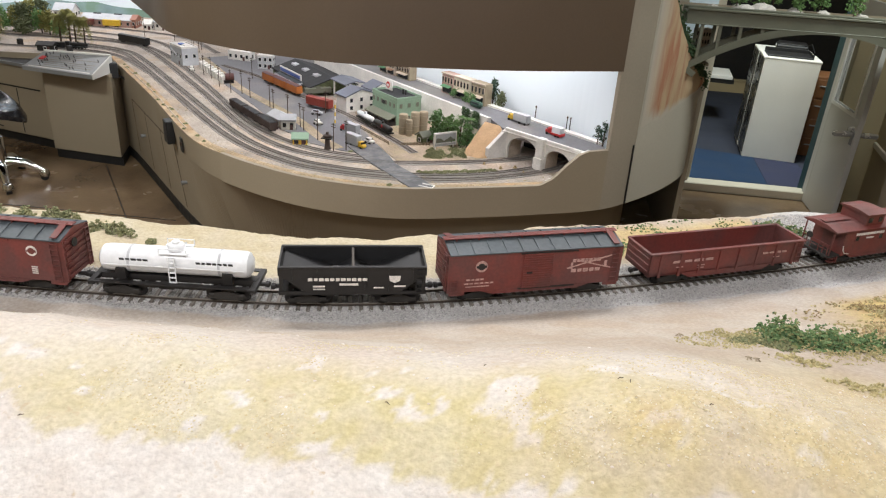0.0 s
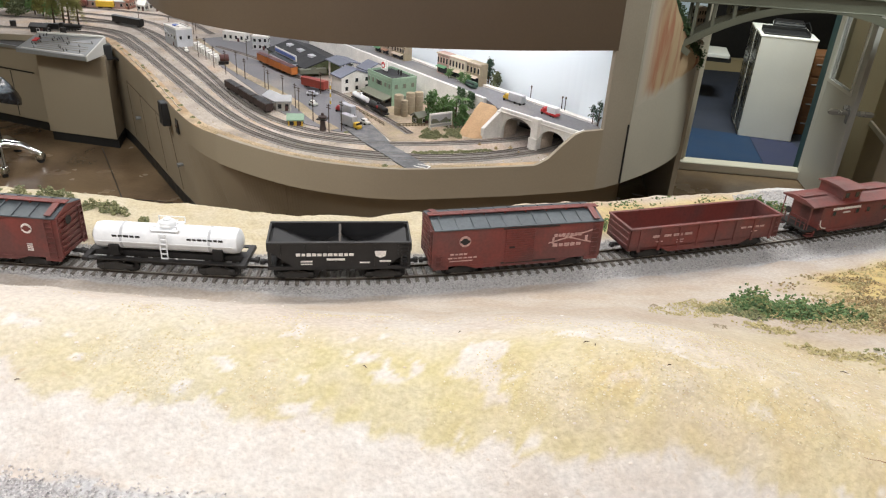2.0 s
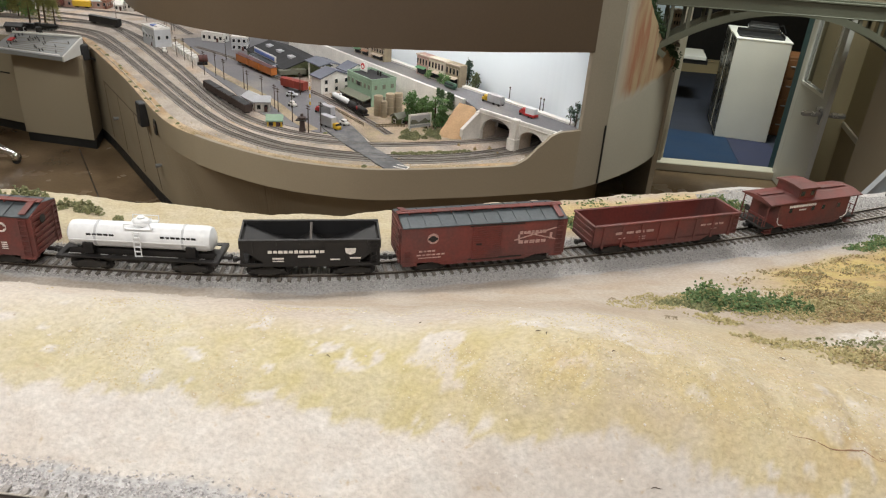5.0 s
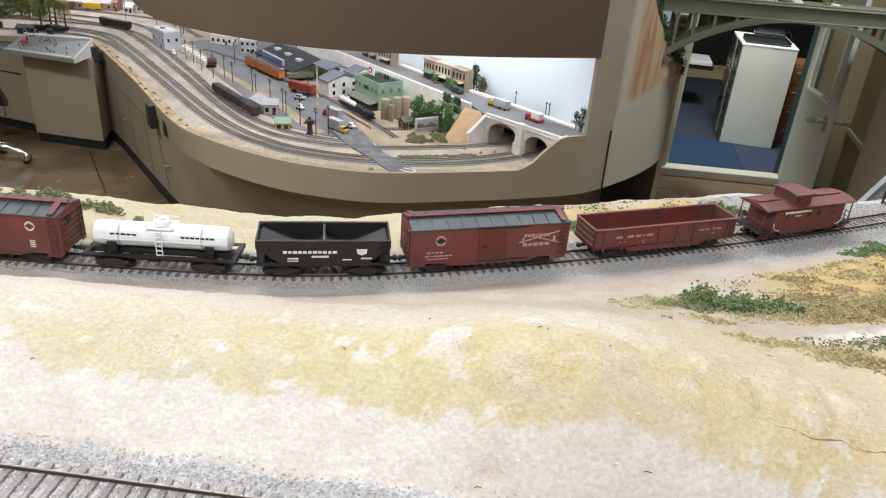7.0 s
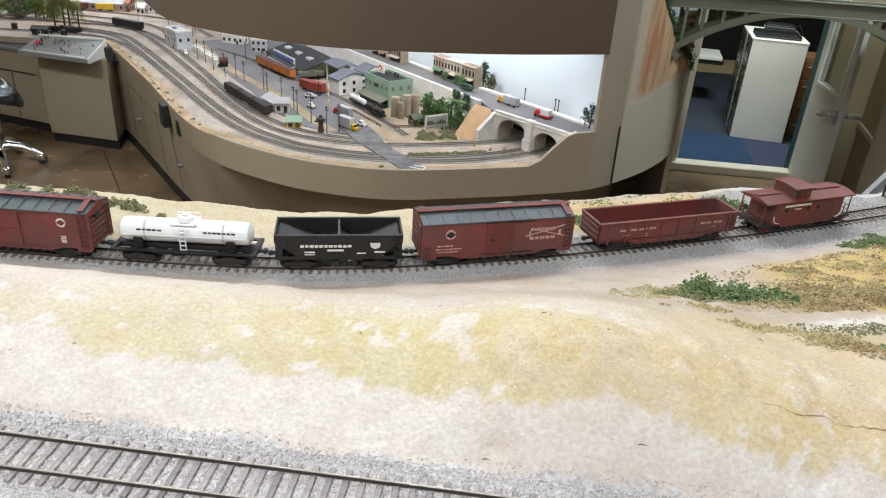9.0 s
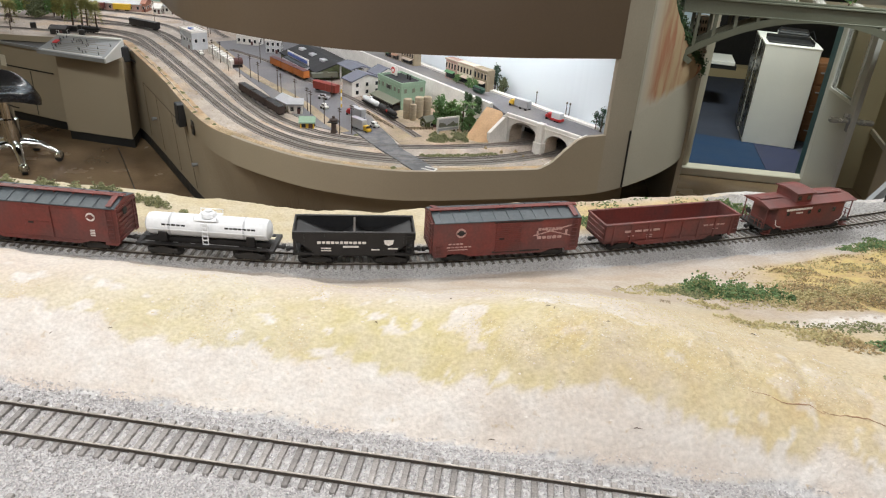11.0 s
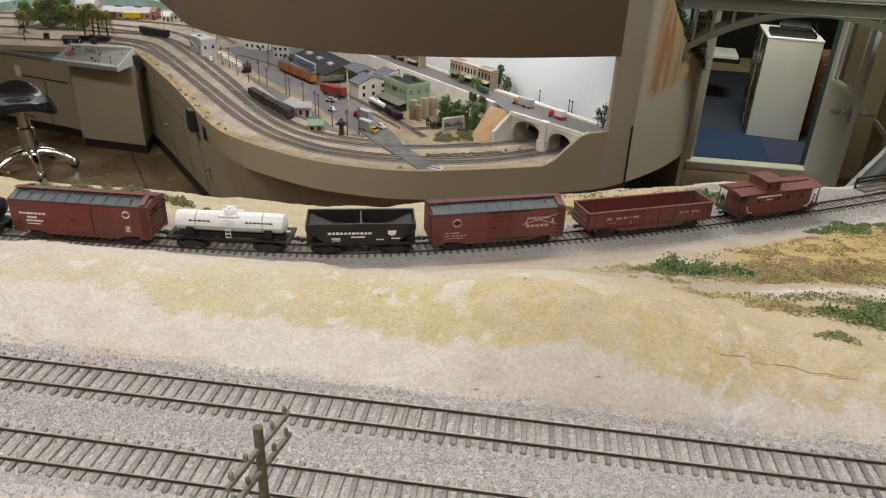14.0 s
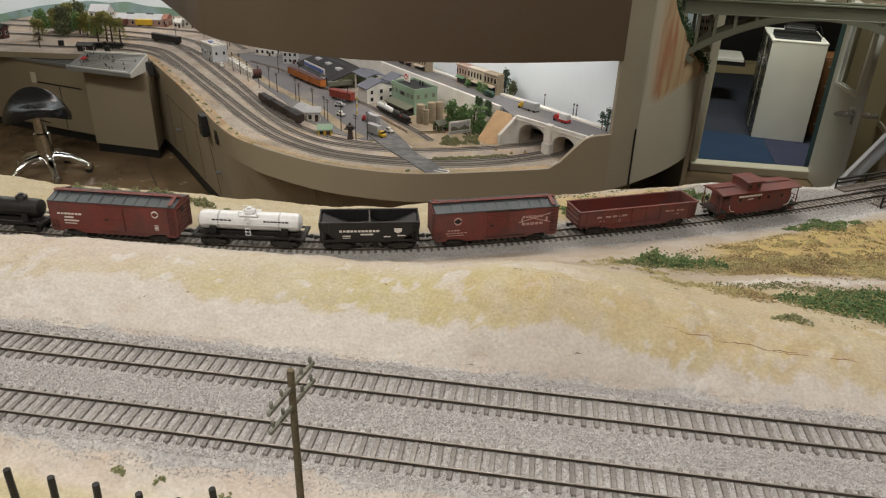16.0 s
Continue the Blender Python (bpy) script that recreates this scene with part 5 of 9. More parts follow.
def caboose(label, L=0.25):
    W, z0, z1, zp, B = 0.062, 0.022, 0.071, 0.078, 0.186
    car = tagged(empty("caboose"), label, "caboose", "cars of the standing train")
    body = Shape().box((0, 0, (z0 + z1) / 2), (B, W, z1 - z0), 0.0006)
    for s in (-1, 1):
        body.prism([(-B * 0.42, z0 + 0.001), (B * 0.42, z0 + 0.001), (B * 0.36, z0 - 0.005), (-B * 0.36, z0 - 0.005)], s * W / 2 - 0.001, s * W / 2 + 0.001, "y")
        body.box((0, s * W / 2, z1 - 0.004), (B, 0.002, 0.0014))
    part("body", body, "oxide", car)
    roof = Shape().prism([(-W / 2 - 0.0025, z1 - 0.001), (-W / 2 - 0.0025, z1 + 0.0012), (-0.012, zp), (0.012, zp), (W / 2 + 0.0025, z1 + 0.0012), (W / 2 + 0.0025, z1 - 0.001)], -L / 2 + 0.004, L / 2 - 0.004, "x")
    part("roof", roof, "oxide", car)
    part("roof_walk", Shape().box((0.05, 0, zp + 0.002), (L / 2 - 0.010, 0.010, 0.0012)).box((-0.088, 0, zp + 0.002), (0.060, 0.010, 0.0012)), "oxide", car)
    cup = part("cupola", Shape().box((-0.022, 0, 0.084), (0.044, 0.050, 0.022), 0.0006), "oxide", car)
    part("cupola_roof", Shape().prism([(-0.028, 0.0945), (-0.028, 0.0965), (-0.010, 0.0995), (0.010, 0.0995), (0.028, 0.0965), (0.028, 0.0945)], -0.048, 0.004, "x"), "oxide", cup)
    for s in (-1, 1):
        for x in (-0.035, -0.010):
            part("cupola_window", Shape().box((x, s * 0.0252, 0.0845), (0.009, 0.001, 0.009)), "glassdark", cup)
        for x in (-0.064, -0.006, 0.022, 0.064):
            f = part("window_frame", Shape().box((x, s * (W / 2), 0.0545), (0.0105, 0.0022, 0.0115), 0.0003), "oxide", car)
            part("pane", Shape().box((x, s * (W / 2 + 0.0009), 0.0545), (0.0075, 0.0010, 0.0085)), "glassdark", f)
        for k in (-1, 1):
            part("platform_post", Shape().box((k * (L / 2 - 0.007), s * (W / 2 - 0.003), (z0 + z1) / 2), (0.0016, 0.0016, z1 - z0)), "oxide", car)
            part("steps", Shape().box((k * (L / 2 - 0.016), s * (W / 2 - 0.005), z0 - 0.004), (0.016, 0.010, 0.0016)).box((k * (L / 2 - 0.016), s * (W / 2 - 0.003), z0 - 0.010), (0.015, 0.008, 0.0016)).box((k * (L / 2 - 0.024), s * (W / 2 - 0.003), z0 - 0.005), (0.0012, 0.008, 0.012)), "oxide", car)
            pts = [(k * (B / 2 + 0.001), s * (W / 2 + 0.0016), z0 + 0.021), (k * (B / 2 - 0.0005), s * (W / 2 + 0.0018), z0 + 0.012), (k * (B / 2 - 0.006), s * (W / 2 + 0.0018), z0 + 0.006), (k * (B / 2 - 0.016), s * (W / 2 + 0.0018), z0 + 0.004)]
            part("hand_rail", Shape().tube(pts, 0.0010, 6), "letter", car, "white curved handrail")
    for k in (-1, 1):
        part("platform", Shape().box((k * (L / 2 - 0.016), 0, z0 + 0.001), (0.030, W, 0.004), 0.0006), "grime", car)
        r = Shape()
        for y in (-0.026, -0.017, -0.008, 0.008, 0.017, 0.026):
            r.box((k * (L / 2 - 0.003), y, z0 + 0.011), (0.0012, 0.0012, 0.022))
        r.box((k * (L / 2 - 0.003), 0, z0 + 0.022), (0.0014, 0.054, 0.0014)).box((k * (L / 2 - 0.003), 0, z0 + 0.012), (0.0010, 0.054, 0.0010))
        part("end_railing", r, "oxide", car)
        part("end_door", Shape().box((k * (B / 2 + 0.0006), 0, z0 + 0.022), (0.0014, 0.020, 0.038)), "brown", car)
        part("brake_wheel", Shape().lathe([(0.001, 0), (0.006, 0), (0.006, 0.001), (0.001, 0.001)], 12, (k * (L / 2 - 0.001), 0.012, z0 + 0.026), "x"), "grime", car)
    part("smoke_jack", Shape().cyl((0.012, 0.008, zp - 0.002), (0.012, 0.008, zp + 0.012), 0.0022, None, 10).cyl((0.012, 0.008, zp + 0.012), (0.012, 0.008, zp + 0.015), 0.0034, 0.0010, 10), "grime", car)
    part("lettering", bars(-0.034, 0.0625, broken(0.070, 0.0058, 13) + broken(0.018, 0.0036, 5, 0.002, -0.0085), -0.0315), "letter", car)
    trucks_and_couplers(car, L, 0.045)
    return car


ARC = np.concatenate([[0], np.cumsum(np.hypot(np.diff(LX), np.diff(LY)))])


def on_line(s):
    x, y = float(np.interp(s, ARC, LX)), float(np.interp(s, ARC, LY))
    a, b = np.interp(s - 0.07, ARC, LX), np.interp(s + 0.07, ARC, LX)
    c, d = np.interp(s - 0.07, ARC, LY), np.interp(s + 0.07, ARC, LY)
    return x, y, math.degrees(math.atan2(d - c, b - a))


train = [
    (caboose("oxide red caboose with white handrails and cupola"), 4.441, 0.80, 0.80),
    (gondola("oxide", "oxide", "empty oxide red steel gondola car"), 4.166, 0.885, 0.90),
    (boxcar("oxide", "roofgrey", "faded red boxcar with grey roof and painted slogan", herald="cross"), 3.884, 0.89, 0.87),
    (open_hopper("black open hopper car with white lettering"), 3.660, 1.0, 0.91),
    (tank_car("tankwhite", (0.0,), "white single-dome tank car with black trucks"), 3.451, 0.97, 0.92),
    (boxcar("oxide", "roofgrey", "dark red boxcar with plain door and grey roof", ribbed=False, herald="small"), 3.217, 0.89, 0.90),
    (tank_car("dark", (-0.055, 0.0, 0.055), "black three-dome tank car"), 2.982, 0.97, 0.92),
    (gondola("dark", "inside", "black gondola car with wooden lining and stick", 0.27, False, True), 2.739, 0.90, 0.90),
    (boxcar("brown", "roofbrown", "weathered brown boxcar with round white herald", herald="disc"), 2.480, 0.89, 0.89),
    (covered_hopper("yellow covered hopper car with aqua side panels"), 2.246, 0.96, 0.9),
    (covered_hopper("yellow covered hopper car with aqua side panels"), 2.030, 0.96, 0.9),
    (boxcar("brown", "roofbrown", "weathered brown boxcar with round white herald", herald="disc"), 1.796, 0.89, 0.89),
    (boxcar("red", "red", "bright red boxcar with green leaf herald", herald="leaf_green"), 1.544, 0.89, 0.89),
    (boxcar("red", "red", "worn red boxcar with white leaf herald", herald="leaf_white"), 1.292, 0.89, 0.89),
]
for car, s, along, tall in train:
    x, y, a = on_line(s)
    car.matrix_world = pose(x, y, LINE, 0, 0, a) @ Matrix.Diagonal((along, 0.91, tall, 1))

# ---- the lower town ----
def at_ground(x, y, a=0.0, z=TOWN):
    return pose(x, y, z, 0, 0, a)


def angle(p, q):
    return math.degrees(math.atan2(q[1] - p[1], q[0] - p[0]))


def yard_track(pts, label="curved yard track on grey gravel"):
    line = smooth_line(pts, 0.025)
    thing = tagged(empty("yard_track"), label, "track", "tracks of the town")
    part("roadbed", Shape().ribbon(line, 0.072, TOWN - 0.004, TOWN + 0.005), "bed", thing)
    ties = Shape()
    for k in range(len(line) - 1):
        d = Vector(line[k + 1]) - Vector(line[k])
        a = math.degrees(math.atan2(d.y, d.x))
        for q in (0.25, 0.75):
            ties.box((line[k][0] + d.x * q, line[k][1] + d.y * q, TOWN + 0.0065), (0.0055, 0.055, 0.003), 0, (0, 0, a))
    tagged(part("tie_row", ties, "towntie", thing), kind="stuff")
    for s in (-1, 1):
        part("rail", Shape().ribbon(offset_line(line, s * GAUGE / 2), 0.0024, TOWN + 0.007, TOWN + 0.0125), "yardrail", thing)
    return thing


OUTER = [(-4.9, 7.42), (-4.2, 7.25), (-3.72, 6.80), (-2.89, 5.83), (-1.91, 4.70), (-1.33, 4.27), (-0.92, 4.16), (-0.53, 4.155), (-0.17, 4.22), (0.2, 4.40), (0.52, 4.66), (0.72, 4.95)]
yard_track(OUTER)
yard_track(offset_line(smooth_line(OUTER, 0.2), 0.088))
INNER = [(-6.9, 7.62), (-5.6, 7.68), (-4.4, 7.72), (-3.84, 7.34), (-2.7, 5.98), (-1.93, 5.02), (-1.445, 4.57), (-0.99, 4.43), (-0.59, 4.46), (-0.21, 4.58), (0.18, 4.76), (0.42, 4.95), (0.5, 5.1)]
yard_track(INNER)
yard_track([(-5.2, 7.95), (-4.3, 7.76), (-3.6, 7.22), (-2.75, 6.2), (-2.17, 5.44), (-1.87, 5.07), (-1.6, 4.82), (-1.2, 4.58), (-0.75, 4.50)])
yard_track([(-6.9, 6.98), (-5.6, 7.08), (-4.75, 7.16), (-4.25, 7.12), (-3.85, 6.86), (-3.4, 6.42)])
yard_track([(-6.9, 8.5), (-5.4, 8.55), (-4.0, 8.35), (-3.2, 7.6)])
yard_track([(-6.9, 8.15), (-5.4, 8.2), (-4.2, 8.0), (-3.5, 7.35)])
yard_track([(-2.9, 7.0), (-2.32, 6.60), (-1.78, 6.07), (-1.2, 5.55), (-0.7, 4.98), (-0.5, 4.72)])

sand = Shape()
rimline = [p for p in fine if p[0] < 0.6]
sand.ribbon(offset_line(rimline, 0.058), 0.080, TOWN - 0.002, TOWN + 0.003)
single("sandy_verge", sand, "verge", "orange-tan dirt verge along the fascia edge", "ground", "structure")
street = Shape().prism([(-3.25, 7.3), (-2.95, 6.75), (-2.55, 6.22), (-2.0, 5.55), (-1.62, 5.02), (-1.28, 4.72), (-1.02, 4.62), (-0.78, 4.60), (-0.80, 4.82), (-1.0, 5.20), (-1.2, 5.50), (-1.5, 5.9),
                        (-1.75, 6.4), (-1.5, 7.3), (-2.4, 8.1)], TOWN - 0.01, TOWN + 0.0035, "z")
single("road", street, "asphalt", "worn grey asphalt streets of the town", "road", "structure")
lane = [(-1.0, 4.72), (-0.81, 4.46), (-0.60, 4.22), (-0.40, 3.985), (-0.24, 4.025), (-0.42, 4.24), (-0.585, 4.42), (-0.66, 4.58), (-0.80, 4.82)]
single("road_crossing", Shape().prism(lane, TOWN, TOWN + 0.0115, "z"), "lane", "grey road crossing the tracks", "road", "structure")
mark = Shape()
for a_, b_ in (((-0.365, 4.045), (-0.275, 4.015)), ((-0.345, 4.085), (-0.262, 4.062)), ((-0.262, 4.062), (-0.275, 4.015))):
    mark.bar((*a_, TOWN + 0.0125), (*b_, TOWN + 0.0125), 0.008, 0.002)
single("road_marking", mark, "modelwhite", "worn white stop marking on the crossing", "road marking", "structure")
single("dirt_lane", Shape().ribbon(smooth_line([(-3.25, 7.30), (-2.78, 6.68), (-2.36, 6.126), (-1.816, 5.567), (-1.503, 5.219), (-1.265, 4.896), (-1.05, 4.66)], 0.05), 0.085, TOWN, TOWN + 0.0045), "dirt",
       "brown cinder lane between the streets", "lane", "structure")
dirt = Shape().prism([(-1.05, 5.35), (-0.76, 4.78), (-0.6, 4.52), (-0.2, 4.64), (0.15, 4.83), (0.02, 5.08), (-0.5, 5.6), (-0.95, 6.0), (-1.2, 5.75)], TOWN - 0.01, TOWN + 0.0025, "z")
single("ground_lot", dirt, "dirt", "bare tan dirt lot beside the green mill", "ground", "structure")

# raised street with white retaining wall, arches and hillside
WALL_A, WALL_B = Vector((-1.95, 7.12)), Vector((0.0, 5.09))
d = (WALL_B - WALL_A).normalized()
nrm = Vector((-d.y, d.x))
single("wall_retaining", Shape().prism([tuple(WALL_A), tuple(WALL_B), tuple(WALL_B + nrm * 0.03), tuple(WALL_A + nrm * 0.03)], TOWN - 0.01, ROAD + 0.012, "z"),
       "modelwhite", "white plastered retaining wall below the street", "retaining wall", "structure")
top = [tuple(WALL_A + nrm * 0.03), tuple(WALL_B + nrm * 0.03), (0.12, 4.90), (0.40, 4.68), (0.66, 4.47), (0.74, 4.47), (0.862, 4.535), (0.82, 4.72), (0.22, 5.34), (-0.05, 5.62), (-1.6, 7.25)]
single("road_upper", Shape().prism(top, ROAD - 0.05, ROAD, "z"), "asphalt", "grey street on the raised terrace", "road", "structure")
kerb = Shape().ribbon([(0.83, 4.70), (0.25, 5.27), (-0.02, 5.52), (-1.5, 7.05)], 0.05, ROAD, ROAD + 0.014)
single("pavement", kerb, "modelwhite", "pale pavement along the terrace street", "pavement", "structure")

P0, P1 = Vector((0.128, 4.853)), Vector((0.690, 4.410))
u = (P1 - P0).normalized()
run = (P1 - P0).length
bridge = tagged(empty("arch_bridge", Matrix.Translation((P0.x, P0.y, TOWN)) @ Matrix.Rotation(math.atan2(u.y, u.x), 4, "Z")), "white concrete road bridge with two arches", "bridge")


def arch_wall(lo, hi, y0, y1, top_z, spans):
    s = Shape()
    for a, b, h in spans:
        n = 14
        prev = None
        for k in range(n + 1):
            x = a + (b - a) * k / n
            z = h * (0.45 + 0.55 * math.sqrt(max(0, 1 - ((x - (a + b) / 2) / ((b - a) / 2)) ** 2)))
            if prev:
                s.prism([(prev[0], prev[1]), (x, z), (x, top_z), (prev[0], top_z)], y0, y1, "y")
            prev = (x, z)
    edges = [lo] + [e for a, b, _ in spans for e in (a, b)] + [hi]
    for a, b in zip(edges[::2], edges[1::2]):
        s.box(((a + b) / 2, (y0 + y1) / 2, top_z / 2), (b - a, y1 - y0, top_z))
    return s


spans = [(0.05, 0.333, 0.180), (0.390, 0.615, 0.166)]
part("spandrel_wall", arch_wall(0.0, run, 0.0, 0.02, ROAD - TOWN, spans), "modelwhite", bridge)
# vaults take a darker tone than the white walls, as shade inside the arches
part("vault", arch_wall(0.0, run, 0.02, 0.16, ROAD - TOWN - 0.004, spans), "stone", bridge, "arch vaults in a tone darkened for shade")
# added coal-black board: makes the depth behind the arches look shaded
part("backing_board", Shape().box((0.20, 0.34, (ROAD - TOWN - 0.05) / 2), (0.52, 0.012, ROAD - TOWN - 0.052)), "coal", bridge, "added black board for the shade behind the arches")
part("parapet", Shape().box((run / 2 + 0.01, 0.004, ROAD - TOWN + 0.012), (run - 0.02, 0.022, 0.024), 0.003).box((run / 2, -0.004, ROAD - TOWN - 0.004), (run, 0.016, 0.008), 0.002), "modelwhite", bridge)
part("pier", Shape().box((0.36, -0.008, (ROAD - TOWN) / 2 + 0.015), (0.062, 0.05, ROAD - TOWN + 0.03), 0.004).box((0.36, -0.012, 0.045), (0.075, 0.06, 0.09), 0.004), "modelwhite", bridge)
part("wing_wall", Shape().add([(x_ + w_, y_, z_) for x_, y_, h_ in ((0.022, 0.0, ROAD - TOWN + 0.012), (-0.03, -0.13, 0.075)) for z_ in (-0.004, h_) for w_ in (-0.014, 0.014)], [(0, 1, 3, 2), (4, 6, 7, 5), (0, 2, 6, 4), (1, 5, 7, 3), (2, 3, 7, 6), (0, 4, 5, 1)]).prism([(-0.10, 0.0), (0.03, 0.0), (0.03, ROAD - TOWN), (0.0, ROAD - TOWN)], -0.02, 0.02, "y"), "modelwhite", bridge)
rise = [(p[0] + 0.010, p[1] + 0.030) for p in fine if 0.43 < p[0] < 0.72]
single("rim_coping", wall_strip(rise, 0.012, [TOWN] * len(rise), [edge_top(p[0]) + 0.004 for p in rise]), "modelwhite", "white plaster coping behind the rising fascia edge", "coping", "structure")


mound, cols, rows_ = Shape(), 20, 12
vs = []
for i in range(cols + 1):
    for j in range(rows_ + 1):
        a, b = i / cols, j / rows_
        fx, fy = -0.165 + 0.285 * a, 4.79 + 0.05 * a - 0.30 * a * (1 - a)
        tx, ty = -0.02 + 0.21 * a, 5.035 - 0.155 * a
        x, y = fx + (tx - fx) * b, fy + (ty - fy) * b
        z = TOWN - 0.006 + (ROAD - TOWN + 0.006) * (0.75 * b + 0.25 * float(smoothstep(0, 1, b))) + 0.008 * noise.noise((x * 16, y * 16, 0)) * (1 - b)
        vs.append((x, y, z))
mound.add(vs, [(i * (rows_ + 1) + j, (i + 1) * (rows_ + 1) + j, (i + 1) * (rows_ + 1) + j + 1, i * (rows_ + 1) + j + 1) for i in range(cols) for j in range(rows_)])
single("hillside", mound, "hill", "bare orange-tan slope beside the road bridge", "slope", "structure", smooth=True)


def sky_material(name, low, high, z0, z1):
    m = bpy.data.materials.new(name)
    m.use_nodes = True
    N, L = m.node_tree.nodes, m.node_tree.links
    co = N.new("ShaderNodeTexCoord")
    sep = N.new("ShaderNodeSeparateXYZ")
    mp = N.new("ShaderNodeMapRange")
    mp.inputs[1].default_value, mp.inputs[2].default_value = z0, z1
    cr = N.new("ShaderNodeValToRGB")
    cr.color_ramp.elements[0].color, cr.color_ramp.elements[1].color = (*low, 1), (*high, 1)
    L.new(co.outputs["Object"], sep.inputs[0]), L.new(sep.outputs["Z"], mp.inputs[0]), L.new(mp.outputs[0], cr.inputs[0])
    L.new(cr.outputs[0], N["Principled BSDF"].inputs["Base Color"])
    N["Principled BSDF"].inputs["Roughness"].default_value = 0.9
    return m


M["sky"] = sky_material("painted_sky", (0.84, 0.90, 0.94), (0.66, 0.79, 0.90), TOWN, 2.4)
M["hills"] = material("painted_hills", (0.26, 0.37, 0.38), 0.95, vary=0.12, fine=0.05, scale=3, second=(0.20, 0.31, 0.24), second_scale=4)
back = smooth_line([(0.88, 4.58), (0.66, 5.02), (0.30, 5.42), (-0.12, 5.86), (-0.75, 6.5), (-1.55, 7.32), (-2.3, 8.3), (-3.0, 9.0), (-4.2, 9.5), (-6.2, 9.6), (-6.85, 9.3), (-6.95, 8.4), (-6.96, 6.9)], 0.08)
single("backdrop", wall_strip(back, -0.02, [TOWN - 0.04] * len(back), [3.2] * len(back)), "sky", "pale blue-white painted sky backdrop", "backdrop", "structure")
ridge = [p for p in back if p[0] < -2.2]
hz = [1.03 + 0.10 * abs(noise.noise((p[0] * 0.9, 2.2, 0))) + 0.06 * noise.noise((p[0] * 2.1, 5.2, 0)) for p in ridge]
single("backdrop_hills", wall_strip(offset_line(ridge, 0.03), 0.01, [TOWN] * len(ridge), hz), "hills", "painted blue-green hills on the backdrop", "backdrop", "structure")


def building(name, x, y, a, sx, sy, h, wall, roof_mat, label, gable=0.0, windows=(3, 2), trim="modelwhite", parapet=0.0, door=True, z=TOWN, pane="glassdark"):
    """A model building: walls, roof, window and door parts on the two faces that show."""
    b = tagged(empty(name, at_ground(x, y, a, z)), label, "model building")
    part("wall", Shape().box((0, 0, h / 2), (sx, sy, h), 0.002), wall, b)
    if gable:
        part("roof", Shape().prism([(-sy / 2 - 0.012, h - 0.002), (0, h + gable), (sy / 2 + 0.012, h - 0.002), (sy / 2 + 0.012, h + 0.008), (0, h + gable + 0.010), (-sy / 2 - 0.012, h + 0.008)], -sx / 2 - 0.01, sx / 2 + 0.01, "x"), roof_mat, b)
        part("gable", Shape().prism([(-sy / 2, h - 0.002), (sy / 2, h - 0.002), (0, h + gable)], -sx / 2, sx / 2, "x"), wall, b)
    else:
        part("roof", Shape().box((0, 0, h + 0.003), (sx - 0.008, sy - 0.008, 0.006)), roof_mat, b)
        if parapet:
            p = Shape()
            for s in (-1, 1):
                p.box((0, s * (sy / 2 - 0.004), h + parapet / 2), (sx + 0.004, 0.010, parapet), 0.001).box((s * (sx / 2 - 0.004), 0, h + parapet / 2), (0.010, sy, parapet), 0.001)
            part("parapet", p, trim, b)
    n, rows = windows
    for r in range(rows):
        z0 = h * (r + 0.55) / rows
        wh = min(0.035, h / rows * 0.5)
        for k in range(n):
            xx = -sx / 2 + sx * (k + 0.5) / n
            ww = min(0.026, sx / n * 0.5)
            w = part("window", Shape().box((xx, -sy / 2 - 0.001, z0), (ww + 0.006, 0.004, wh + 0.006)), trim, b)
            part("pane", Shape().box((xx, -sy / 2 - 0.003, z0), (ww, 0.003, wh)), pane, w)
        m2 = max(1, int(n * sy / sx))
        for k in range(m2):
            yy = -sy / 2 + sy * (k + 0.5) / m2
            ww = min(0.026, sy / m2 * 0.5)
            for s in (-1, 1):
                w = part("window", Shape().box((s * (sx / 2 + 0.001), yy, z0), (0.004, ww + 0.006, wh + 0.006)), trim, b)
                part("pane", Shape().box((s * (sx / 2 + 0.003), yy, z0), (0.003, ww, wh)), pane, w)
    if door:
        part("door", Shape().box((sx * 0.22, -sy / 2 - 0.003, 0.022), (0.024, 0.004, 0.044)), "brown", b)
    return b


# green mill with rooftop billboard and loading dock
ga = angle((-1.029, 5.643), (-0.769, 5.363))
gx, gy = -0.80, 5.60
mill = building("mill_building", gx, gy, ga, 0.38, 0.24, 0.205, "seafoam", "roofblack", "pale green two-storey mill with a rooftop billboard", windows=(6, 2), trim="seafoam", parapet=0.022, pane="bridge")
part("dock_roof", Shape().prism([(-0.12, 0.075), (-0.20, 0.052), (-0.20, 0.058), (-0.12, 0.083)], -0.19, 0.19, "x"), "bridge", mill, "dull grey-green dock canopy")
part("dock", Shape().box((0, -0.155, 0.018), (0.37, 0.07, 0.036)), "dark", mill)
# dark brown strip painted in as the shade below the canopy
part("dock_shade", Shape().box((0, -0.122, 0.040), (0.36, 0.006, 0.076)), "trunk", mill, "dark strip for the shade under the dock canopy")
for k in range(7):
    part("dock_post", Shape().box((-0.18 + 0.06 * k, -0.186, 0.045), (0.006, 0.006, 0.022)), "trunk", mill)
part("sign_board", Shape().box((0.0, -0.1225, 0.155), (0.05, 0.006, 0.03)), "dark", mill)
part("rooftop_sign", Shape().box((-0.09, -0.02, 0.265), (0.10, 0.006, 0.075)), "white", mill, "white rooftop billboard with a red patch")
part("sign_patch", Shape().cyl((-0.100, -0.0225, 0.268), (-0.100, -0.0265, 0.268), 0.026, None, 18), "signred", mill, "red oval on the billboard")
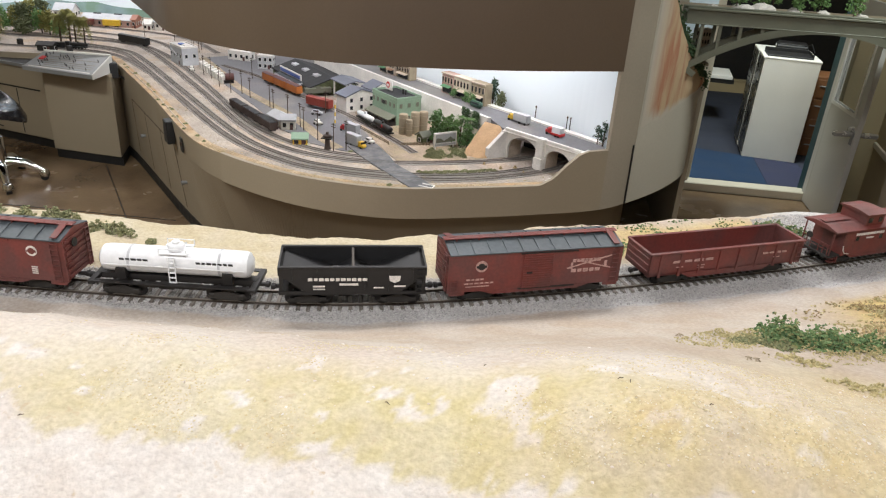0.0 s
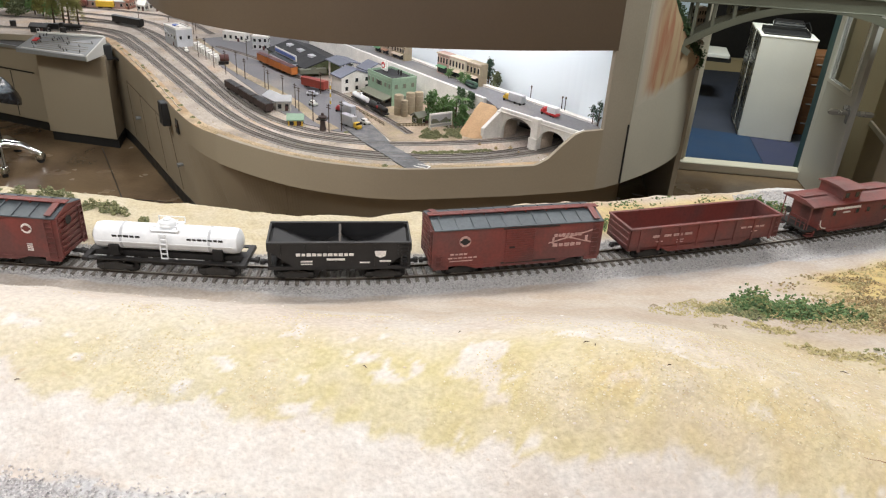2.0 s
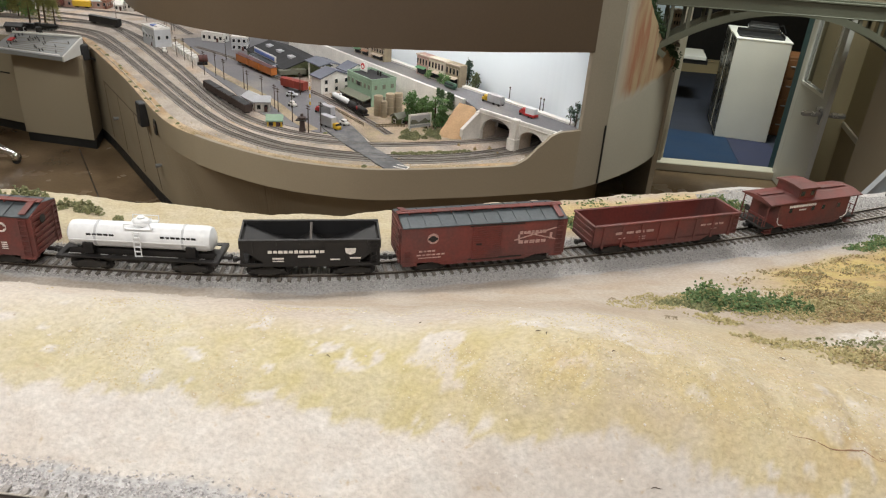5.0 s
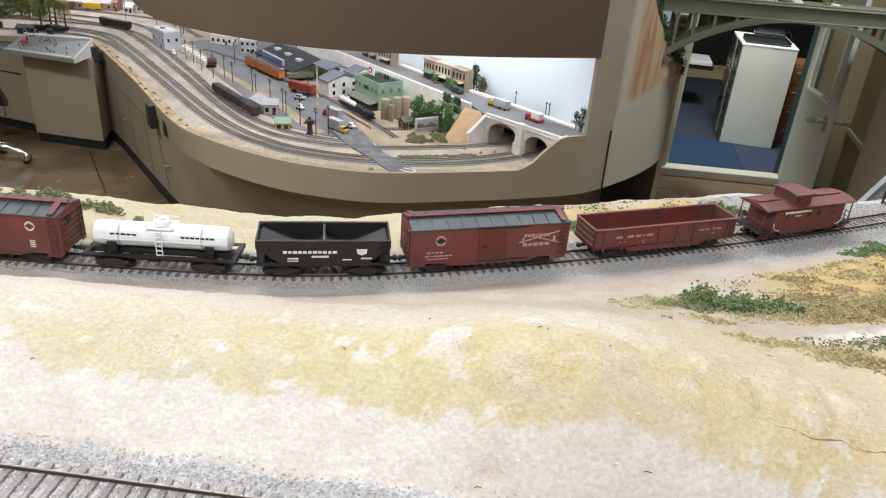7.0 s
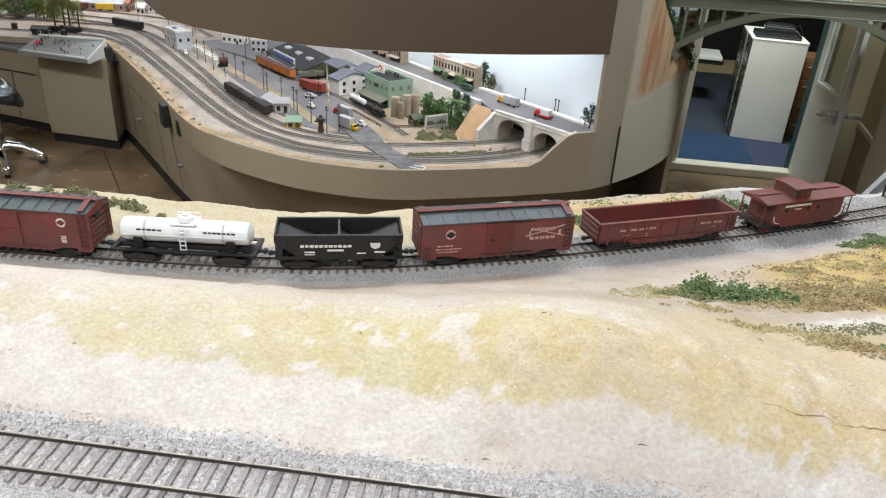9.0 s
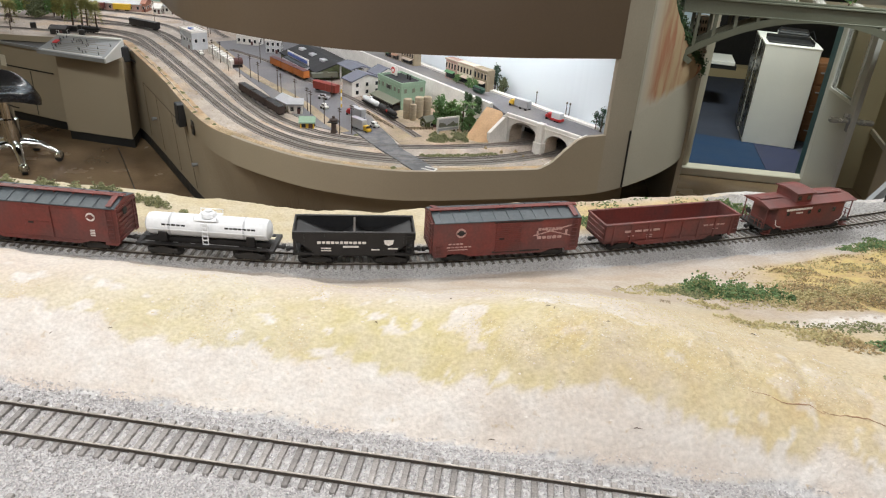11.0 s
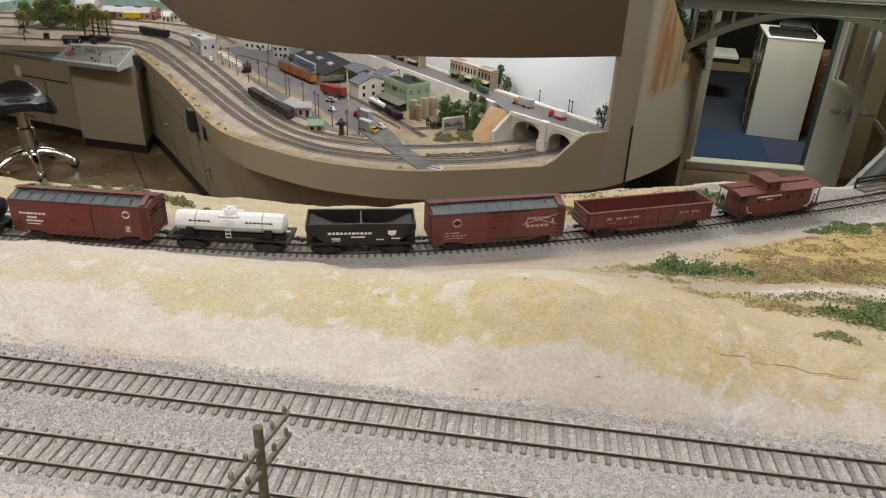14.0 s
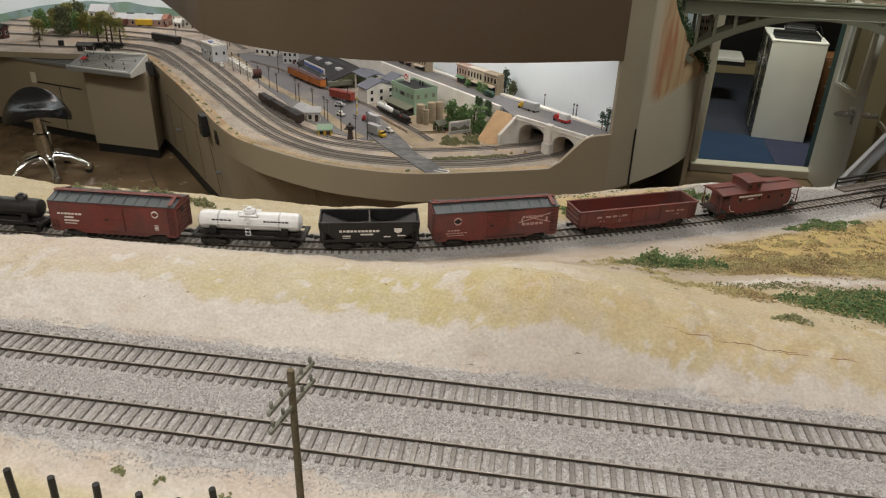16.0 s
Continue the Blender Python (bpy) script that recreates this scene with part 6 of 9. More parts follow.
part("sign_patch", Shape().cyl((-0.098, -0.0260, 0.264), (-0.098, -0.0280, 0.264), 0.014, None, 14).box((-0.062, -0.0245, 0.250), (0.030, 0.003, 0.010)), "white", mill)
part("sign_post", Shape().box((-0.12, -0.01, 0.228), (0.006, 0.006, 0.05)).box((-0.06, -0.01, 0.228), (0.006, 0.006, 0.05)), "dark", mill)
for vx in (0.02, 0.06):
    part("roof_vent", Shape().cyl((vx, 0.05, 0.205), (vx, 0.05, 0.25), 0.008, None, 8), "dark", mill)
for (sx_, sy_, hh, rr) in ((-0.665, 5.175, 0.155, 0.036), (-0.612, 5.135, 0.125, 0.026), (-0.580, 5.225, 0.165, 0.036), (-0.520, 5.265, 0.165, 0.036)):
    silo = tagged(empty("silo", at_ground(sx_, sy_)), "tan cylindrical grain silo beside the mill", "silo", "silos by the mill")
    part("shell", Shape().lathe([(rr, 0), (rr, hh), (rr * 0.9, hh + 0.006), (0.004, hh + 0.012)], 20), "silo", silo, smooth=True)
    for k in (1, 3):
        part("band", Shape().lathe([(rr + 0.0006, hh * (k + 0.7) / 4.3), (rr + 0.0006, hh * (k + 0.7) / 4.3 + 0.002)], 20), "stone", silo)
building("small_shed", -0.465, 5.02, 45, 0.11, 0.08, 0.05, "sage", "bridge", "small grey-green shed beside the silos", gable=0.03, windows=(1, 1))
# houses and warehouses behind
building("white_house", -1.19, 5.80, 135, 0.16, 0.30, 0.13, "modelwhite", "rooflblue", "white gabled house with slate roof", gable=0.055, windows=(2, 2))
building("white_house", -1.04, 5.98, 135, 0.15, 0.22, 0.16, "modelwhite", "rooflblue", "white two-storey house with porch", gable=0.05, windows=(2, 3))
canopy = tagged(empty("station_canopy", at_ground(-1.33, 6.08, -48)), "blue-grey canopy roof on posts", "canopy")
part("canopy_roof", Shape().prism([(-0.11, 0.165), (0, 0.19), (0.11, 0.165), (0.11, 0.175), (0, 0.20), (-0.11, 0.175)], -0.14, 0.14, "x"), "rooflblue", canopy)
for qx in (-0.12, 0.12):
    for qy in (-0.08, 0.08):
        part("post", Shape().box((qx, qy, 0.085), (0.012, 0.012, 0.17)), "modelwhite", canopy)
ware = building("warehouse", -1.80, 6.58, -50, 0.90, 0.48, 0.070, "sage", "roofblack", "long dark-roofed freight warehouse", gable=0.075, windows=(6, 1), trim="sage", pane="grime")
for q in (-0.28, -0.02, 0.24):
    part("skylight", Shape().box((q, -0.07, 0.128), (0.085, 0.055, 0.036), 0.003), "lit", ware, "pale roof vent")
sign = building("signed_depot", -1.985, 6.37, -48, 0.50, 0.07, 0.085, "lit", "roofgrey", "low depot with a blue and white roof sign", windows=(5, 1))
part("roof_sign", Shape().box((0, 0.025, 0.128), (0.48, 0.010, 0.055), 0.002), "modelwhite", sign)
part("sign_band", Shape().box((0, 0.017, 0.128), (0.44, 0.006, 0.030)), "blue", sign, "blue sign band")
building("white_store", -2.84, 7.38, -8, 0.26, 0.12, 0.085, "modelwhite", "modelwhite", "small white stucco model store", windows=(4, 1), parapet=0.014)
building("white_store", -2.45, 7.07, 8, 0.16, 0.12, 0.13, "lit", "modelwhite", "pale grey two-storey store", windows=(3, 2), parapet=0.014)
wedge = building("white_loading_house", -3.30, 6.98, -42, 0.30, 0.17, 0.175, "lit", "modelwhite", "tall white loading house with flat roof", windows=(4, 1), parapet=0.018, pane="glassdark")
part("roof_tarp", Shape().box((-0.05, 0.0, 0.187), (0.07, 0.05, 0.014), 0.003), "blue", wedge, "folded blue tarpaulin")
part("roof_hut", Shape().box((0.02, 0.02, 0.175), (0.08, 0.06, 0.035), 0.003), "modelwhite", wedge)
part("stair_rail", Shape().bar((-0.12, -0.09, 0.14), (0.06, -0.09, 0.08), 0.008), "lit", wedge)
for k in range(8):
    t = k / 7
    pen = tagged(empty("stock_pen", at_ground(-3.04 + 0.44 * t, 6.82 - 0.52 * t, -50)), "white rail-side stock pen", "pen", "white pens by the track")
    part("pen_wall", Shape().box((0, 0, 0.03), (0.065, 0.05, 0.06), 0.003), "modelwhite", pen)
    part("pen_roof", Shape().box((0.005, 0, 0.066), (0.05, 0.056, 0.010), 0, (12, 0, 0)), "modelwhite", pen)
crane = tagged(empty("rusty_tank", at_ground(-2.55, 6.30, 30)), "rusty brown water tank on legs", "tank")
part("drum", Shape().cyl((-0.03, 0, 0.06), (0.05, 0, 0.06), 0.034, None, 16), "brown", crane, smooth=True)
part("frame", Shape().box((0, 0, 0.015), (0.09, 0.06, 0.03)), "dark", crane)
building("yard_shed", -1.64, 5.13, angle((-2.1, 5.45), (-1.55, 4.92)), 0.20, 0.12, 0.060, "stone", "lit", "low yard shed with a pale grey roof", gable=0.035, windows=(3, 1))
building("yard_office", -1.55, 5.035, 15, 0.11, 0.09, 0.075, "modelwhite", "lit", "small white yard office with pale roof", gable=0.035, windows=(2, 1))
building("yellow_hut", -1.348, 4.69, 14, 0.105, 0.075, 0.046, "yel", "seafoam", "yellow shed with a pale green gabled roof", gable=0.032, windows=(2, 1), trim="brown")
tower = tagged(empty("water_column", at_ground(-1.126, 4.63)), "rusty brown trackside tower", "tower")
part("mast", Shape().lathe([(0.026, 0), (0.020, 0.03), (0.018, 0.085), (0.030, 0.088), (0.032, 0.104), (0.012, 0.112), (0.010, 0.128)], 12), "hopper", tower)
part("platform", Shape().box((0, 0, 0.086), (0.075, 0.075, 0.006)), "grime", tower)

board = tagged(empty("billboard", at_ground(-0.30, 4.90, angle((-0.374, 4.851), (-0.221, 4.972)))), "white-framed billboard with a dark picture", "billboard")
part("frame", Shape().box((0, 0, 0.075), (0.20, 0.012, 0.105), 0.002), "white", board)
part("picture", Shape().box((0, -0.007, 0.083), (0.172, 0.004, 0.066)), "lit", board, "pale printed scene")
hills = [(-0.084, 0.055)] + [(-0.084 + 0.168 * k / 12, 0.078 + 0.012 * math.sin(k * 0.9) + 0.004 * math.sin(k * 2.3)) for k in range(13)] + [(0.084, 0.055)]
part("printed_hills", Shape().prism(hills, -0.0105, -0.009, "y"), "bridge", board, "dark printed hills")
part("skirt", Shape().box((0, -0.007, 0.036), (0.18, 0.003, 0.016)), "lit", board)
for q in (-0.08, 0.08):
    part("leg", Shape().box((q, 0.006, 0.02), (0.008, 0.008, 0.045)), "white", board)


# rows of brick shops on the terrace
def shop(x, y, a, w, h, wall, label):
    b = tagged(empty("brick_shop", at_ground(x, y, a, ROAD)), label, "model building", "shops on the terrace")
    part("front", Shape().box((0, 0.04, h / 2), (w, 0.08, h), 0.002), wall, b)
    part("cornice", Shape().box((0, -0.004, h - 0.006), (w + 0.004, 0.016, 0.012), 0.002), "stone", b)
    n = max(3, int(w / 0.036))
    for k in range(n):
        xx = -w / 2 + w * (k + 0.5) / n
        f = part("window", Shape().box((xx, -0.001, h * 0.68), (w / n * 0.62, 0.006, h * 0.30)), "stone", b)
        part("pane", Shape().box((xx, -0.003, h * 0.67), (w / n * 0.42, 0.006, h * 0.25)), "glassdark", f)
    for k in range(max(1, n // 3)):
        xx = -w / 2 + w * (k + 0.5) / max(1, n // 3)
        part("shop_window", Shape().box((xx, -0.002, h * 0.22), (w / max(1, n // 3) * 0.75, 0.006, h * 0.30)), "glassdark", b)
        part("awning", Shape().prism([(0.0, h * 0.44), (-0.035, h * 0.36), (-0.035, h * 0.35), (0.0, h * 0.42)], xx - w / max(1, n // 3) * 0.38, xx + w / max(1, n // 3) * 0.38, "x"), ("green", "awning", "stone")[(k + int(w * 100)) % 3], b)
    return b


sa = angle((-0.46, 5.848), (-0.028, 5.44))
for q, w, wall, lab in ((0.02, 0.15, "pinkbrick", "faded red brick two-storey corner shop"), (0.20, 0.20, "cream", "cream stone two-storey model shop"), (0.405, 0.17, "silo", "tan brick shop with striped awnings")):
    pos = Vector((-0.46, 5.85)) + (Vector((-0.028, 5.44)) - Vector((-0.46, 5.848))).normalized() * (q + 0.06)
    shop(pos.x, pos.y, sa, w, 0.175, wall, lab)
for q, w, wall, lab in ((-0.80, 0.24, "stone", "weathered tan model storefront row"), (-0.55, 0.20, "silo", "brown brick model storefront row")):
    pos = Vector((-0.46, 5.85)) + (Vector((-0.028, 5.44)) - Vector((-0.46, 5.848))).normalized() * q
    shop(pos.x, pos.y, sa, w, 0.13, wall, lab)


pipe = [p for p in offset_line(fine, 0.055) if -3.72 < p[0] < -2.25]
single("verge_pipe", Shape().tube([(p[0], p[1], TOWN + 0.008 + 0.003 * math.sin(i * 0.4)) for i, p in enumerate(pipe)], 0.0045, 6), "stone", "pale pipe lying along the deck edge", "pipe", smooth=True)


# rolling stock standing in the town
def small_car(name, p, q, count, body, label, h=0.085, roof=None, open_top=False):
    p, q = Vector(p), Vector(q)
    L = (q - p).length / count
    a = angle(p, q)
    for k in range(count):
        c = p + (q - p) * (k + 0.5) / count
        car = tagged(empty(name, at_ground(c.x, c.y, a, TOWN + 0.0125)), label, "freight car", name + "s in the town")
        part("body", Shape().box((0, 0, 0.02 + (h - 0.02) / 2), (L - 0.014, 0.062, h - 0.02), 0.001), body, car)
        if open_top:
            part("load", Shape().box((0, 0, h + 0.001), (L - 0.022, 0.052, 0.003)), "coal", car)
            for m_ in range(7):
                part("rib", Shape().box((-L / 2 + L * (m_ + 0.7) / 7.4, -0.032, 0.02 + (h - 0.02) / 2), (0.004, 0.003, h - 0.022)), body, car)
        else:
            part("roof", Shape().prism([(-0.033, h - 0.001), (0.033, h - 0.001), (0.033, h + 0.001), (0, h + 0.007), (-0.033, h + 0.001)], -L / 2 + 0.007, L / 2 - 0.007, "x"), roof or body, car)
            part("door", Shape().box((0, -0.032, 0.055), (0.045, 0.002, 0.055)), body, car)
        for s in (-1, 1):
            part("truck", Shape().box((s * (L / 2 - 0.05), 0, 0.011), (0.045, 0.046, 0.014), 0.002), "grime", car)


small_car("hopper_car", (-2.17, 5.46), (-1.60, 4.86), 3, "hopper", "dark brown open hopper car", 0.075, None, True)
small_car("refrigerator_car", (-2.26, 6.485), (-1.76, 6.01), 3, "orange", "orange wooden refrigerator car", 0.085, "roofbrown")
small_car("boxcar", (-1.605, 5.735), (-1.36, 5.61), 1, "boxred", "red boxcar on the team track", 0.085)
small_car("freight_car", (-1.74, 6.05), (-1.52, 6.19), 1, "bridge", "dark green low freight car", 0.06)
small_car("passenger_car", (-4.43, 7.74), (-4.00, 7.57), 1, "dark", "long black car on the curve", 0.09)
small_car("reefer_car", (-5.115, 8.555), (-4.90, 8.60), 1, "yel", "yellow refrigerator car by the depot", 0.085)
small_car("reefer_car", (-5.42, 8.50), (-5.215, 8.54), 1, "oxide", "dark red car by the depot", 0.085)
for (p, q, mat, lab) in (((-1.10, 5.49), (-0.93, 5.29), "tankwhite", "white tank car by the mill"), ((-0.915, 5.275), (-0.735, 5.05), "dark", "dark blue tank car by the mill")):
    c = (Vector(p) + Vector(q)) / 2
    L = (Vector(q) - Vector(p)).length - 0.01
    tk = tagged(empty("tank_car", at_ground(c.x, c.y, angle(p, q), TOWN + 0.0125)), lab, "freight car")
    part("tank", Shape().lathe([(0.004, -L / 2), (0.018, -L / 2 + 0.006), (0.022, -L / 2 + 0.016), (0.022, L / 2 - 0.016), (0.018, L / 2 - 0.006), (0.004, L / 2)], 18, (0, 0, 0.045), "x"), mat, tk, smooth=True)
    part("dome", Shape().lathe([(0.012, 0), (0.012, 0.014), (0.006, 0.019)], 12, (0, 0, 0.064)), mat, tk)
    part("frame", Shape().box((0, 0, 0.018), (L, 0.05, 0.010)), "grime", tk)
    if mat == "dark":
        part("emblem", Shape().cyl((0.02, -0.0225, 0.048), (0.02, -0.0205, 0.048), 0.013, None, 14), "signred", tk)
loco = tagged(empty("steam_locomotive", at_ground(-4.63, 7.16, 4, TOWN + 0.0125) @ Matrix.Scale(0.74, 4)), "black steam locomotive with tender", "locomotive")
part("boiler", Shape().lathe([(0.006, -0.10), (0.028, -0.098), (0.028, 0.10), (0.022, 0.13), (0.022, 0.15), (0.006, 0.152)], 16, (0.05, 0, 0.062), "x"), "dark", loco, smooth=True)
part("cab", Shape().box((-0.085, 0, 0.066), (0.06, 0.06, 0.07), 0.003), "dark", loco)
part("stack", Shape().cyl((0.17, 0, 0.08), (0.17, 0, 0.115), 0.010, 0.013, 10), "dark", loco)
part("dome", Shape().lathe([(0.012, 0.085), (0.012, 0.10), (0.005, 0.106)], 12, (0.06, 0, 0)), "dark", loco)
part("frame", Shape().box((0.03, 0, 0.024), (0.30, 0.05, 0.016)), "grime", loco)
part("tender", Shape().box((-0.235, 0, 0.05), (0.20, 0.062, 0.065), 0.004).box((-0.235, 0, 0.014), (0.17, 0.045, 0.016)), "dark", loco)
for k in range(5):
    part("wheel", Shape().cyl((-0.06 + k * 0.045, -0.03, 0.018), (-0.06 + k * 0.045, -0.024, 0.018), 0.018, None, 16), "grime", loco)


def road_vehicle(name, x, y, a, z, cab, box, label, L=0.14, H=0.06):
    v = tagged(empty(name, at_ground(x, y, a, z)), label, "model vehicle")
    if box:
        part("trailer", Shape().box((-0.022, 0, 0.014 + H / 2), (L - 0.05, 0.050, H), 0.003), box, v)
        part("cab", Shape().box((L / 2 - 0.022, 0, 0.012 + 0.021), (0.036, 0.046, 0.042), 0.006), cab, v)
        part("bonnet", Shape().box((L / 2 + 0.004, 0, 0.024), (0.024, 0.040, 0.024), 0.005), cab, v)
        part("windscreen", Shape().box((L / 2 - 0.0035, 0, 0.045), (0.004, 0.038, 0.014)), "glassdark", v)
        wheels = (L / 2 - 0.004, -0.02, -L / 2 + 0.02)
    else:
        part("body", Shape().box((0, 0, 0.020), (L, 0.040, 0.020), 0.006), cab, v)
        part("cabin", Shape().box((-0.006, 0, 0.036), (L * 0.5, 0.036, 0.018), 0.006), cab, v)
        part("windows", Shape().box((-0.006, 0, 0.036), (L * 0.44, 0.0375, 0.010)), "glassdark", v)
        wheels = (L / 2 - 0.02, -L / 2 + 0.02)
    for wx in wheels:
        for wy in (-0.021, 0.021):
            part("wheel", Shape().cyl((wx, wy - 0.004, 0.010), (wx, wy + 0.004, 0.010), 0.010, None, 10), "grime", v)
    return v


road_vehicle("delivery_truck", -0.95, 4.75, -38, TOWN + 0.003, "yel", "lit", "yellow-cabbed truck with pale trailer", 0.19, 0.075)
road_vehicle("delivery_truck", -1.06, 5.06, 142, TOWN + 0.003, "signred", "lit", "red-cabbed truck with pale trailer", 0.19, 0.07)
road_vehicle("van", -1.45, 5.485, -10, TOWN + 0.003, "lit", None, "pale grey van on the street", 0.10)
road_vehicle("car", -0.86, 4.84, -38, TOWN + 0.003, "modelwhite", None, "small white car parked on asphalt", 0.085)
road_vehicle("car", -1.36, 5.20, -40, TOWN + 0.003, "modelwhite", None, "small white car parked on asphalt", 0.08)
road_vehicle("car", -3.08, 6.66, -60, TOWN + 0.003, "modelwhite", None, "white car beside the loading house", 0.10)
road_vehicle("delivery_truck", 0.235, 5.085, 138, ROAD, "yel", "lit", "yellow truck with pale trailer on the bridge road", 0.19, 0.06)
red_truck = road_vehicle("delivery_truck", 0.50, 4.82, 140, ROAD, "signred", "tankwhite", "small red and white delivery truck", 0.13, 0.056)
part("chassis_skirt", Shape().box((-0.02, 0, 0.018), (0.10, 0.054, 0.020), 0.004), "signred", red_truck, "red lower body")
bus = tagged(empty("bus", at_ground(-0.12, 5.40, 138, ROAD)), "dark green rounded model bus", "model vehicle")
part("body", Shape().box((0, 0, 0.034), (0.13, 0.05, 0.05), 0.016), "busgreen", bus)
part("windows", Shape().box((0, 0, 0.044), (0.10, 0.0515, 0.012)), "glassdark", bus)


# poles, lamps, trees
def pole(x, y, z, h, label="dark wooden telegraph pole", arms=2, lean=0.0):
    p = tagged(empty("telegraph_pole", pose(x, y, z, lean, 0, -35)), label, "pole", "poles along the yard")
    part("mast", Shape().cyl((0, 0, -0.004), (0, 0, h), 0.0034, 0.0024, 6), "trunk", p)
    for k in range(arms):
        part("cross_arm", Shape().box((0, 0, h - 0.012 - 0.018 * k), (0.044, 0.004, 0.004)), "trunk", p)


pole_rng = random.Random(3)
for (x, y) in ((-2.893, 6.522), (-2.768, 6.41), (-2.571, 6.132), (-2.383, 5.943), (-2.276, 5.936), (-2.158, 5.824), (-1.834, 5.505), (-1.616, 5.226), (-1.475, 5.099), (-1.422, 5.016), (-1.248, 4.803),
               (-1.071, 4.595), (-0.989, 4.634), (-2.409, 6.546), (-1.892, 5.584), (-1.398, 5.557)):
    pole(x, y, TOWN, pole_rng.uniform(0.185, 0.235))
for (x, y) in ((-4.35, 8.15), (-3.95, 8.1), (-3.8, 8.3), (-3.55, 7.75), (-3.50, 7.6), (-3.44, 7.7), (-3.40, 7.55)):
    pole(x, y, TOWN, 0.24)
for (x, y) in ((0.352, 5.21), (0.605, 4.95), (0.582, 4.97)):
    lamp = tagged(empty("street_lamp", at_ground(x, y, 0, ROAD)), "dark globe street lamp on the terrace", "street lamp", "lamps on the terrace")
    part("post", Shape().cyl((0, 0, 0), (0, 0, 0.096), 0.0040, 0.003, 6), "dark", lamp)
    part("globe", Shape().lathe([(0.003, 0.093), (0.0065, 0.098), (0.0065, 0.106), (0.002, 0.111)], 10), "trunk", lamp)


def tree(x, y, z, h, r, mat, label, seed, clumps=34, trunk_h=0.45, size=0.028):
    t = tagged(empty("tree", pose(x, y, z)), label, "tree")
    q = random.Random(seed)
    tr = Shape().tube([(0, 0, -0.005), (h * 0.02, 0, h * 0.3), (0, h * 0.02, h * 0.7), (0, 0, h * 0.9)], [h * 0.035, h * 0.028, h * 0.018, h * 0.008], 6)
    for k in range(5):
        a, zz = q.uniform(0, 6.28), h * q.uniform(trunk_h, 0.8)
        tr.tube([(0, 0, zz - h * 0.1), (r * 0.6 * math.cos(a), r * 0.6 * math.sin(a), zz + h * 0.06)], [h * 0.014, h * 0.006], 5)
    part("trunk", tr, "trunk", t)
    crown = Shape()
    for k in range(clumps):
        a, u_, v_ = q.uniform(0, 6.28), math.sqrt(q.random()), q.random()
        rr = r * u_ * (1 - 0.55 * v_)
        c = Vector((rr * math.cos(a), rr * math.sin(a), h * (trunk_h + (1 - trunk_h) * v_)))
        for m_ in range(14):
            p = c + Vector((q.gauss(0, 1), q.gauss(0, 1), q.gauss(0, 0.8))) * size * 0.5
            s = size * q.uniform(0.22, 0.5)
            e = Euler((q.uniform(0, 3), q.uniform(0, 3), q.uniform(0, 3))).to_matrix()
            crown.add([p + e @ Vector(w) * s for w in ((1, 0, 0), (-0.5, 0.8, 0), (-0.5, -0.8, 0), (0, 0, 0.7))], [(0, 1, 2), (0, 1, 3), (1, 2, 3), (2, 0, 3)])
    part("crown", crown, mat, t)
    return t


tree(-0.385, 5.00, TOWN, 0.24, 0.055, "foam", "leafy green tree behind the billboard", 1, 40, 0.2, 0.03)
tree(-0.30, 5.02, TOWN, 0.21, 0.055, "leaf", "leafy green tree behind the billboard", 2, 36, 0.2, 0.03)
tree(-0.235, 5.0, TOWN, 0.19, 0.05, "leaf", "leafy green tree behind the billboard", 3, 34, 0.2, 0.03)
tree(-0.14, 4.96, TOWN, 0.17, 0.05, "foam", "leafy green tree behind the billboard", 4, 34, 0.15, 0.03)


def palm(x, y, z, h, reach, mat, label, seed, fronds=13, wide=0.28, lowest=-0.1):
    """A palm: leaning trunk, ragged skirt and drooping fronds of narrow leaflets."""
    t = tagged(empty("palm_tree", pose(x, y, z)), label, "tree", "palms")
    q = random.Random(seed)
    part("trunk", Shape().tube([(0, 0, -0.004), (h * 0.02, 0, h * 0.5), (0, 0, h * 0.86)], [h * 0.030, h * 0.024, h * 0.020], 7), "trunk", t)
    crown = Shape()
    for k in range(fronds):
        a, up_ = 6.28 * k / fronds + q.uniform(-0.2, 0.2), q.uniform(lowest, 0.75)
        for m_ in range(9):
            v = (m_ + 1) / 9
            d = reach * v
            zz = h * 0.86 + reach * (up_ * v - 0.85 * v * v)
            c = Vector((d * math.cos(a), d * math.sin(a), zz))
            w = reach * wide * (1 - 0.6 * v)
            for s in (-1, 1):
                tip = c + Vector((-math.sin(a) * s * w + math.cos(a) * w * 0.5, math.cos(a) * s * w + math.sin(a) * w * 0.5, -w * 0.55))
                side_ = Vector((math.cos(a), math.sin(a), -0.3)) * w * 0.16
                crown.add([c - side_, c + side_, tip, c + Vector((0, 0, w * 0.08))], [(0, 1, 2), (0, 3, 2), (1, 3, 2)])
    part("crown", crown, mat, t)
    return t


palm(-0.20, 4.99, TOWN, 0.27, 0.06, "leaf", "green palm behind the billboard", 91)
palm(-0.13, 5.01, TOWN, 0.25, 0.06, "leaf", "green palm behind the billboard", 92)
palm(-0.255, 4.955, TOWN, 0.20, 0.05, "foam", "green palm behind the billboard", 93)
post = tagged(empty("signal_mast", at_ground(-1.244, 5.291)), "white and yellow striped signal mast", "mast")
for k in range(6):
    part("band", Shape().cyl((0, 0, 0.031 * k), (0, 0, 0.031 * (k + 1)), 0.006, None, 8), "modelwhite" if k % 2 else "yel", post)
tree(0.00, 5.60, ROAD, 0.19, 0.036, "dusk", "slender dark green street tree", 6, 20, 0.2)
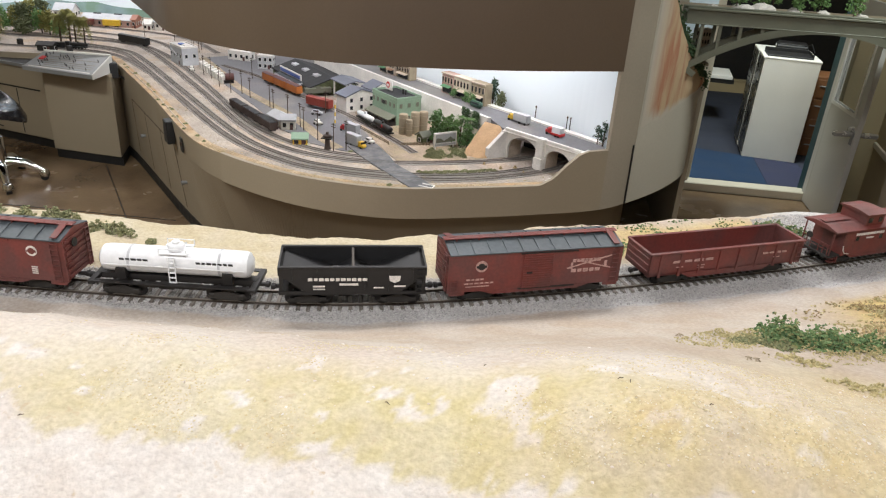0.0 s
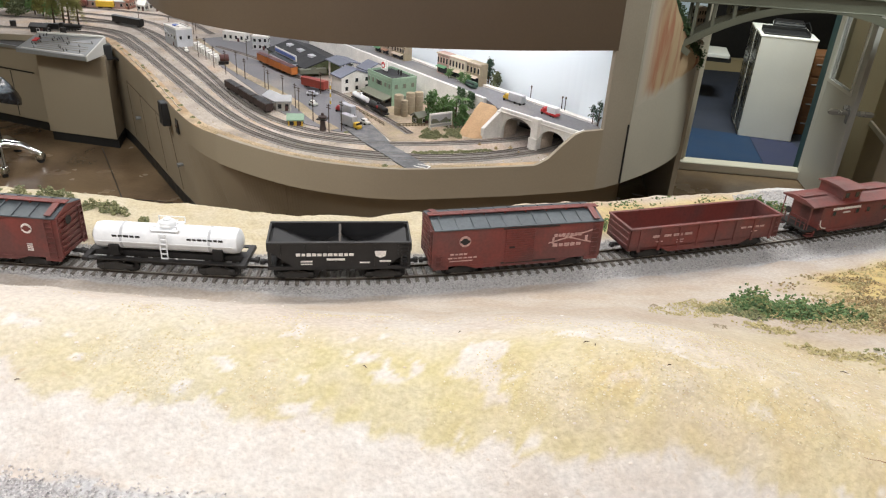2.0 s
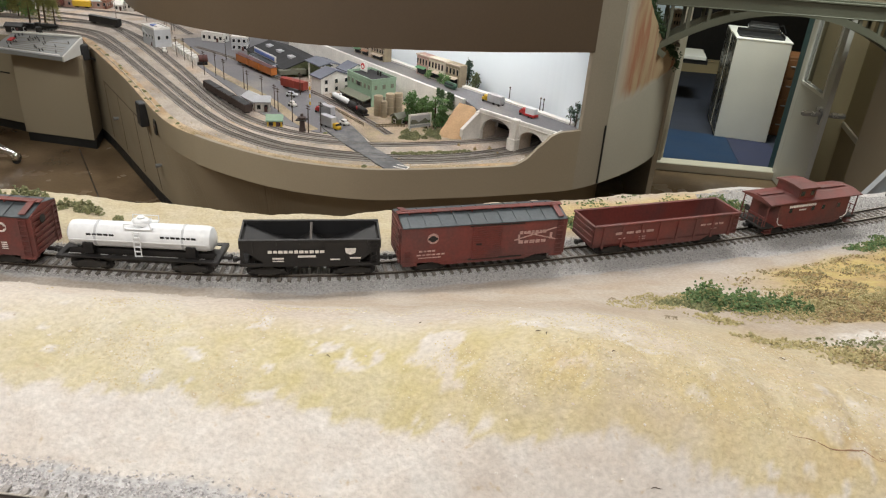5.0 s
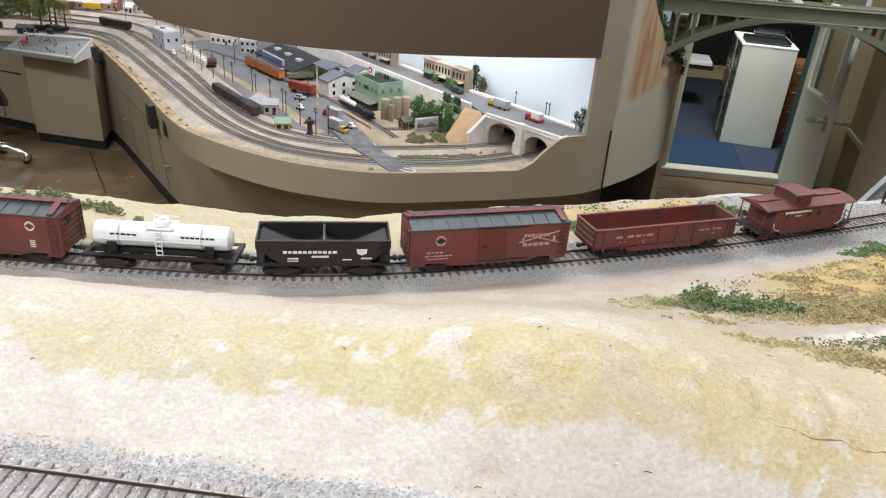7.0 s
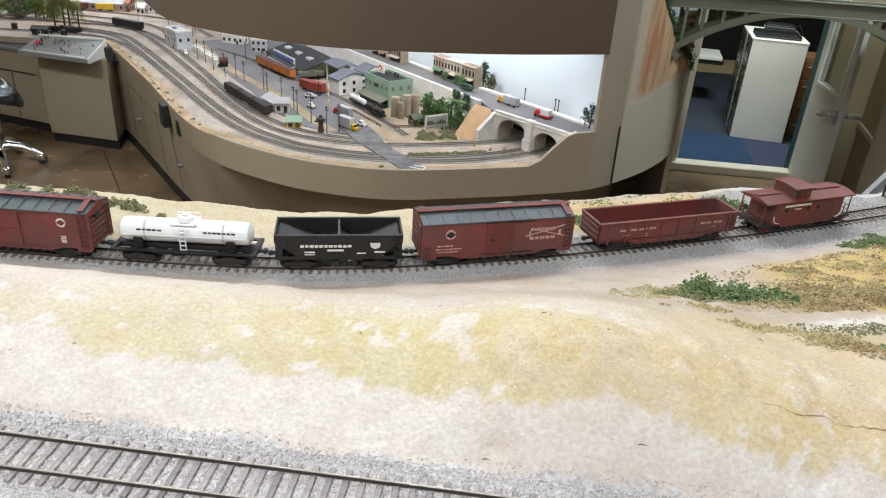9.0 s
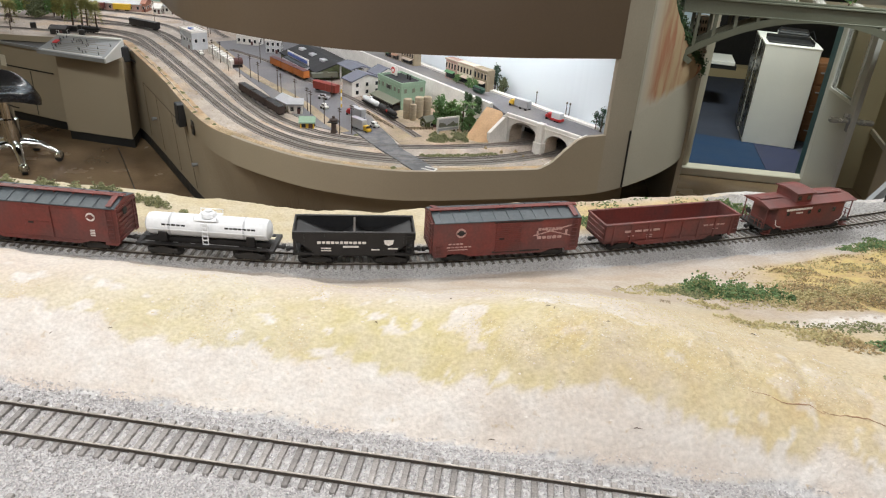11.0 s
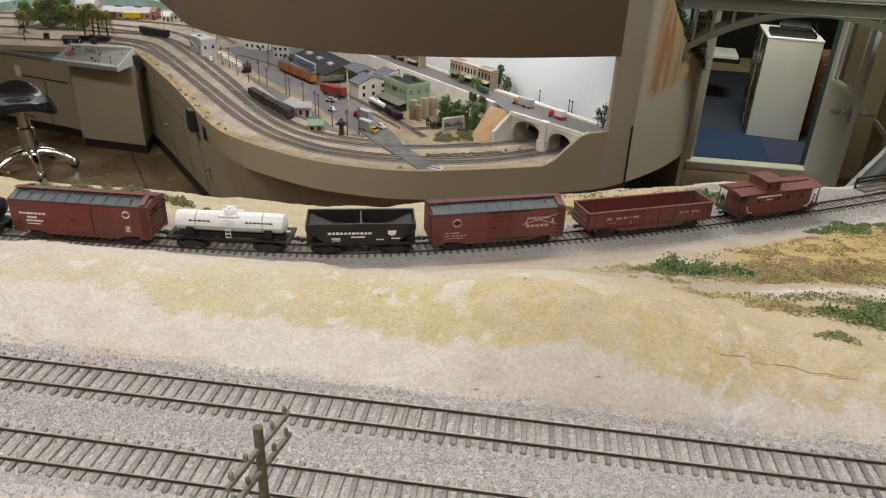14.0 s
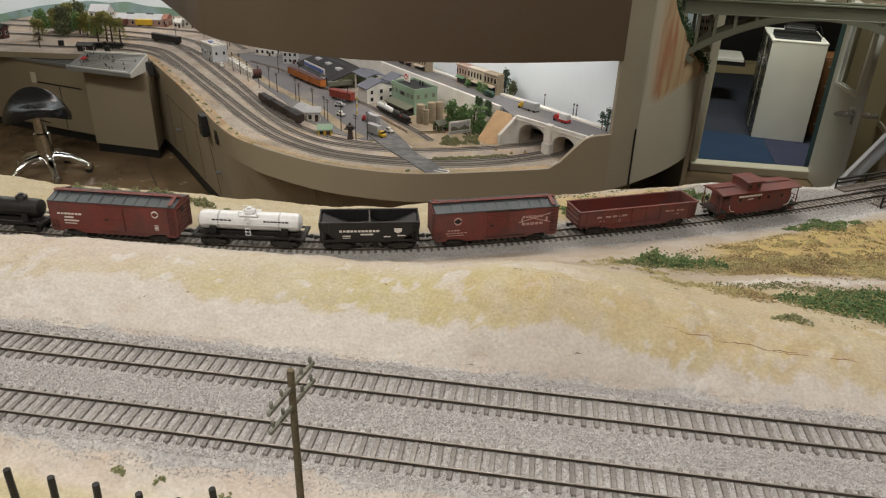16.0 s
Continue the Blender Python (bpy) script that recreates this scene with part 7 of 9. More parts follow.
tree(0.075, 5.52, ROAD, 0.10, 0.04, "sage", "grey-green bushy street tree", 7, 18, 0.2)
tree(0.825, 4.66, ROAD, 0.17, 0.032, "dusk", "thin open tree at the end of the street", 8, 12, 0.15, 0.02)
tree(0.79, 4.70, ROAD, 0.12, 0.03, "dusk", "thin open tree at the end of the street", 9, 9, 0.15, 0.02)
for k, (x, y, h, r) in enumerate(((-5.85, 7.95, 0.27, 0.09), (-5.68, 7.86, 0.31, 0.10), (-5.50, 7.90, 0.24, 0.09), (-5.36, 7.84, 0.27, 0.08), (-5.60, 7.70, 0.16, 0.08), (-5.22, 7.80, 0.18, 0.07), (-5.80, 8.15, 0.30, 0.11), (-5.62, 8.12, 0.34, 0.11), (-5.95, 7.80, 0.26, 0.10))):
    tree(x, y, TOWN, h, r, ("olive", "sage", "leaf")[k % 3], "bushy olive tree by the far yard", 20 + k, 40, 0.28, 0.045)
for k, (x, y, h) in enumerate(((-5.02, 7.52, 0.34), (-4.93, 7.56, 0.40), (-4.84, 7.52, 0.36), (-5.70, 7.40, 0.28), (-4.75, 7.55, 0.32))):
    palm(x, y, TOWN, h, 0.085, "olive", "tall shaggy palm by the far yard", 40 + k, 60, 0.55, -2.6)


def tufts(name, spots_, size, mat, label, n, seed, grain=0.010):
    """Low foam plants: many small grains heaped at each spot."""
    r = random.Random(seed)
    pts = []
    for (x, y, z, rad) in spots_:
        for _ in range(n):
            a, u_ = r.uniform(0, 6.28), math.sqrt(r.random())
            zz = size * (1 - u_ * u_) * r.uniform(0.2, 1.0)
            pts.append((x + rad * u_ * math.cos(a), y + rad * u_ * math.sin(a), z + zz))
    return scatter_grains(name, pts, grain, mat, label, seed)


tr_ = random.Random(71)
low = [(tr_.uniform(-0.40, -0.14), 0, 0) for _ in range(26)]
low = [(x, 4.62 + 0.35 * (x + 0.40) + tr_.uniform(0.0, 0.22), TOWN, tr_.uniform(0.02, 0.045)) for x, _, _ in low]
row = [(-0.405 + 0.513 * k / 24 + tr_.uniform(-0.01, 0.01), 4.305 + 0.19 * k / 24 + tr_.uniform(-0.014, 0.022), TOWN + 0.003, tr_.uniform(0.010, 0.030)) for k in range(25)]
rimmed = []
for p in fine:
    if -3.9 < p[0] < -1.9 and tr_.random() < 0.10:
        rimmed.append((p[0] + tr_.uniform(0.02, 0.07), p[1] + tr_.uniform(0.02, 0.07), TOWN + 0.002, tr_.uniform(0.008, 0.022)))
tufts("ground_shrubs", low, 0.030, FOAMS["sage"], "yellow-green shrubs round the billboard", 120, 5, 0.0055)
tufts("trackside_shrubs", row[::2] + rimmed[::2], 0.014, FOAMS["sage"], "low green shrubs beside the town tracks", 60, 7, 0.005)
tufts("dry_weeds", row[1::2] + rimmed[1::2] + [(-0.95, 4.62, TOWN, 0.02), (-0.55, 4.02, TOWN + 0.002, 0.02), (-0.60, 4.30, TOWN, 0.012), (-0.72, 4.66, TOWN, 0.02), (-0.80, 4.75, TOWN, 0.012)], 0.012, FOAMS["sage"], "dry brown weeds beside the town tracks", 50, 8, 0.005)
tufts("dark_scrub", [(0.14, 4.56, TOWN, 0.012), (0.02, 4.62, TOWN, 0.010), (0.24, 4.60, TOWN, 0.014), (0.30, 4.50, TOWN, 0.010)], 0.02, FOAMS["rust"], "dark dry scrub near the bridge arches", 40, 6, 0.005)
clutter = []
for _ in range(420):
    k = tr_.randrange(len(fine))
    p, d_ = fine[k], tr_.uniform(0.05, 0.62)
    if p[0] < 0.2:
        clutter.append((p[0] + 0.72 * d_, p[1] + 0.66 * d_, TOWN + 0.004))
scatter_grains("yard_clutter", clutter, 0.007, FOAMS["rust"], "scattered brown debris between the yard tracks", 45, 0.5)

# far depot, mill houses
depot = building("far_depot", -5.12, 8.73, 8, 0.62, 0.20, 0.085, "pinkbrick", "lit", "long pink depot with a pale roof", gable=0.055, windows=(7, 1), trim="lit")
for q_ in (-0.14, 0.12):
    part("roof_vent", Shape().box((q_, 0, 0.146), (0.10, 0.03, 0.018), 0.003), "roofblack", depot)
building("brick_freight_house", -4.785, 8.78, 8, 0.055, 0.21, 0.10, "brick", "brick", "small red brick freight house", gable=0.045, windows=(1, 1))
building("far_house", -4.58, 8.70, 5, 0.10, 0.10, 0.065, "modelwhite", "modelwhite", "small white gabled model cottage", gable=0.05, windows=(2, 1))
building("far_house", -4.43, 8.76, 5, 0.15, 0.12, 0.095, "modelwhite", "lit", "small white gabled model cottage", gable=0.06, windows=(2, 1))
building("far_mill", -5.66, 8.68, 6, 0.24, 0.20, 0.16, "modelwhite", "lit", "white gabled mill with roof vents", gable=0.08, windows=(4, 2))
building("yard_tower", -4.86, 7.03, 6, 0.17, 0.10, 0.055, "grime", "dark", "dark gabled trackside shanty", gable=0.03, windows=(1, 1))
building("yard_tower", -6.2, 7.40, 0, 0.14, 0.10, 0.12, "brown", "dark", "brown gabled yard shanty", gable=0.04, windows=(2, 1))

# ---- control desk at the far side of the aisle ----
desk = tagged(empty("control_desk", pose(-3.70, 6.225, 0, 0, 0, -5.7)), "tan control desk cabinet with black toe kick", "desk")
DESK = [(-0.76, 0.0), (0.0, 0.0), (-0.157, 0.361), (-0.24, 0.62), (-0.76, 0.62)]
part("body", Shape().prism(DESK, 0.10, 0.90, "z"), "tan", desk)
part("toe_kick", Shape().prism([(x, y + (0.025 if y == 0 else 0)) for x, y in DESK], 0.0, 0.10, "z"), "black", desk, "black toe kick")
part("top", Shape().prism([(x, y - (0.012 if y == 0 else 0)) for x, y in DESK], 0.90, 0.924, "z"), "tan", desk)
panel = tagged(empty("track_console"), "sloping brushed metal track control panel", "control panel")


def on_console(u, v, h=0.0):
    """A point on the sloping face: u along its front from 0 to 1, v from front to back, h above it."""
    a, b = Vector((-4.512, 6.134)).lerp(Vector((-3.745, 6.012)), u), Vector((-4.42, 6.34)).lerp(Vector((-3.757, 6.36)), u)
    p = a.lerp(b, v)
    return Vector((p.x, p.y, 0.968 + 0.105 * v + h))


def console_block(u0, u1, v0, v1, lo, hi, flat=None):
    """A block on the sloping face between two heights over it; flat: the level of its underside."""
    c = [(u0, v0), (u1, v0), (u1, v1), (u0, v1)]
    low = [on_console(u_, v_, lo) for u_, v_ in c]
    if flat is not None:
        low = [Vector((p.x, p.y, flat)) for p in low]
    return Shape().add(low + [on_console(u_, v_, hi) for u_, v_ in c], [(3, 2, 1, 0), (4, 5, 6, 7), (0, 1, 5, 4), (1, 2, 6, 5), (2, 3, 7, 6), (3, 0, 4, 7)])


part("housing", console_block(0.0, 1.0, 0.0, 1.0, 0, 0, 0.9255), "alu", panel)
part("front_lip", console_block(-0.005, 1.004, -0.05, -0.002, 0, 0.003, 0.928), "alu", panel)
part("end_plate", console_block(1.002, 1.022, -0.05, 1.02, 0, 0.008, 0.9255), "filing", panel, "pale end plate")
part("back_rail", console_block(-0.005, 1.0, 1.002, 1.05, 0, 0.012, 0.9255), "filing", panel)
pr = random.Random(12)
for k in range(26):
    u_, v_ = pr.uniform(0.10, 0.95), pr.uniform(0.10, 0.9)
    foot = on_console(u_, v_, 0.0)
    part("toggle", Shape().cyl(foot, foot + Vector((pr.uniform(-0.010, 0.010), -0.008, 0.026)), 0.0042, 0.003, 6), "dark", panel)
for k in range(8):
    v_ = 0.10 + 0.105 * k
    a_, b_ = pr.uniform(0.06, 0.40), pr.uniform(0.55, 0.96)
    part("track_line", console_block(a_, b_, v_, v_ + 0.018, 0.0005, 0.0025), "rail", panel)
part("display", console_block(0.08, 0.145, 0.48, 0.66, 0.001, 0.010), "signred", panel, "small red numeric display")
part("label_strip", console_block(0.05, 0.95, 0.02, 0.06, 0.0005, 0.002), "filing", panel)

side_cab = tagged(empty("wall_cabinet", pose(-5.62, 7.055, 0, 0, 0, -15)), "long tan cabinet with black toe kick", "cabinet")
part("body", Shape().box((0.17, 0.0, 0.475), (2.04, 0.5, 0.75), 0.006), "tan", side_cab)
part("toe_kick", Shape().box((0.17, 0.02, 0.05), (2.04, 0.48, 0.10)), "black", side_cab, "black toe kick")
part("counter", Shape().box((0.17, -0.01, 0.8625), (2.04, 0.53, 0.025), 0.004), "grime", side_cab, "dull brown counter")
part("counter_edge", Shape().box((0.17, -0.279, 0.861), (2.04, 0.008, 0.034), 0.002), "alu", side_cab)
part("drawer_gap", Shape().box((0.665, -0.252, 0.615), (0.74, 0.006, 0.014)).box((0.70, -0.252, 0.36), (0.006, 0.006, 0.48)), "black", side_cab)
part("switch_plate", Shape().box((0.32, -0.254, 0.66), (0.08, 0.008, 0.12), 0.003), "cream", side_cab)
far_edge_line = smooth_line([(x, y - 0.02) for x, y in YARD_EDGE], 0.05)
single("far_fascia", wall_strip(far_edge_line, 0.016, [0.876] * len(far_edge_line), [0.936] * len(far_edge_line)), "tan", "brown hardboard fascia of the far yard", "fascia", "structure")
single("wall_recess", Shape().box((-3.80, 6.92, 0.45), (0.5, 0.03, 0.90)), "brick", "brown painted recess beside the desk", "wall", "structure")

speaker = tagged(empty("fascia_box"), "black box at the end of the fascia", "control box")
part("box_body", Shape().box((-3.735, 6.35, 0.945), (0.085, 0.075, 0.145), 0.008, Matrix.Rotation(radians(-50), 3, "Z")), "black", speaker)
part("bracket", Shape().bar((-3.73, 6.38, 0.90), (-3.66, 6.44, 0.84), 0.03, 0.02), "dark", speaker)

# ---- stool ----
stool = tagged(empty("saddle_stool", pose(-4.505, 5.54, 0, 0, 0, 12)), "black vinyl saddle stool on chrome base", "stool")
for k in range(5):
    a = radians(72 * k - 58)
    c, s = math.cos(a), math.sin(a)
    arm = Shape().tube([(0.03 * c, 0.03 * s, 0.185), (0.10 * c, 0.10 * s, 0.195), (0.22 * c, 0.22 * s, 0.175), (0.32 * c, 0.32 * s, 0.11), (0.36 * c, 0.36 * s, 0.085)], [0.052, 0.048, 0.042, 0.036, 0.030], 10)
    leg = part("leg", arm, "chrome", stool, "curved chrome leg", smooth=True)
    w = Shape().cyl((0.36 * c - 0.022 * s, 0.36 * s + 0.022 * c, 0.036), (0.36 * c + 0.022 * s, 0.36 * s - 0.022 * c, 0.036), 0.036, None, 16)
    part("caster", w, "black", leg, smooth=True)
    part("caster_hood", Shape().lathe([(0.004, 0.108), (0.034, 0.098), (0.046, 0.072), (0.048, 0.045)], 14, (0.36 * c, 0.36 * s, 0)), "chrome", leg, smooth=True)
part("hub", Shape().lathe([(0.03, 0.10), (0.042, 0.13), (0.05, 0.17), (0.048, 0.215), (0.036, 0.225)], 18), "chrome", stool, smooth=True)
part("column", Shape().lathe([(0.078, 0.20), (0.076, 0.44), (0.056, 0.45), (0.056, 0.64)], 18), "chrome", stool, "chrome gas column", smooth=True)
seat, nu, nv = Shape(), 40, 12


def saddle(a, r):
    """Height of the seat: dished, raised at the back, falling away at both flanks and in front."""
    b = a - radians(26)
    back, flank, nose = max(0.0, math.sin(b)), abs(math.cos(b)), max(0.0, -math.sin(b))
    return 0.035 * r ** 2 + 0.115 * r ** 3 * back ** 1.3 - 0.115 * r ** 4 * flank ** 2.2 - 0.02 * r ** 4 * nose


sv = []
for i in range(nu):
    a = 2 * math.pi * i / nu
    wide = 1.0 - 0.13 * max(0.0, -math.sin(a - radians(26))) ** 3
    for j in range(nv + 1):
        r = math.sin(j / nv * math.pi / 2)
        sv.append((0.305 * wide * r * math.cos(a), 0.28 * wide * r * math.sin(a), 0.715 + saddle(a, r) - 0.030 * r ** 10))
    for j in range(nv + 1):
        r = math.sin((1 - j / nv) * math.pi / 2)
        sv.append((0.30 * wide * r * math.cos(a), 0.275 * wide * r * math.sin(a), 0.655 + saddle(a, r) - 0.012 * r ** 2))
m_ = 2 * (nv + 1)
seat.add(sv, [(i * m_ + j, ((i + 1) % nu) * m_ + j, ((i + 1) % nu) * m_ + j + 1, i * m_ + j + 1) for i in range(nu) for j in range(m_ - 1)])
part("seat", seat, "vinyl", stool, "glossy black vinyl saddle seat", smooth=True)
part("seat_plate", Shape().box((0, 0, 0.640), (0.18, 0.16, 0.02), 0.004), "dark", stool)
part("height_lever", Shape().tube([(0.02, -0.03, 0.585), (0.16, -0.10, 0.575)], 0.006, 6), "dark", stool)

# ---- doorway and office ----
WY = 7.30
single("wall_left_of_door", Shape().box((1.50, WY + 0.06, CEILING / 2), (1.02, 0.12, CEILING)), "plaster", "tan wall beside the doorway", "wall", "structure")
single("wall_right_of_door", Shape().box((5.72, WY + 0.06, CEILING / 2), (4.60, 0.12, CEILING)), "roomwall", "tan wall beside the doorway", "wall", "structure")
single("wall_over_door", Shape().box((2.72, WY + 0.06, (CEILING + 2.25) / 2), (1.42, 0.12, CEILING - 2.25)), "roomwall", "tan wall over the doorway", "wall", "structure")
frame_ = tagged(empty("door_frame"), "cream painted door frame with sill", "door frame", kind="structure")
part("jamb", Shape().box((2.04, WY + 0.05, 1.125), (0.07, 0.20, 2.25), 0.006).box((2.095, WY + 0.07, 1.125), (0.03, 0.06, 2.25), 0.003), "cream", frame_)
part("jamb_hinge_side", Shape().box((3.315, WY + 0.05, 1.125), (0.075, 0.20, 2.25), 0.006), "teal", frame_, "dark teal jamb")
part("sill", Shape().box((2.72, WY - 0.04, 0.045), (1.42, 0.16, 0.09), 0.008).box((2.72, WY + 0.08, 0.03), (1.42, 0.12, 0.06), 0.004), "cream", frame_)
part("head", Shape().box((2.72, WY + 0.05, 2.22), (1.42, 0.20, 0.07), 0.006), "cream", frame_)
for z in (0.3, 1.05, 1.8):
    part("hinge", Shape().cyl((3.275, WY - 0.05, z - 0.05), (3.275, WY - 0.05, z + 0.05), 0.010, None, 8), "alu", frame_)
leafm = pose(3.275, WY - 0.055, 0, 0, 0, -91.5)
door = tagged(empty("door_1", leafm), "pale half-glazed door standing open", "door", kind="structure")
part("stile", Shape().box((0.055, 0, 1.03), (0.11, 0.045, 2.04), 0.003).box((0.785, 0, 1.03), (0.13, 0.045, 2.04), 0.003), "filing", door)
part("rail", Shape().box((0.42, 0, 1.96), (0.62, 0.045, 0.16), 0.002).box((0.42, 0, 0.54), (0.62, 0.045, 1.06), 0.002), "filing", door)
glass = bpy.data.materials.new("window_glass")
glass.use_nodes = True
gb = glass.node_tree.nodes["Principled BSDF"]
gb.inputs["Transmission Weight"].default_value, gb.inputs["Roughness"].default_value, gb.inputs["IOR"].default_value = 1.0, 0.02, 1.45
M["glass"] = glass
pane = part("glass_pane", Shape().box((0.42, 0, 1.475), (0.62, 0.006, 0.81)), "glass", door, "clear glass pane")
pane.visible_shadow = False
bead = Shape()
for s in (-1, 1):
    bead.box((0.42, s * 0.024, 1.075), (0.64, 0.012, 0.03)).box((0.42, s * 0.024, 1.875), (0.64, 0.012, 0.03)).box((0.12, s * 0.024, 1.475), (0.03, 0.012, 0.83)).box((0.72, s * 0.024, 1.475), (0.03, 0.012, 0.83))
part("glazing_bead", bead, "white", door, "white glazing bead")
for s in (-1, 1):
    rose = part("rose", Shape().cyl((0.79, s * 0.022, 0.925), (0.79, s * 0.034, 0.925), 0.038, None, 16).box((0.79, s * 0.026, 0.89), (0.05, 0.01, 0.12), 0.003), "alu", door)
    part("lever", Shape().box((0.785, s * 0.125, 0.925), (0.056, 0.14, 0.046), 0.012).cyl((0.79, s * 0.03, 0.925), (0.79, s * 0.07, 0.925), 0.020, None, 12), "satin", rose, "chrome lever handle")
part("thumb_turn", Shape().cyl((0.79, -0.03, 0.975), (0.79, -0.075, 0.975), 0.020, None, 12), "satin", door, "chrome thumb turn")
single("office_carpet", Shape().box((3.5, 10.7, 0.006), (4.2, 6.5, 0.012)), "carpet2", "dark grey-blue carpet tiles", "carpet", "structure")
single("office_carpet_strip", Shape().prism([(2.08, 7.36), (2.99, 7.36), (3.12, 8.62), (2.10, 8.84)], 0.012, 0.017, "z"), "carpet", "bright blue carpet strip inside the door", "carpet", "structure")
single("office_carpet_patch", Shape().prism([(2.995, 7.36), (3.6, 7.36), (3.6, 8.48), (3.125, 8.62)], 0.012, 0.0165, "z"), "carpet3", "violet-blue carpet inside the door", "carpet", "structure")
single("wall_office_west", Shape().box((1.9, 10.7, CEILING / 2), (0.1, 6.6, CEILING)), "roomwall", "office side wall", "wall", "structure")
# near-black colour stands in for the unlit depth of the office
single("wall_office_back", Shape().box((4.0, 13.0, CEILING / 2), (5, 0.1, CEILING)), "dark", "far wall of the office, coloured dark for dimness", "wall", "structure")

fa = -9.5
single("office_low_wall", Shape().box((3.6, 12.42, 0.10), (3.2, 0.12, 0.20)).box((3.6, 12.42, 0.21), (3.2, 0.15, 0.02)), "roomwall", "low tan wall across the far end of the office", "wall", "structure")
for k_, lift in ((0, 0.0), (1, -0.014)):
    cabinet = tagged(empty("filing_cabinet", pose(2.972, 8.60, 0.012, 0, 0, fa) @ Matrix.Translation((lift, 0.50 * k_, 0))), "grey steel four-drawer filing cabinet", "filing cabinet", "filing cabinets of the office")
    part("carcass", Shape().box((0.31, 0.23, 0.60), (0.61, 0.455, 1.19), 0.004), "enamel", cabinet)
    part("top", Shape().box((0.308, 0.23, 1.197), (0.63, 0.462, 0.02), 0.004), "enamel", cabinet)
    for k in range(4):
        z = 0.05 + 0.285 * (k + 0.5)
        dr = part("drawer", Shape().box((-0.002, 0.235, z), (0.018, 0.43, 0.272), 0.003), "drawer", cabinet, "dark shiny drawer front")
        part("handle", Shape().box((-0.018, 0.235, z + 0.075), (0.014, 0.07, 0.016), 0.004), "black", dr)
        part("lock", Shape().cyl((-0.010, 0.235, z + 0.02), (-0.017, 0.235, z + 0.02), 0.012, None, 10), "black", dr)
tray = tagged(empty("paper_tray", pose(3.295, 8.80, 1.219, 0, 0, -9)), "black paper tray on the filing cabinet", "tray")
part("tray_base", Shape().box((0, 0, 0.01), (0.50, 0.34, 0.02), 0.004), "black", tray)
part("tray_side", Shape().box((0, 0.165, 0.035), (0.50, 0.01, 0.05), 0.003).box((0.245, 0, 0.03), (0.01, 0.34, 0.04), 0.003), "black", tray)
printer = tagged(empty("printer", pose(3.45, 9.22, 1.219, 0, 0, -16)), "dark desktop printer on the filing cabinet", "printer")
part("housing", Shape().box((0, 0, 0.04), (0.36, 0.34, 0.08), 0.016), "coal", printer)
part("lid", Shape().box((0, 0, 0.086), (0.32, 0.28, 0.014), 0.005), "dark", printer)
part("power_lead", Shape().tube([(0.16, 0.12, 0.05), (0.22, 0.05, 0.09), (0.26, -0.12, 0.02), (0.20, -0.20, 0.008)], 0.006, 6), "black", printer, smooth=True)
part("paper_slot", Shape().box((-0.182, 0, 0.05), (0.006, 0.20, 0.02)), "lit", printer)
chest = tagged(empty("wooden_drawer_unit", pose(3.75, 8.90, 0.012, 0, 0, fa)), "brown wooden drawer unit with metal pulls", "drawer unit")
part("carcass", Shape().box((0.1, 0.22, 0.49), (0.24, 0.46, 0.98), 0.005), "wood", chest)
for k in range(4):
    z = 0.12 + 0.24 * k
    for xx, nrm_ in ((0.1, -0.012),):
        drw = part("drawer", Shape().box((xx, nrm_, z), (0.21, 0.02, 0.215), 0.004), "wood", chest)
        part("pull", Shape().box((xx - 0.03, nrm_ - 0.015, z + 0.03), (0.09, 0.014, 0.016), 0.004), "alu", drw)
table = tagged(empty("office_bench", pose(2.93, 10.40, 0.012, 0, 0, -8)), "white-topped low bench with dark frame", "bench")
part("bench_top", Shape().box((-0.12, 0, 0.655), (0.62, 0.60, 0.05), 0.005), "enamel", table)
part("body", Shape().box((-0.10, 0.0, 0.60), (0.64, 0.56, 0.06), 0.004), "black", table)
part("pedestal", Shape().box((-0.33, 0.1, 0.285), (0.10, 0.10, 0.57)), "dark", table)


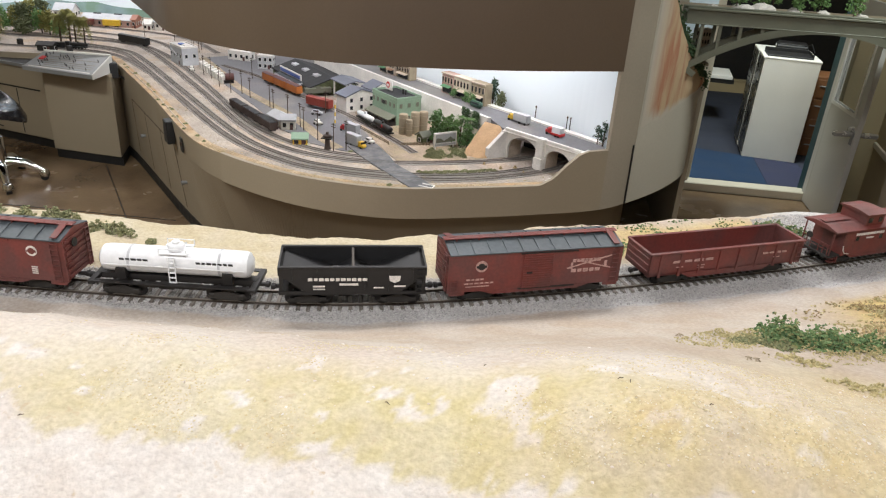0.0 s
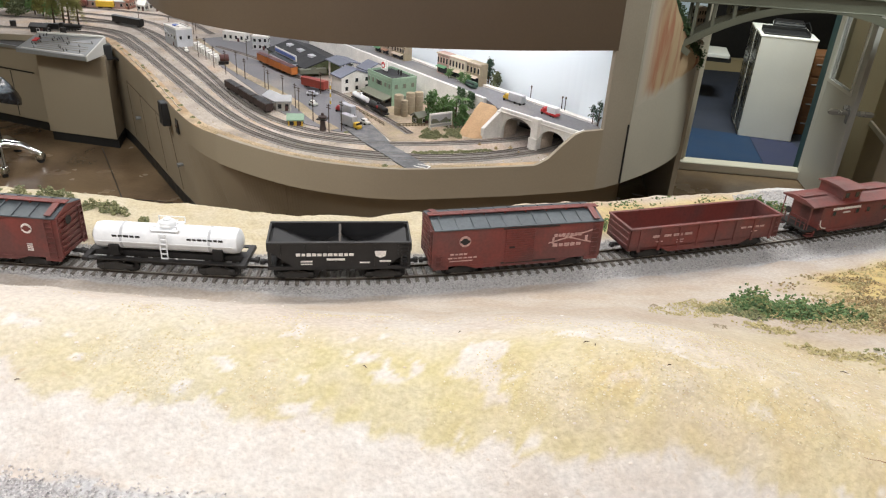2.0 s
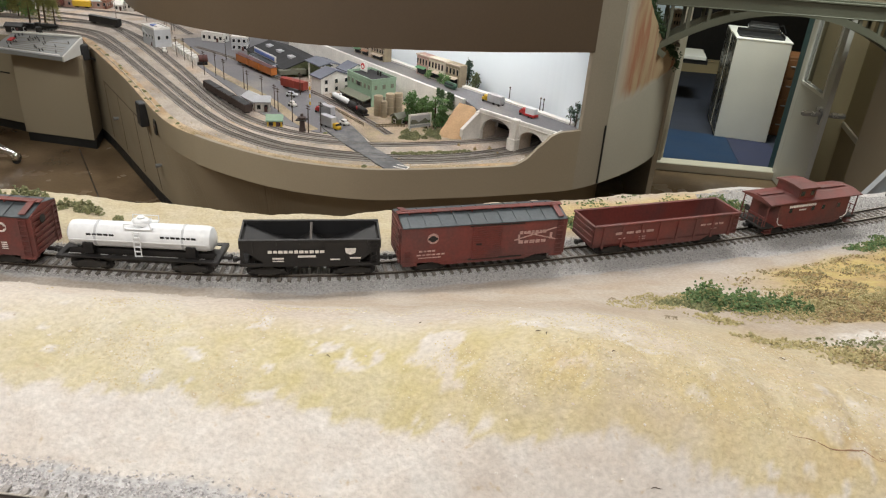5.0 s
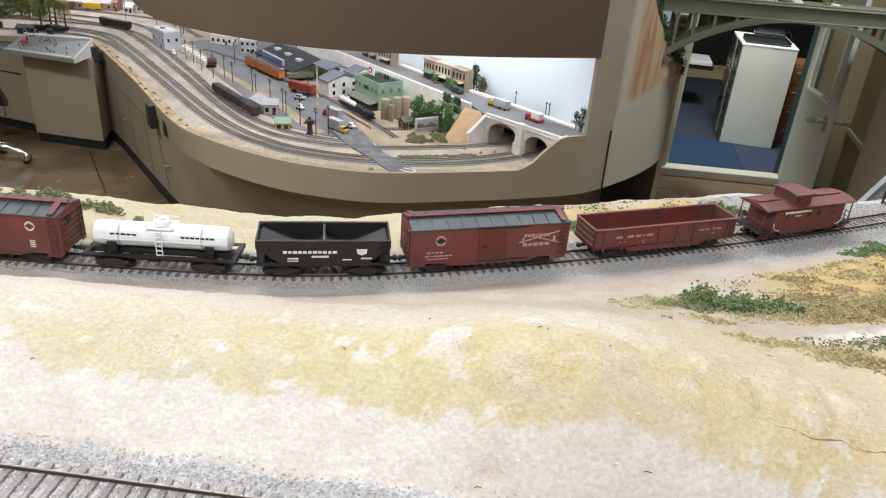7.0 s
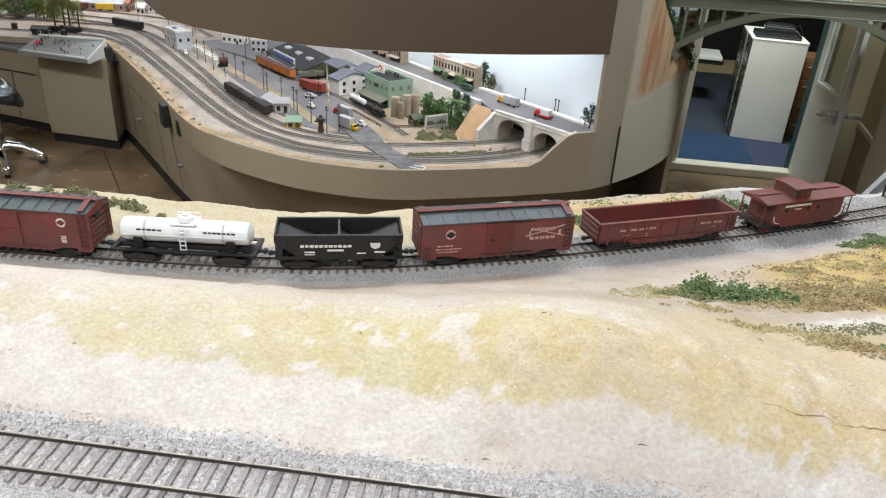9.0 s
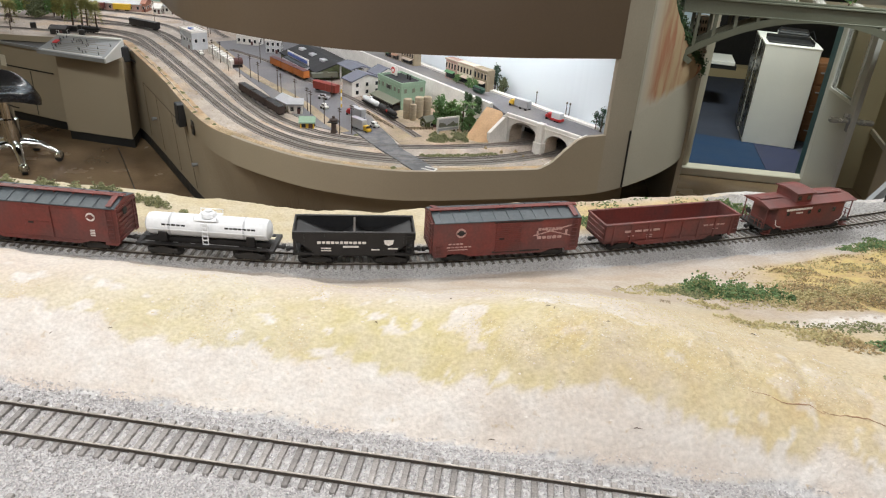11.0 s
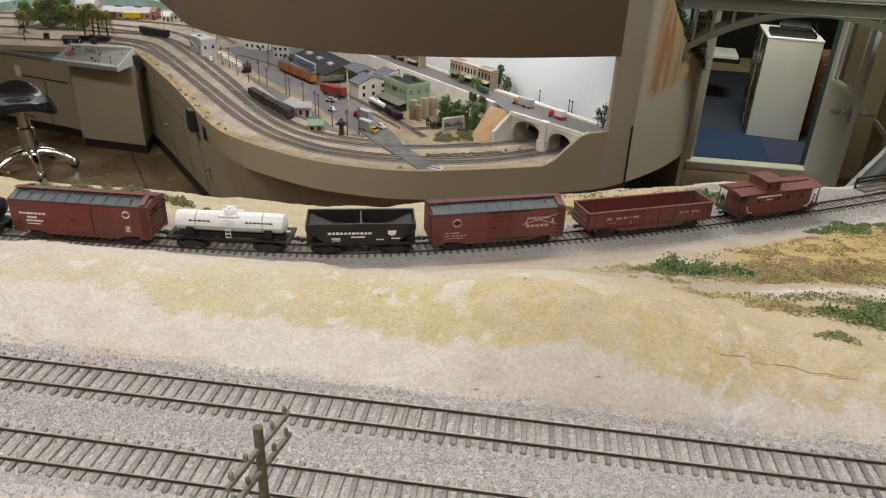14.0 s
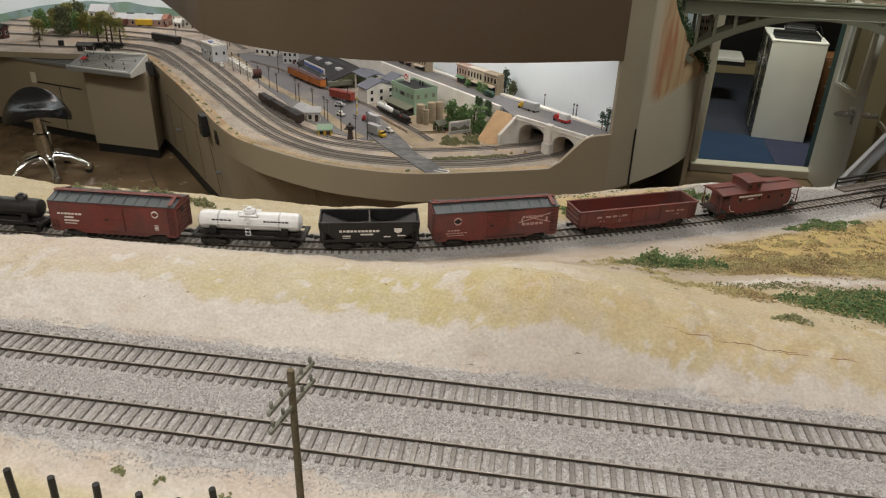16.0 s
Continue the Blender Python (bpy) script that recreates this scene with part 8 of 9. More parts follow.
def streaked_rock():
    m = bpy.data.materials.new("streaked_rock")
    m.use_nodes = True
    N, L = m.node_tree.nodes, m.node_tree.links
    b = N["Principled BSDF"]
    b.inputs["Roughness"].default_value = 0.9
    co, mp = N.new("ShaderNodeTexCoord"), N.new("ShaderNodeMapping")
    mp.inputs["Scale"].default_value = (1.0, 1.0, 0.10)
    L.new(co.outputs["Object"], mp.inputs["Vector"])
    n, n2 = N.new("ShaderNodeTexNoise"), N.new("ShaderNodeTexNoise")
    n.inputs["Scale"].default_value, n.inputs["Detail"].default_value = 16, 6
    n2.inputs["Scale"].default_value, n2.inputs["Detail"].default_value = 60, 5
    L.new(mp.outputs[0], n.inputs["Vector"]), L.new(co.outputs["Object"], n2.inputs["Vector"])
    r = N.new("ShaderNodeValToRGB")
    r.color_ramp.elements[0].position, r.color_ramp.elements[1].position = 0.46, 0.64
    r.color_ramp.elements[0].color, r.color_ramp.elements[1].color = (0.45, 0.325, 0.195, 1), (0.36, 0.165, 0.095, 1)
    L.new(n.outputs["Fac"], r.inputs[0])
    at, x = N.new("ShaderNodeAttribute"), N.new("ShaderNodeMix")
    at.attribute_name = "paint"
    x.data_type = "RGBA"
    L.new(at.outputs["Fac"], x.inputs["Factor"]), L.new(r.outputs[0], x.inputs[7])
    x.inputs[6].default_value = (0.47, 0.43, 0.36, 1)
    L.new(x.outputs[2], b.inputs["Base Color"])
    bp = N.new("ShaderNodeBump")
    bp.inputs["Strength"].default_value, bp.inputs["Distance"].default_value = 0.5, 0.006
    L.new(n2.outputs["Fac"], bp.inputs["Height"]), L.new(bp.outputs[0], b.inputs["Normal"])
    return m


# ---- arch bridge across the doorway, cliff and ledge ----
BY = 5.05
span = tagged(empty("arch_girder_bridge"), "grey-green model arch bridge across the doorway", "bridge")
X0, X1 = 1.30, 3.15
ARCH_X = [1.37 + 1.76 * k / 28 for k in range(29)]


def arch_z(x):
    """Underside of the arch rib."""
    return 1.936 - 0.385 * (x - 2.25) ** 2


for yy in (BY, BY + 0.17):
    part("deck_girder", Shape().box(((X0 + X1) / 2, yy, 1.990), (X1 - X0, 0.024, 0.092), 0.004), "bridge", span)
    part("deck_flange", Shape().box(((X0 + X1) / 2, yy - 0.006, 2.042), (X1 - X0, 0.044, 0.012), 0.002).box(((X0 + X1) / 2, yy, 1.947), (X1 - X0, 0.034, 0.008), 0.002), "bridge", span)
    rib = Shape()
    for p0, p1 in zip(ARCH_X, ARCH_X[1:]):
        rib.prism([(p0, arch_z(p0)), (p1, arch_z(p1)), (p1, min(1.946, arch_z(p1) + 0.052)), (p0, min(1.946, arch_z(p0) + 0.052))], yy - 0.016, yy + 0.016, "y")
    part("arch_rib", rib, "bridge", span)
    for x in (1.415, 1.537, 1.672, 1.818, 2.69, 2.83, 2.965, 3.09):
        part("spandrel_post", Shape().box((x, yy, (arch_z(x) + 1.99) / 2), (0.022, 0.022, 1.95 - arch_z(x))), "bridge", span)
part("deck_plate", Shape().box(((X0 + X1) / 2, BY + 0.085, 2.018), (X1 - X0, 0.18, 0.008)), "bridge", span)
single("wall_bridge_pier", Shape().box((3.55, BY + 0.1, 1.05), (0.8, 0.7, 2.1)), "tan", "plain tan bench end carrying the bridge", "wall", "structure")
part("lower_strut", Shape().bar((1.32, BY, 1.66), (1.42, BY, 1.60), 0.04), "bridge", span)

shelf = Shape().box((2.45, 5.70, 1.965), (2.4, 0.60, 0.05))
single("scenery_shelf", shelf, "tan", "narrow tan scenery shelf behind the bridge", "shelf", "structure")
stone_rng = random.Random(31)
for k in range(9):
    x, y, r = stone_rng.uniform(1.55, 2.75), stone_rng.uniform(5.46, 5.9), stone_rng.uniform(0.05, 0.11)
    pts, fcs = [], []
    for i in range(9):
        for j in range(6):
            a, b = 2 * math.pi * i / 9, j / 5 * math.pi / 2
            d_ = 1 + 0.35 * noise.noise((k * 3.1 + math.cos(a) * 1.5, math.sin(a) * 1.5, b * 2))
            pts.append((r * d_ * math.cos(a) * math.cos(b), r * d_ * math.sin(a) * math.cos(b), r * 0.6 * d_ * math.sin(b)))
    fcs = [(i * 6 + j, ((i + 1) % 9) * 6 + j, ((i + 1) % 9) * 6 + j + 1, i * 6 + j + 1) for i in range(9) for j in range(5)]
    ob = single("boulder", Shape().add(pts, fcs), "whiterock", "white plaster boulder on the shelf", "boulder", group="boulders on the shelf")
    ob.location = (x, y, 1.988)
for k, (x, y) in enumerate(((1.75, 5.6), (1.98, 5.75), (2.2, 5.62), (2.42, 5.8), (2.62, 5.66), (2.1, 5.9))):
    tree(x, y, 1.988, 0.16, 0.06, "leaf", "small dark tree on the scenery shelf", 60 + k, 16, 0.35, 0.03)

ledge = Shape().box((1.675, 6.18, 1.512), (0.13, 0.36, 0.02))
single("scenery_ledge", ledge, "tan", "tan scenery ledge beside the peninsula", "shelf", "structure")
single("wall_peninsula_back", Shape().box((1.62, 6.4, 0.73), (0.04, 1.7, 1.46)), "tan", "tan rear side of the peninsula", "wall", "structure")
building("apartment_block", 1.70, 6.20, 20, 0.10, 0.11, 0.24, "stone", "roofblack", "tan stone apartment block with dark windows", windows=(4, 4), trim="stone", parapet=0.014, z=1.522)
single("ledge_sky", Shape().box((1.68, 6.36, 1.78), (0.24, 0.02, 0.52)), "sky", "pale blue sky board behind the block", "backdrop", "structure")

M["rock"] = streaked_rock()
cliff_pts = [p for p in fine if 1.05 < p[0] < 1.60]
cn, ch = len(cliff_pts), 40
outer = offset_line(cliff_pts, -0.002)
vs = []
for i, p in enumerate(outer):
    frac = i / (cn - 1)
    base_z = 1.285 + 0.18 * frac + 0.035 * noise.noise((frac * 7, 3.3, 0))
    top_z = wall_head(p[0]) + 0.012
    for j in range(ch + 1):
        v = j / ch
        z = base_z + (max(top_z, base_z + 0.02) - base_z) * v
        push = 0.0025 + max(0, 0.009 + 0.016 * noise.fractal((frac * 5, z * 3.2, 1.0), 1.0, 2.0, 4)) * min(1, v * 3) * min(1, frac * 6)
        q_ = Vector(p) + (Vector(p) - Vector(cliff_pts[i])).normalized() * max(0.0, push)
        vs.append((q_.x, q_.y, z))
cliff = Shape().add(vs, [(i * (ch + 1) + j, (i + 1) * (ch + 1) + j, (i + 1) * (ch + 1) + j + 1, i * (ch + 1) + j + 1) for i in range(cn - 1) for j in range(ch)])
cliff_ob = single("painted_cliff", cliff, "rock", "pale tan rock face with red streaks on the end wall", "cliff", smooth=True)
paint = cliff_ob.data.attributes.new("paint", "FLOAT", "POINT")
paint.data.foreach_set("value", [float(np.clip((j / ch) * 9 - 0.2 + 0.5 * noise.noise((i * 0.5, j * 0.12, 2)), 0, 1)) * min(1.0, i / cn * 7) for i in range(cn) for j in range(ch + 1)])
cr = random.Random(8)
vine = []
for _ in range(1500):
    x = cr.uniform(1.12, 1.60)
    y = float(np.interp(x, [p[0] for p in fine[-60:]], [p[1] for p in fine[-60:]]))
    vine.append((x + 0.025 + cr.gauss(0, 0.016), y + 0.05 + cr.gauss(0, 0.022), wall_head(x) + cr.gauss(0.008, 0.022) * (1 + noise.noise((x * 30, 0, 0)))))
scatter_grains("cliff_foliage", vine, 0.010, FOAMS["dark"], "dark green foliage along the cliff edge", 21)
single("wall_hall", Shape().box((3.91, 6.45, CEILING / 2), (0.12, 1.70, CEILING)), "roomwall", "tan passage wall beside the open door", "wall", "structure")
single("chair_rail", Shape().bar((3.84, 7.28, 0.645), (3.84, 5.62, 0.378), 0.03, 0.05), "cream", "cream handrail on the passage wall", "trim", "structure")

# ---- plants and small things on the upper deck ----
def heap(x, y, rad, high, colour, seed, n=260, grain=0.0030, label="", name="shrub"):
    """A clump of ground foam that sits on the slope."""
    r = random.Random(seed)
    pts = []
    lobes = [(r.gauss(0, rad * 0.45), r.gauss(0, rad * 0.28), r.uniform(0.35, 0.7) * rad) for _ in range(6)]
    for _ in range(n):
        lx, ly_, lr = r.choice(lobes)
        a, u_ = r.uniform(0, 6.28), math.sqrt(r.random())
        px, py = x + lx + lr * u_ * math.cos(a), y + ly_ + lr * 0.75 * u_ * math.sin(a)
        tuft = noise.noise((px * 95, py * 95, seed)) + 0.5 * noise.noise((px * 210, py * 210, seed))
        if tuft + r.uniform(-0.25, 0.25) < -0.12:
            continue
        pts.append((px, py, ground_z(px, py) + high * (1 - u_ * u_) * r.uniform(0.1, 1.0) * (0.55 + 0.9 * max(0, tuft))))
    ob = scatter_grains(name, pts, grain, FOAMS[colour], label, seed)
    ob["category"], ob["kind"] = "shrub", ""
    del ob["kind"]
    return ob


G = "green ground-foam shrub on the sandy slope"
for k, (x, y, r, h, c, n) in enumerate((
        (0.525, 0.405, 0.032, 0.022, "green", 420), (0.565, 0.408, 0.038, 0.020, "green", 460), (0.605, 0.420, 0.034, 0.016, "green", 380), (0.490, 0.385, 0.030, 0.008, "sage", 240), (0.545, 0.440, 0.028, 0.020, "green", 300),
        (0.700, 0.232, 0.035, 0.012, "green", 340), (0.745, 0.245, 0.045, 0.018, "green", 460), (0.795, 0.250, 0.045, 0.018, "green", 460), (0.770, 0.205, 0.045, 0.014, "green", 420), (0.84, 0.235, 0.05, 0.018, "green", 460), (0.655, 0.155, 0.020, 0.004, "sage", 60), (0.80, 0.285, 0.04, 0.010, "sage", 240), (0.94, 0.785, 0.026, 0.007, "green", 200), (0.965, 0.80, 0.02, 0.006, "green", 120),
        (0.880, 0.745, 0.030, 0.008, "green", 260), (0.915, 0.762, 0.024, 0.007, "green", 200), (0.850, 0.735, 0.018, 0.005, "green", 120),
        (0.655, 0.868, 0.030, 0.012, "green", 280), (0.690, 0.885, 0.028, 0.013, "green", 260),
        (0.403, 0.745, 0.030, 0.008, "green", 120), (0.455, 0.765, 0.025, 0.006, "green", 90), (0.345, 0.705, 0.030, 0.005, "sage", 70), (0.500, 0.805, 0.028, 0.006, "green", 80), (0.560, 0.820, 0.028, 0.006, "sage", 80))):
    heap(x, y, r * 1.25, h * 1.3, c, 100 + k, int(n * 4.6), 0.0020, G)
S = "grey-green foam bush behind the track"
for k, (x, y, r, h) in enumerate(((-0.47, 0.632, 0.022, 0.020), (-0.425, 0.630, 0.018, 0.018), (-0.395, 0.632, 0.018, 0.022), (-0.335, 0.612, 0.018, 0.018), (-0.305, 0.615, 0.016, 0.020), (-0.26, 0.600, 0.009, 0.008), (-0.50, 0.606, 0.016, 0.012),
                                 (-0.45, 0.600, 0.012, 0.008), (-0.53, 0.640, 0.018, 0.016), (-0.60, 0.630, 0.020, 0.016), (-0.245, 0.560, 0.008, 0.006), (-0.36, 0.580, 0.009, 0.006))):
    heap(x, y, r, h, "sage", 140 + k, 420, 0.0022, S, "bush")
for k, (x, y, r, h, n) in enumerate(((0.50, 0.395, 0.045, 0.010, 700), (0.555, 0.39, 0.05, 0.012, 800), (0.61, 0.40, 0.05, 0.012, 700), (0.46, 0.38, 0.035, 0.004, 260), (0.74, 0.24, 0.06, 0.012, 800), (0.82, 0.24, 0.06, 0.012, 800))):
    heap(x, y, r * 1.2, h, "straw", 260 + k, int(n * 1.5), 0.0013, "straw tufts mixed among the green shrubs", "grass_clump")
T_ = "straw-coloured foam grass on the slope"
for k, (x, y, r, h, c, n) in enumerate((
        (0.66, 0.43, 0.045, 0.012, "straw", 420), (0.70, 0.45, 0.050, 0.016, "rust", 420), (0.75, 0.47, 0.055, 0.016, "straw", 460), (0.80, 0.48, 0.055, 0.018, "rust", 420), (0.86, 0.50, 0.06, 0.016, "straw", 420),
        (0.92, 0.52, 0.06, 0.014, "rust", 320), (0.69, 0.40, 0.04, 0.008, "rust", 300), (0.77, 0.425, 0.05, 0.008, "rust", 300), (0.85, 0.445, 0.05, 0.008, "straw", 300), (0.565, 0.265, 0.030, 0.006, "straw", 200),
        (0.60, 0.24, 0.034, 0.007, "straw", 240), (0.64, 0.245, 0.034, 0.007, "rust", 220), (0.52, 0.33, 0.025, 0.004, "straw", 110), (0.68, 0.30, 0.035, 0.006, "sage", 160), (0.74, 0.31, 0.04, 0.006, "sage", 180))):
    heap(x, y, r * 1.25, h * 1.15, c, 180 + k, int(n * 2.8), 0.0017, T_, "grass_clump")
speck_rng = random.Random(15)
spots = []
for _ in range(1500):
    x = speck_rng.uniform(0.30, 0.66)
    y = line_y(x) + speck_rng.uniform(0.08, 0.20)
    if y < far_edge(x) - 0.01 and noise.noise((x * 30, y * 30, 4)) + speck_rng.uniform(-0.3, 0.3) > 0.15:
        spots.append((x, y, ground_z(x, y) + 0.001))
scatter_grains("weed_specks", spots, 0.0019, FOAMS["green"], "sparse weeds on the yellow ground behind the track", 33)
for mix_, k, lab in (("straw", 3600, "straw-coloured scrub over the ochre slope"), ("rust", 3600, "rusty brown scrub over the ochre slope")):
    spots = []
    while len(spots) < k:
        x = speck_rng.uniform(0.60, 1.04)
        low_y = float(np.interp(x, [0.60, 0.72, 0.84, 1.0], [0.35, 0.395, 0.42, 0.44]))
        y = low_y + (line_y(x) - 0.13 - low_y) * speck_rng.random() ** 1.3
        d = noise.noise((x * 22, y * 26, 4 if mix_ == "straw" else 9)) + 0.6 * noise.noise((x * 60, y * 60, 2))
        if x > 0.60 + 0.1 * speck_rng.random() and d + speck_rng.uniform(-0.3, 0.3) > 0.18:
            spots.append((x, y, ground_z(x, y) + max(0, d) * speck_rng.uniform(0, 0.007)))
    scatter_grains("dry_scrub", spots, 0.0018, FOAMS[mix_], lab, 50 + k)
rocky = []
for _ in range(80):
    x = 0.66 + speck_rng.random() * 0.34
    rocky.append((x - 0.06, float(np.interp(x - 0.06, [0.60, 0.72, 0.84, 1.0], [0.285, 0.352, 0.378, 0.40])) + speck_rng.gauss(0, 0.008), 0))
scatter_grains("pale_rubble", [(x, y, ground_z(x, y) + 0.0005) for x, y, _ in rocky], 0.0030, FOAMS["chalk"], "pale plaster rubble below the grass", 34)


def twig(x, y, a, L, label="dark dry twig on the sand"):
    t = tagged(empty("twig", pose(x, y, ground_z(x, y) + 0.0012, 0, 0, a)), label, "twig", "twigs on the slope")
    part("stem", Shape().tube([(-L / 2, 0, 0), (-L * 0.15, L * 0.10, 0.0006), (L * 0.2, L * 0.02, 0.0004), (L / 2, L * 0.06, 0)], [0.0002, 0.0004, 0.0003, 0.0001], 5), "trunk", t)


for x, y, a, L in ((0.263, 0.030, 4, 0.010), (0.286, 0.036, 12, 0.006), (0.168, 0.130, -35, 0.0045), (0.527, 0.201, -18, 0.006), (0.324, 0.158, 25, 0.005), (0.330, 0.155, 80, 0.004), (-0.071, 0.088, 30, 0.004),
                   (-0.122, 0.076, 80, 0.004), (0.375, 0.124, 10, 0.003), (0.231, 0.186, 50, 0.003), (0.402, 0.048, 0, 0.007)):
    twig(x, y, a, L)
for x, y in ((0.458, 0.297), (0.464, 0.294), (0.424, 0.400)):
    rk = tagged(empty("dead_stump", pose(x, y, ground_z(x, y), 0, 0, x * 900)), "small dead stump on the slope", "stump", "stumps on the slope")
    part("stump_root", Shape().tube([(-0.005, 0, 0.0005), (0, 0.0015, 0.0022), (0.005, 0, 0.0005)], 0.0007, 5).tube([(0, -0.003, 0.0005), (0, 0.001, 0.0028), (0.002, 0.004, 0.0005)], 0.0006, 5), "silo", rk)
crack = Shape()
for c0, c1, down in ((0.496, 0.566, 0.0), (0.556, 0.622, 0.001), (0.611, 0.664, -0.001), (0.676, 0.712, 0.004), (0.600, 0.650, 0.0016)):
    run_ = np.linspace(c0, c1, 15)
    line_ = [(x, 0.092 - 0.032 * (x - 0.49) + down + 0.005 * noise.noise((x * 45, 0, 0)) + 0.0022 * noise.noise((x * 190, down * 900, 2))) for x in run_]
    crack.tube([(x, y, ground_z(x, y)) for x, y in line_], [0.0001 + 0.0009 * math.sin(math.pi * k / 14) * (0.35 + 1.1 * abs(noise.noise((c0 * 9 + k * 0.9, 1, 1)))) for k in range(15)], 5)
single("plaster_crack", crack, "rustline", "brown crack line in the plaster slope", "crack")
for k in range(2):
    p = Vector(((0.737, 0.892), (0.766, 0.909))[k])
    q_ = Vector(((0.785, 0.818), (0.809, 0.832))[k])
    stub = tagged(empty("spare_rail"), "short dark length of rail beside the line", "rail", "spare rails by the line")
    part("rail_piece", Shape().bar((p.x, p.y, ground_z(p.x, p.y) + 0.003), (q_.x, q_.y, ground_z(q_.x, q_.y) + 0.003), 0.003, 0.005), "railside", stub)

near_pole = tagged(empty("telegraph_pole", pose(0.201, -0.282, 2.195, 0, 0, -10)), "brown near telegraph pole with cross arms", "pole")
part("mast", Shape().cyl((0, 0, 0), (0, 0, 0.245), 0.0029, 0.0023, 10), "polewood", near_pole)
for z, w in ((0.232, 0.056), (0.218, 0.056)):
    arm = part("cross_arm", Shape().box((0, 0.0, z), (0.0024, w, 0.003), 0.0004), "armwood", near_pole)
    for k in (-0.024, -0.012, 0.012, 0.024):
        part("insulator", Shape().lathe([(0.0006, z + 0.002), (0.0012, z + 0.003), (0.0012, z + 0.006), (0.0006, z + 0.007)], 8, (0, k, 0)), "armwood", arm)
second = tagged(empty("telegraph_pole", pose(-0.165, -0.150, 2.205, 0, 0, 12)), "brown near telegraph pole with cross arms", "pole")
part("mast", Shape().cyl((0, 0, 0), (0, 0, 0.10), 0.0042, 0.0034, 10), "inside", second)
for k, (x, y) in enumerate(((-0.082, -0.222), (-0.046, -0.220), (-0.007, -0.218), (0.032, -0.217), (0.094, -0.205), (0.063, -0.209), (-0.118, -0.224))):
    hh = (0.052, 0.048, 0.045, 0.04, 0.044, 0.030, 0.05)[k]
    post = tagged(empty("fence_post", pose(x, y, 2.203, 0, 3 * math.sin(k), 0)), "dark wooden fence post at the deck edge", "fence post", "fence posts at the deck edge")
    part("stake", Shape().cyl((0, 0, 0), (0, 0, hh), 0.0032, 0.0030, 8), "coal", post)
heap(-0.14, -0.215, 0.02, 0.03, "green", 260, 240, 0.004, "dark bush at the deck edge", "bush")
for k, (x, y) in enumerate(((0.178, -0.176), (0.02, -0.172), (-0.02, -0.17), (0.09, -0.18))):
    heap(x, y, 0.006, 0.004, "sage", 270 + k, 60, 0.0016, "tiny tuft beside the ballast", "tuft")

# ---- dark girder bridge where the line leaves the deck ----
gird = tagged(empty("deck_girder_bridge"), "dark steel model girder bridge leaving the deck", "bridge")
bx0, bx1 = 1.04, 1.9
pts = [(x, line_y(x)) for x in np.arange(bx0, bx1, 0.02)]
for s in (-1, 1):
    ln = offset_line(pts, s * 0.052)
    part("girder", Shape().ribbon(ln, 0.006, LINE - 0.055, LINE - 0.006), "grime", gird)
    part("walkway_plank", Shape().ribbon(offset_line(pts, s * 0.046), 0.026, LINE - 0.006, LINE - 0.002), "tiedark", gird)
    rail_ln = offset_line(pts, s * 0.058)
    part("hand_rail", Shape().ribbon(rail_ln, 0.0042, LINE + 0.0145, LINE + 0.0185).ribbon(rail_ln, 0.0036, LINE + 0.006, LINE + 0.0095), "grime", gird)
    for p in rail_ln[::4]:
        part("rail_post", Shape().box((p[0], p[1], LINE + 0.005), (0.003, 0.003, 0.024)), "grime", gird)
    part("rail", Shape().ribbon(offset_line(pts, s * LINE_GAUGE / 2), 0.0026, LINE - 0.005, LINE), "railside", gird)
one = Shape().box((0, 0, 0), (0.0055, 0.068, 0.005), 0.0005).mesh("bridge_tie", M["tiedark"])
for k in range(60):
    x = bx0 + k * 0.0125
    t_ = new("bridge_tie", one)
    t_.parent = gird
    t_.matrix_local = pose(x, line_y(x), LINE - 0.0078, 0, 0, math.degrees(math.atan(float(np.interp(x, SLOPE_X, SLOPE_Y)))))
single("wall_far_abutment", Shape().box((2.1, line_y(2.0), 1.03), (0.4, 0.4, 2.06)), "tan", "plain tan bench end under the bridge", "wall", "structure")

# dry verge along the fascia of the town
verge_line = [p for p in offset_line(fine, 0.045) if -2.0 < p[0] < 0.15]
vr = random.Random(77)
spots = []
while len(spots) < 2800:
    a = vr.choice(verge_line)
    off = abs(vr.gauss(0, 0.040))
    x, y = a[0] + vr.uniform(-0.012, 0.012), a[1] - 0.022 + off
    if noise.noise((x * 9, y * 9, 3)) + vr.uniform(-0.4, 0.4) > -0.1:
        spots.append((x, y, TOWN + 0.0035))
scatter_grains("verge_grass", spots, 0.0032, FOAMS["rust"], "rusty straw ground cover along the fascia edge", 78, 0.5)

# aluminium strut standing beside the girder bridge
strut = tagged(empty("aluminium_strut"), "bare aluminium channel leaning beside the girder bridge", "strut")
lo_, hi_ = Vector((-0.060, 1.30, 0.0)), Vector((1.360, 1.30, 2.40))
part("web", Shape().bar(lo_, hi_, 0.004, 0.030), "brace", strut)
for k in (-1, 1):
    o_ = Vector((-0.86, 0, 0.51)) * 0.0145 * k
    part("flange", Shape().bar(lo_ + o_ + Vector((0, -0.010, 0)), hi_ + o_ + Vector((0, -0.010, 0)), 0.018, 0.003), "brace", strut)

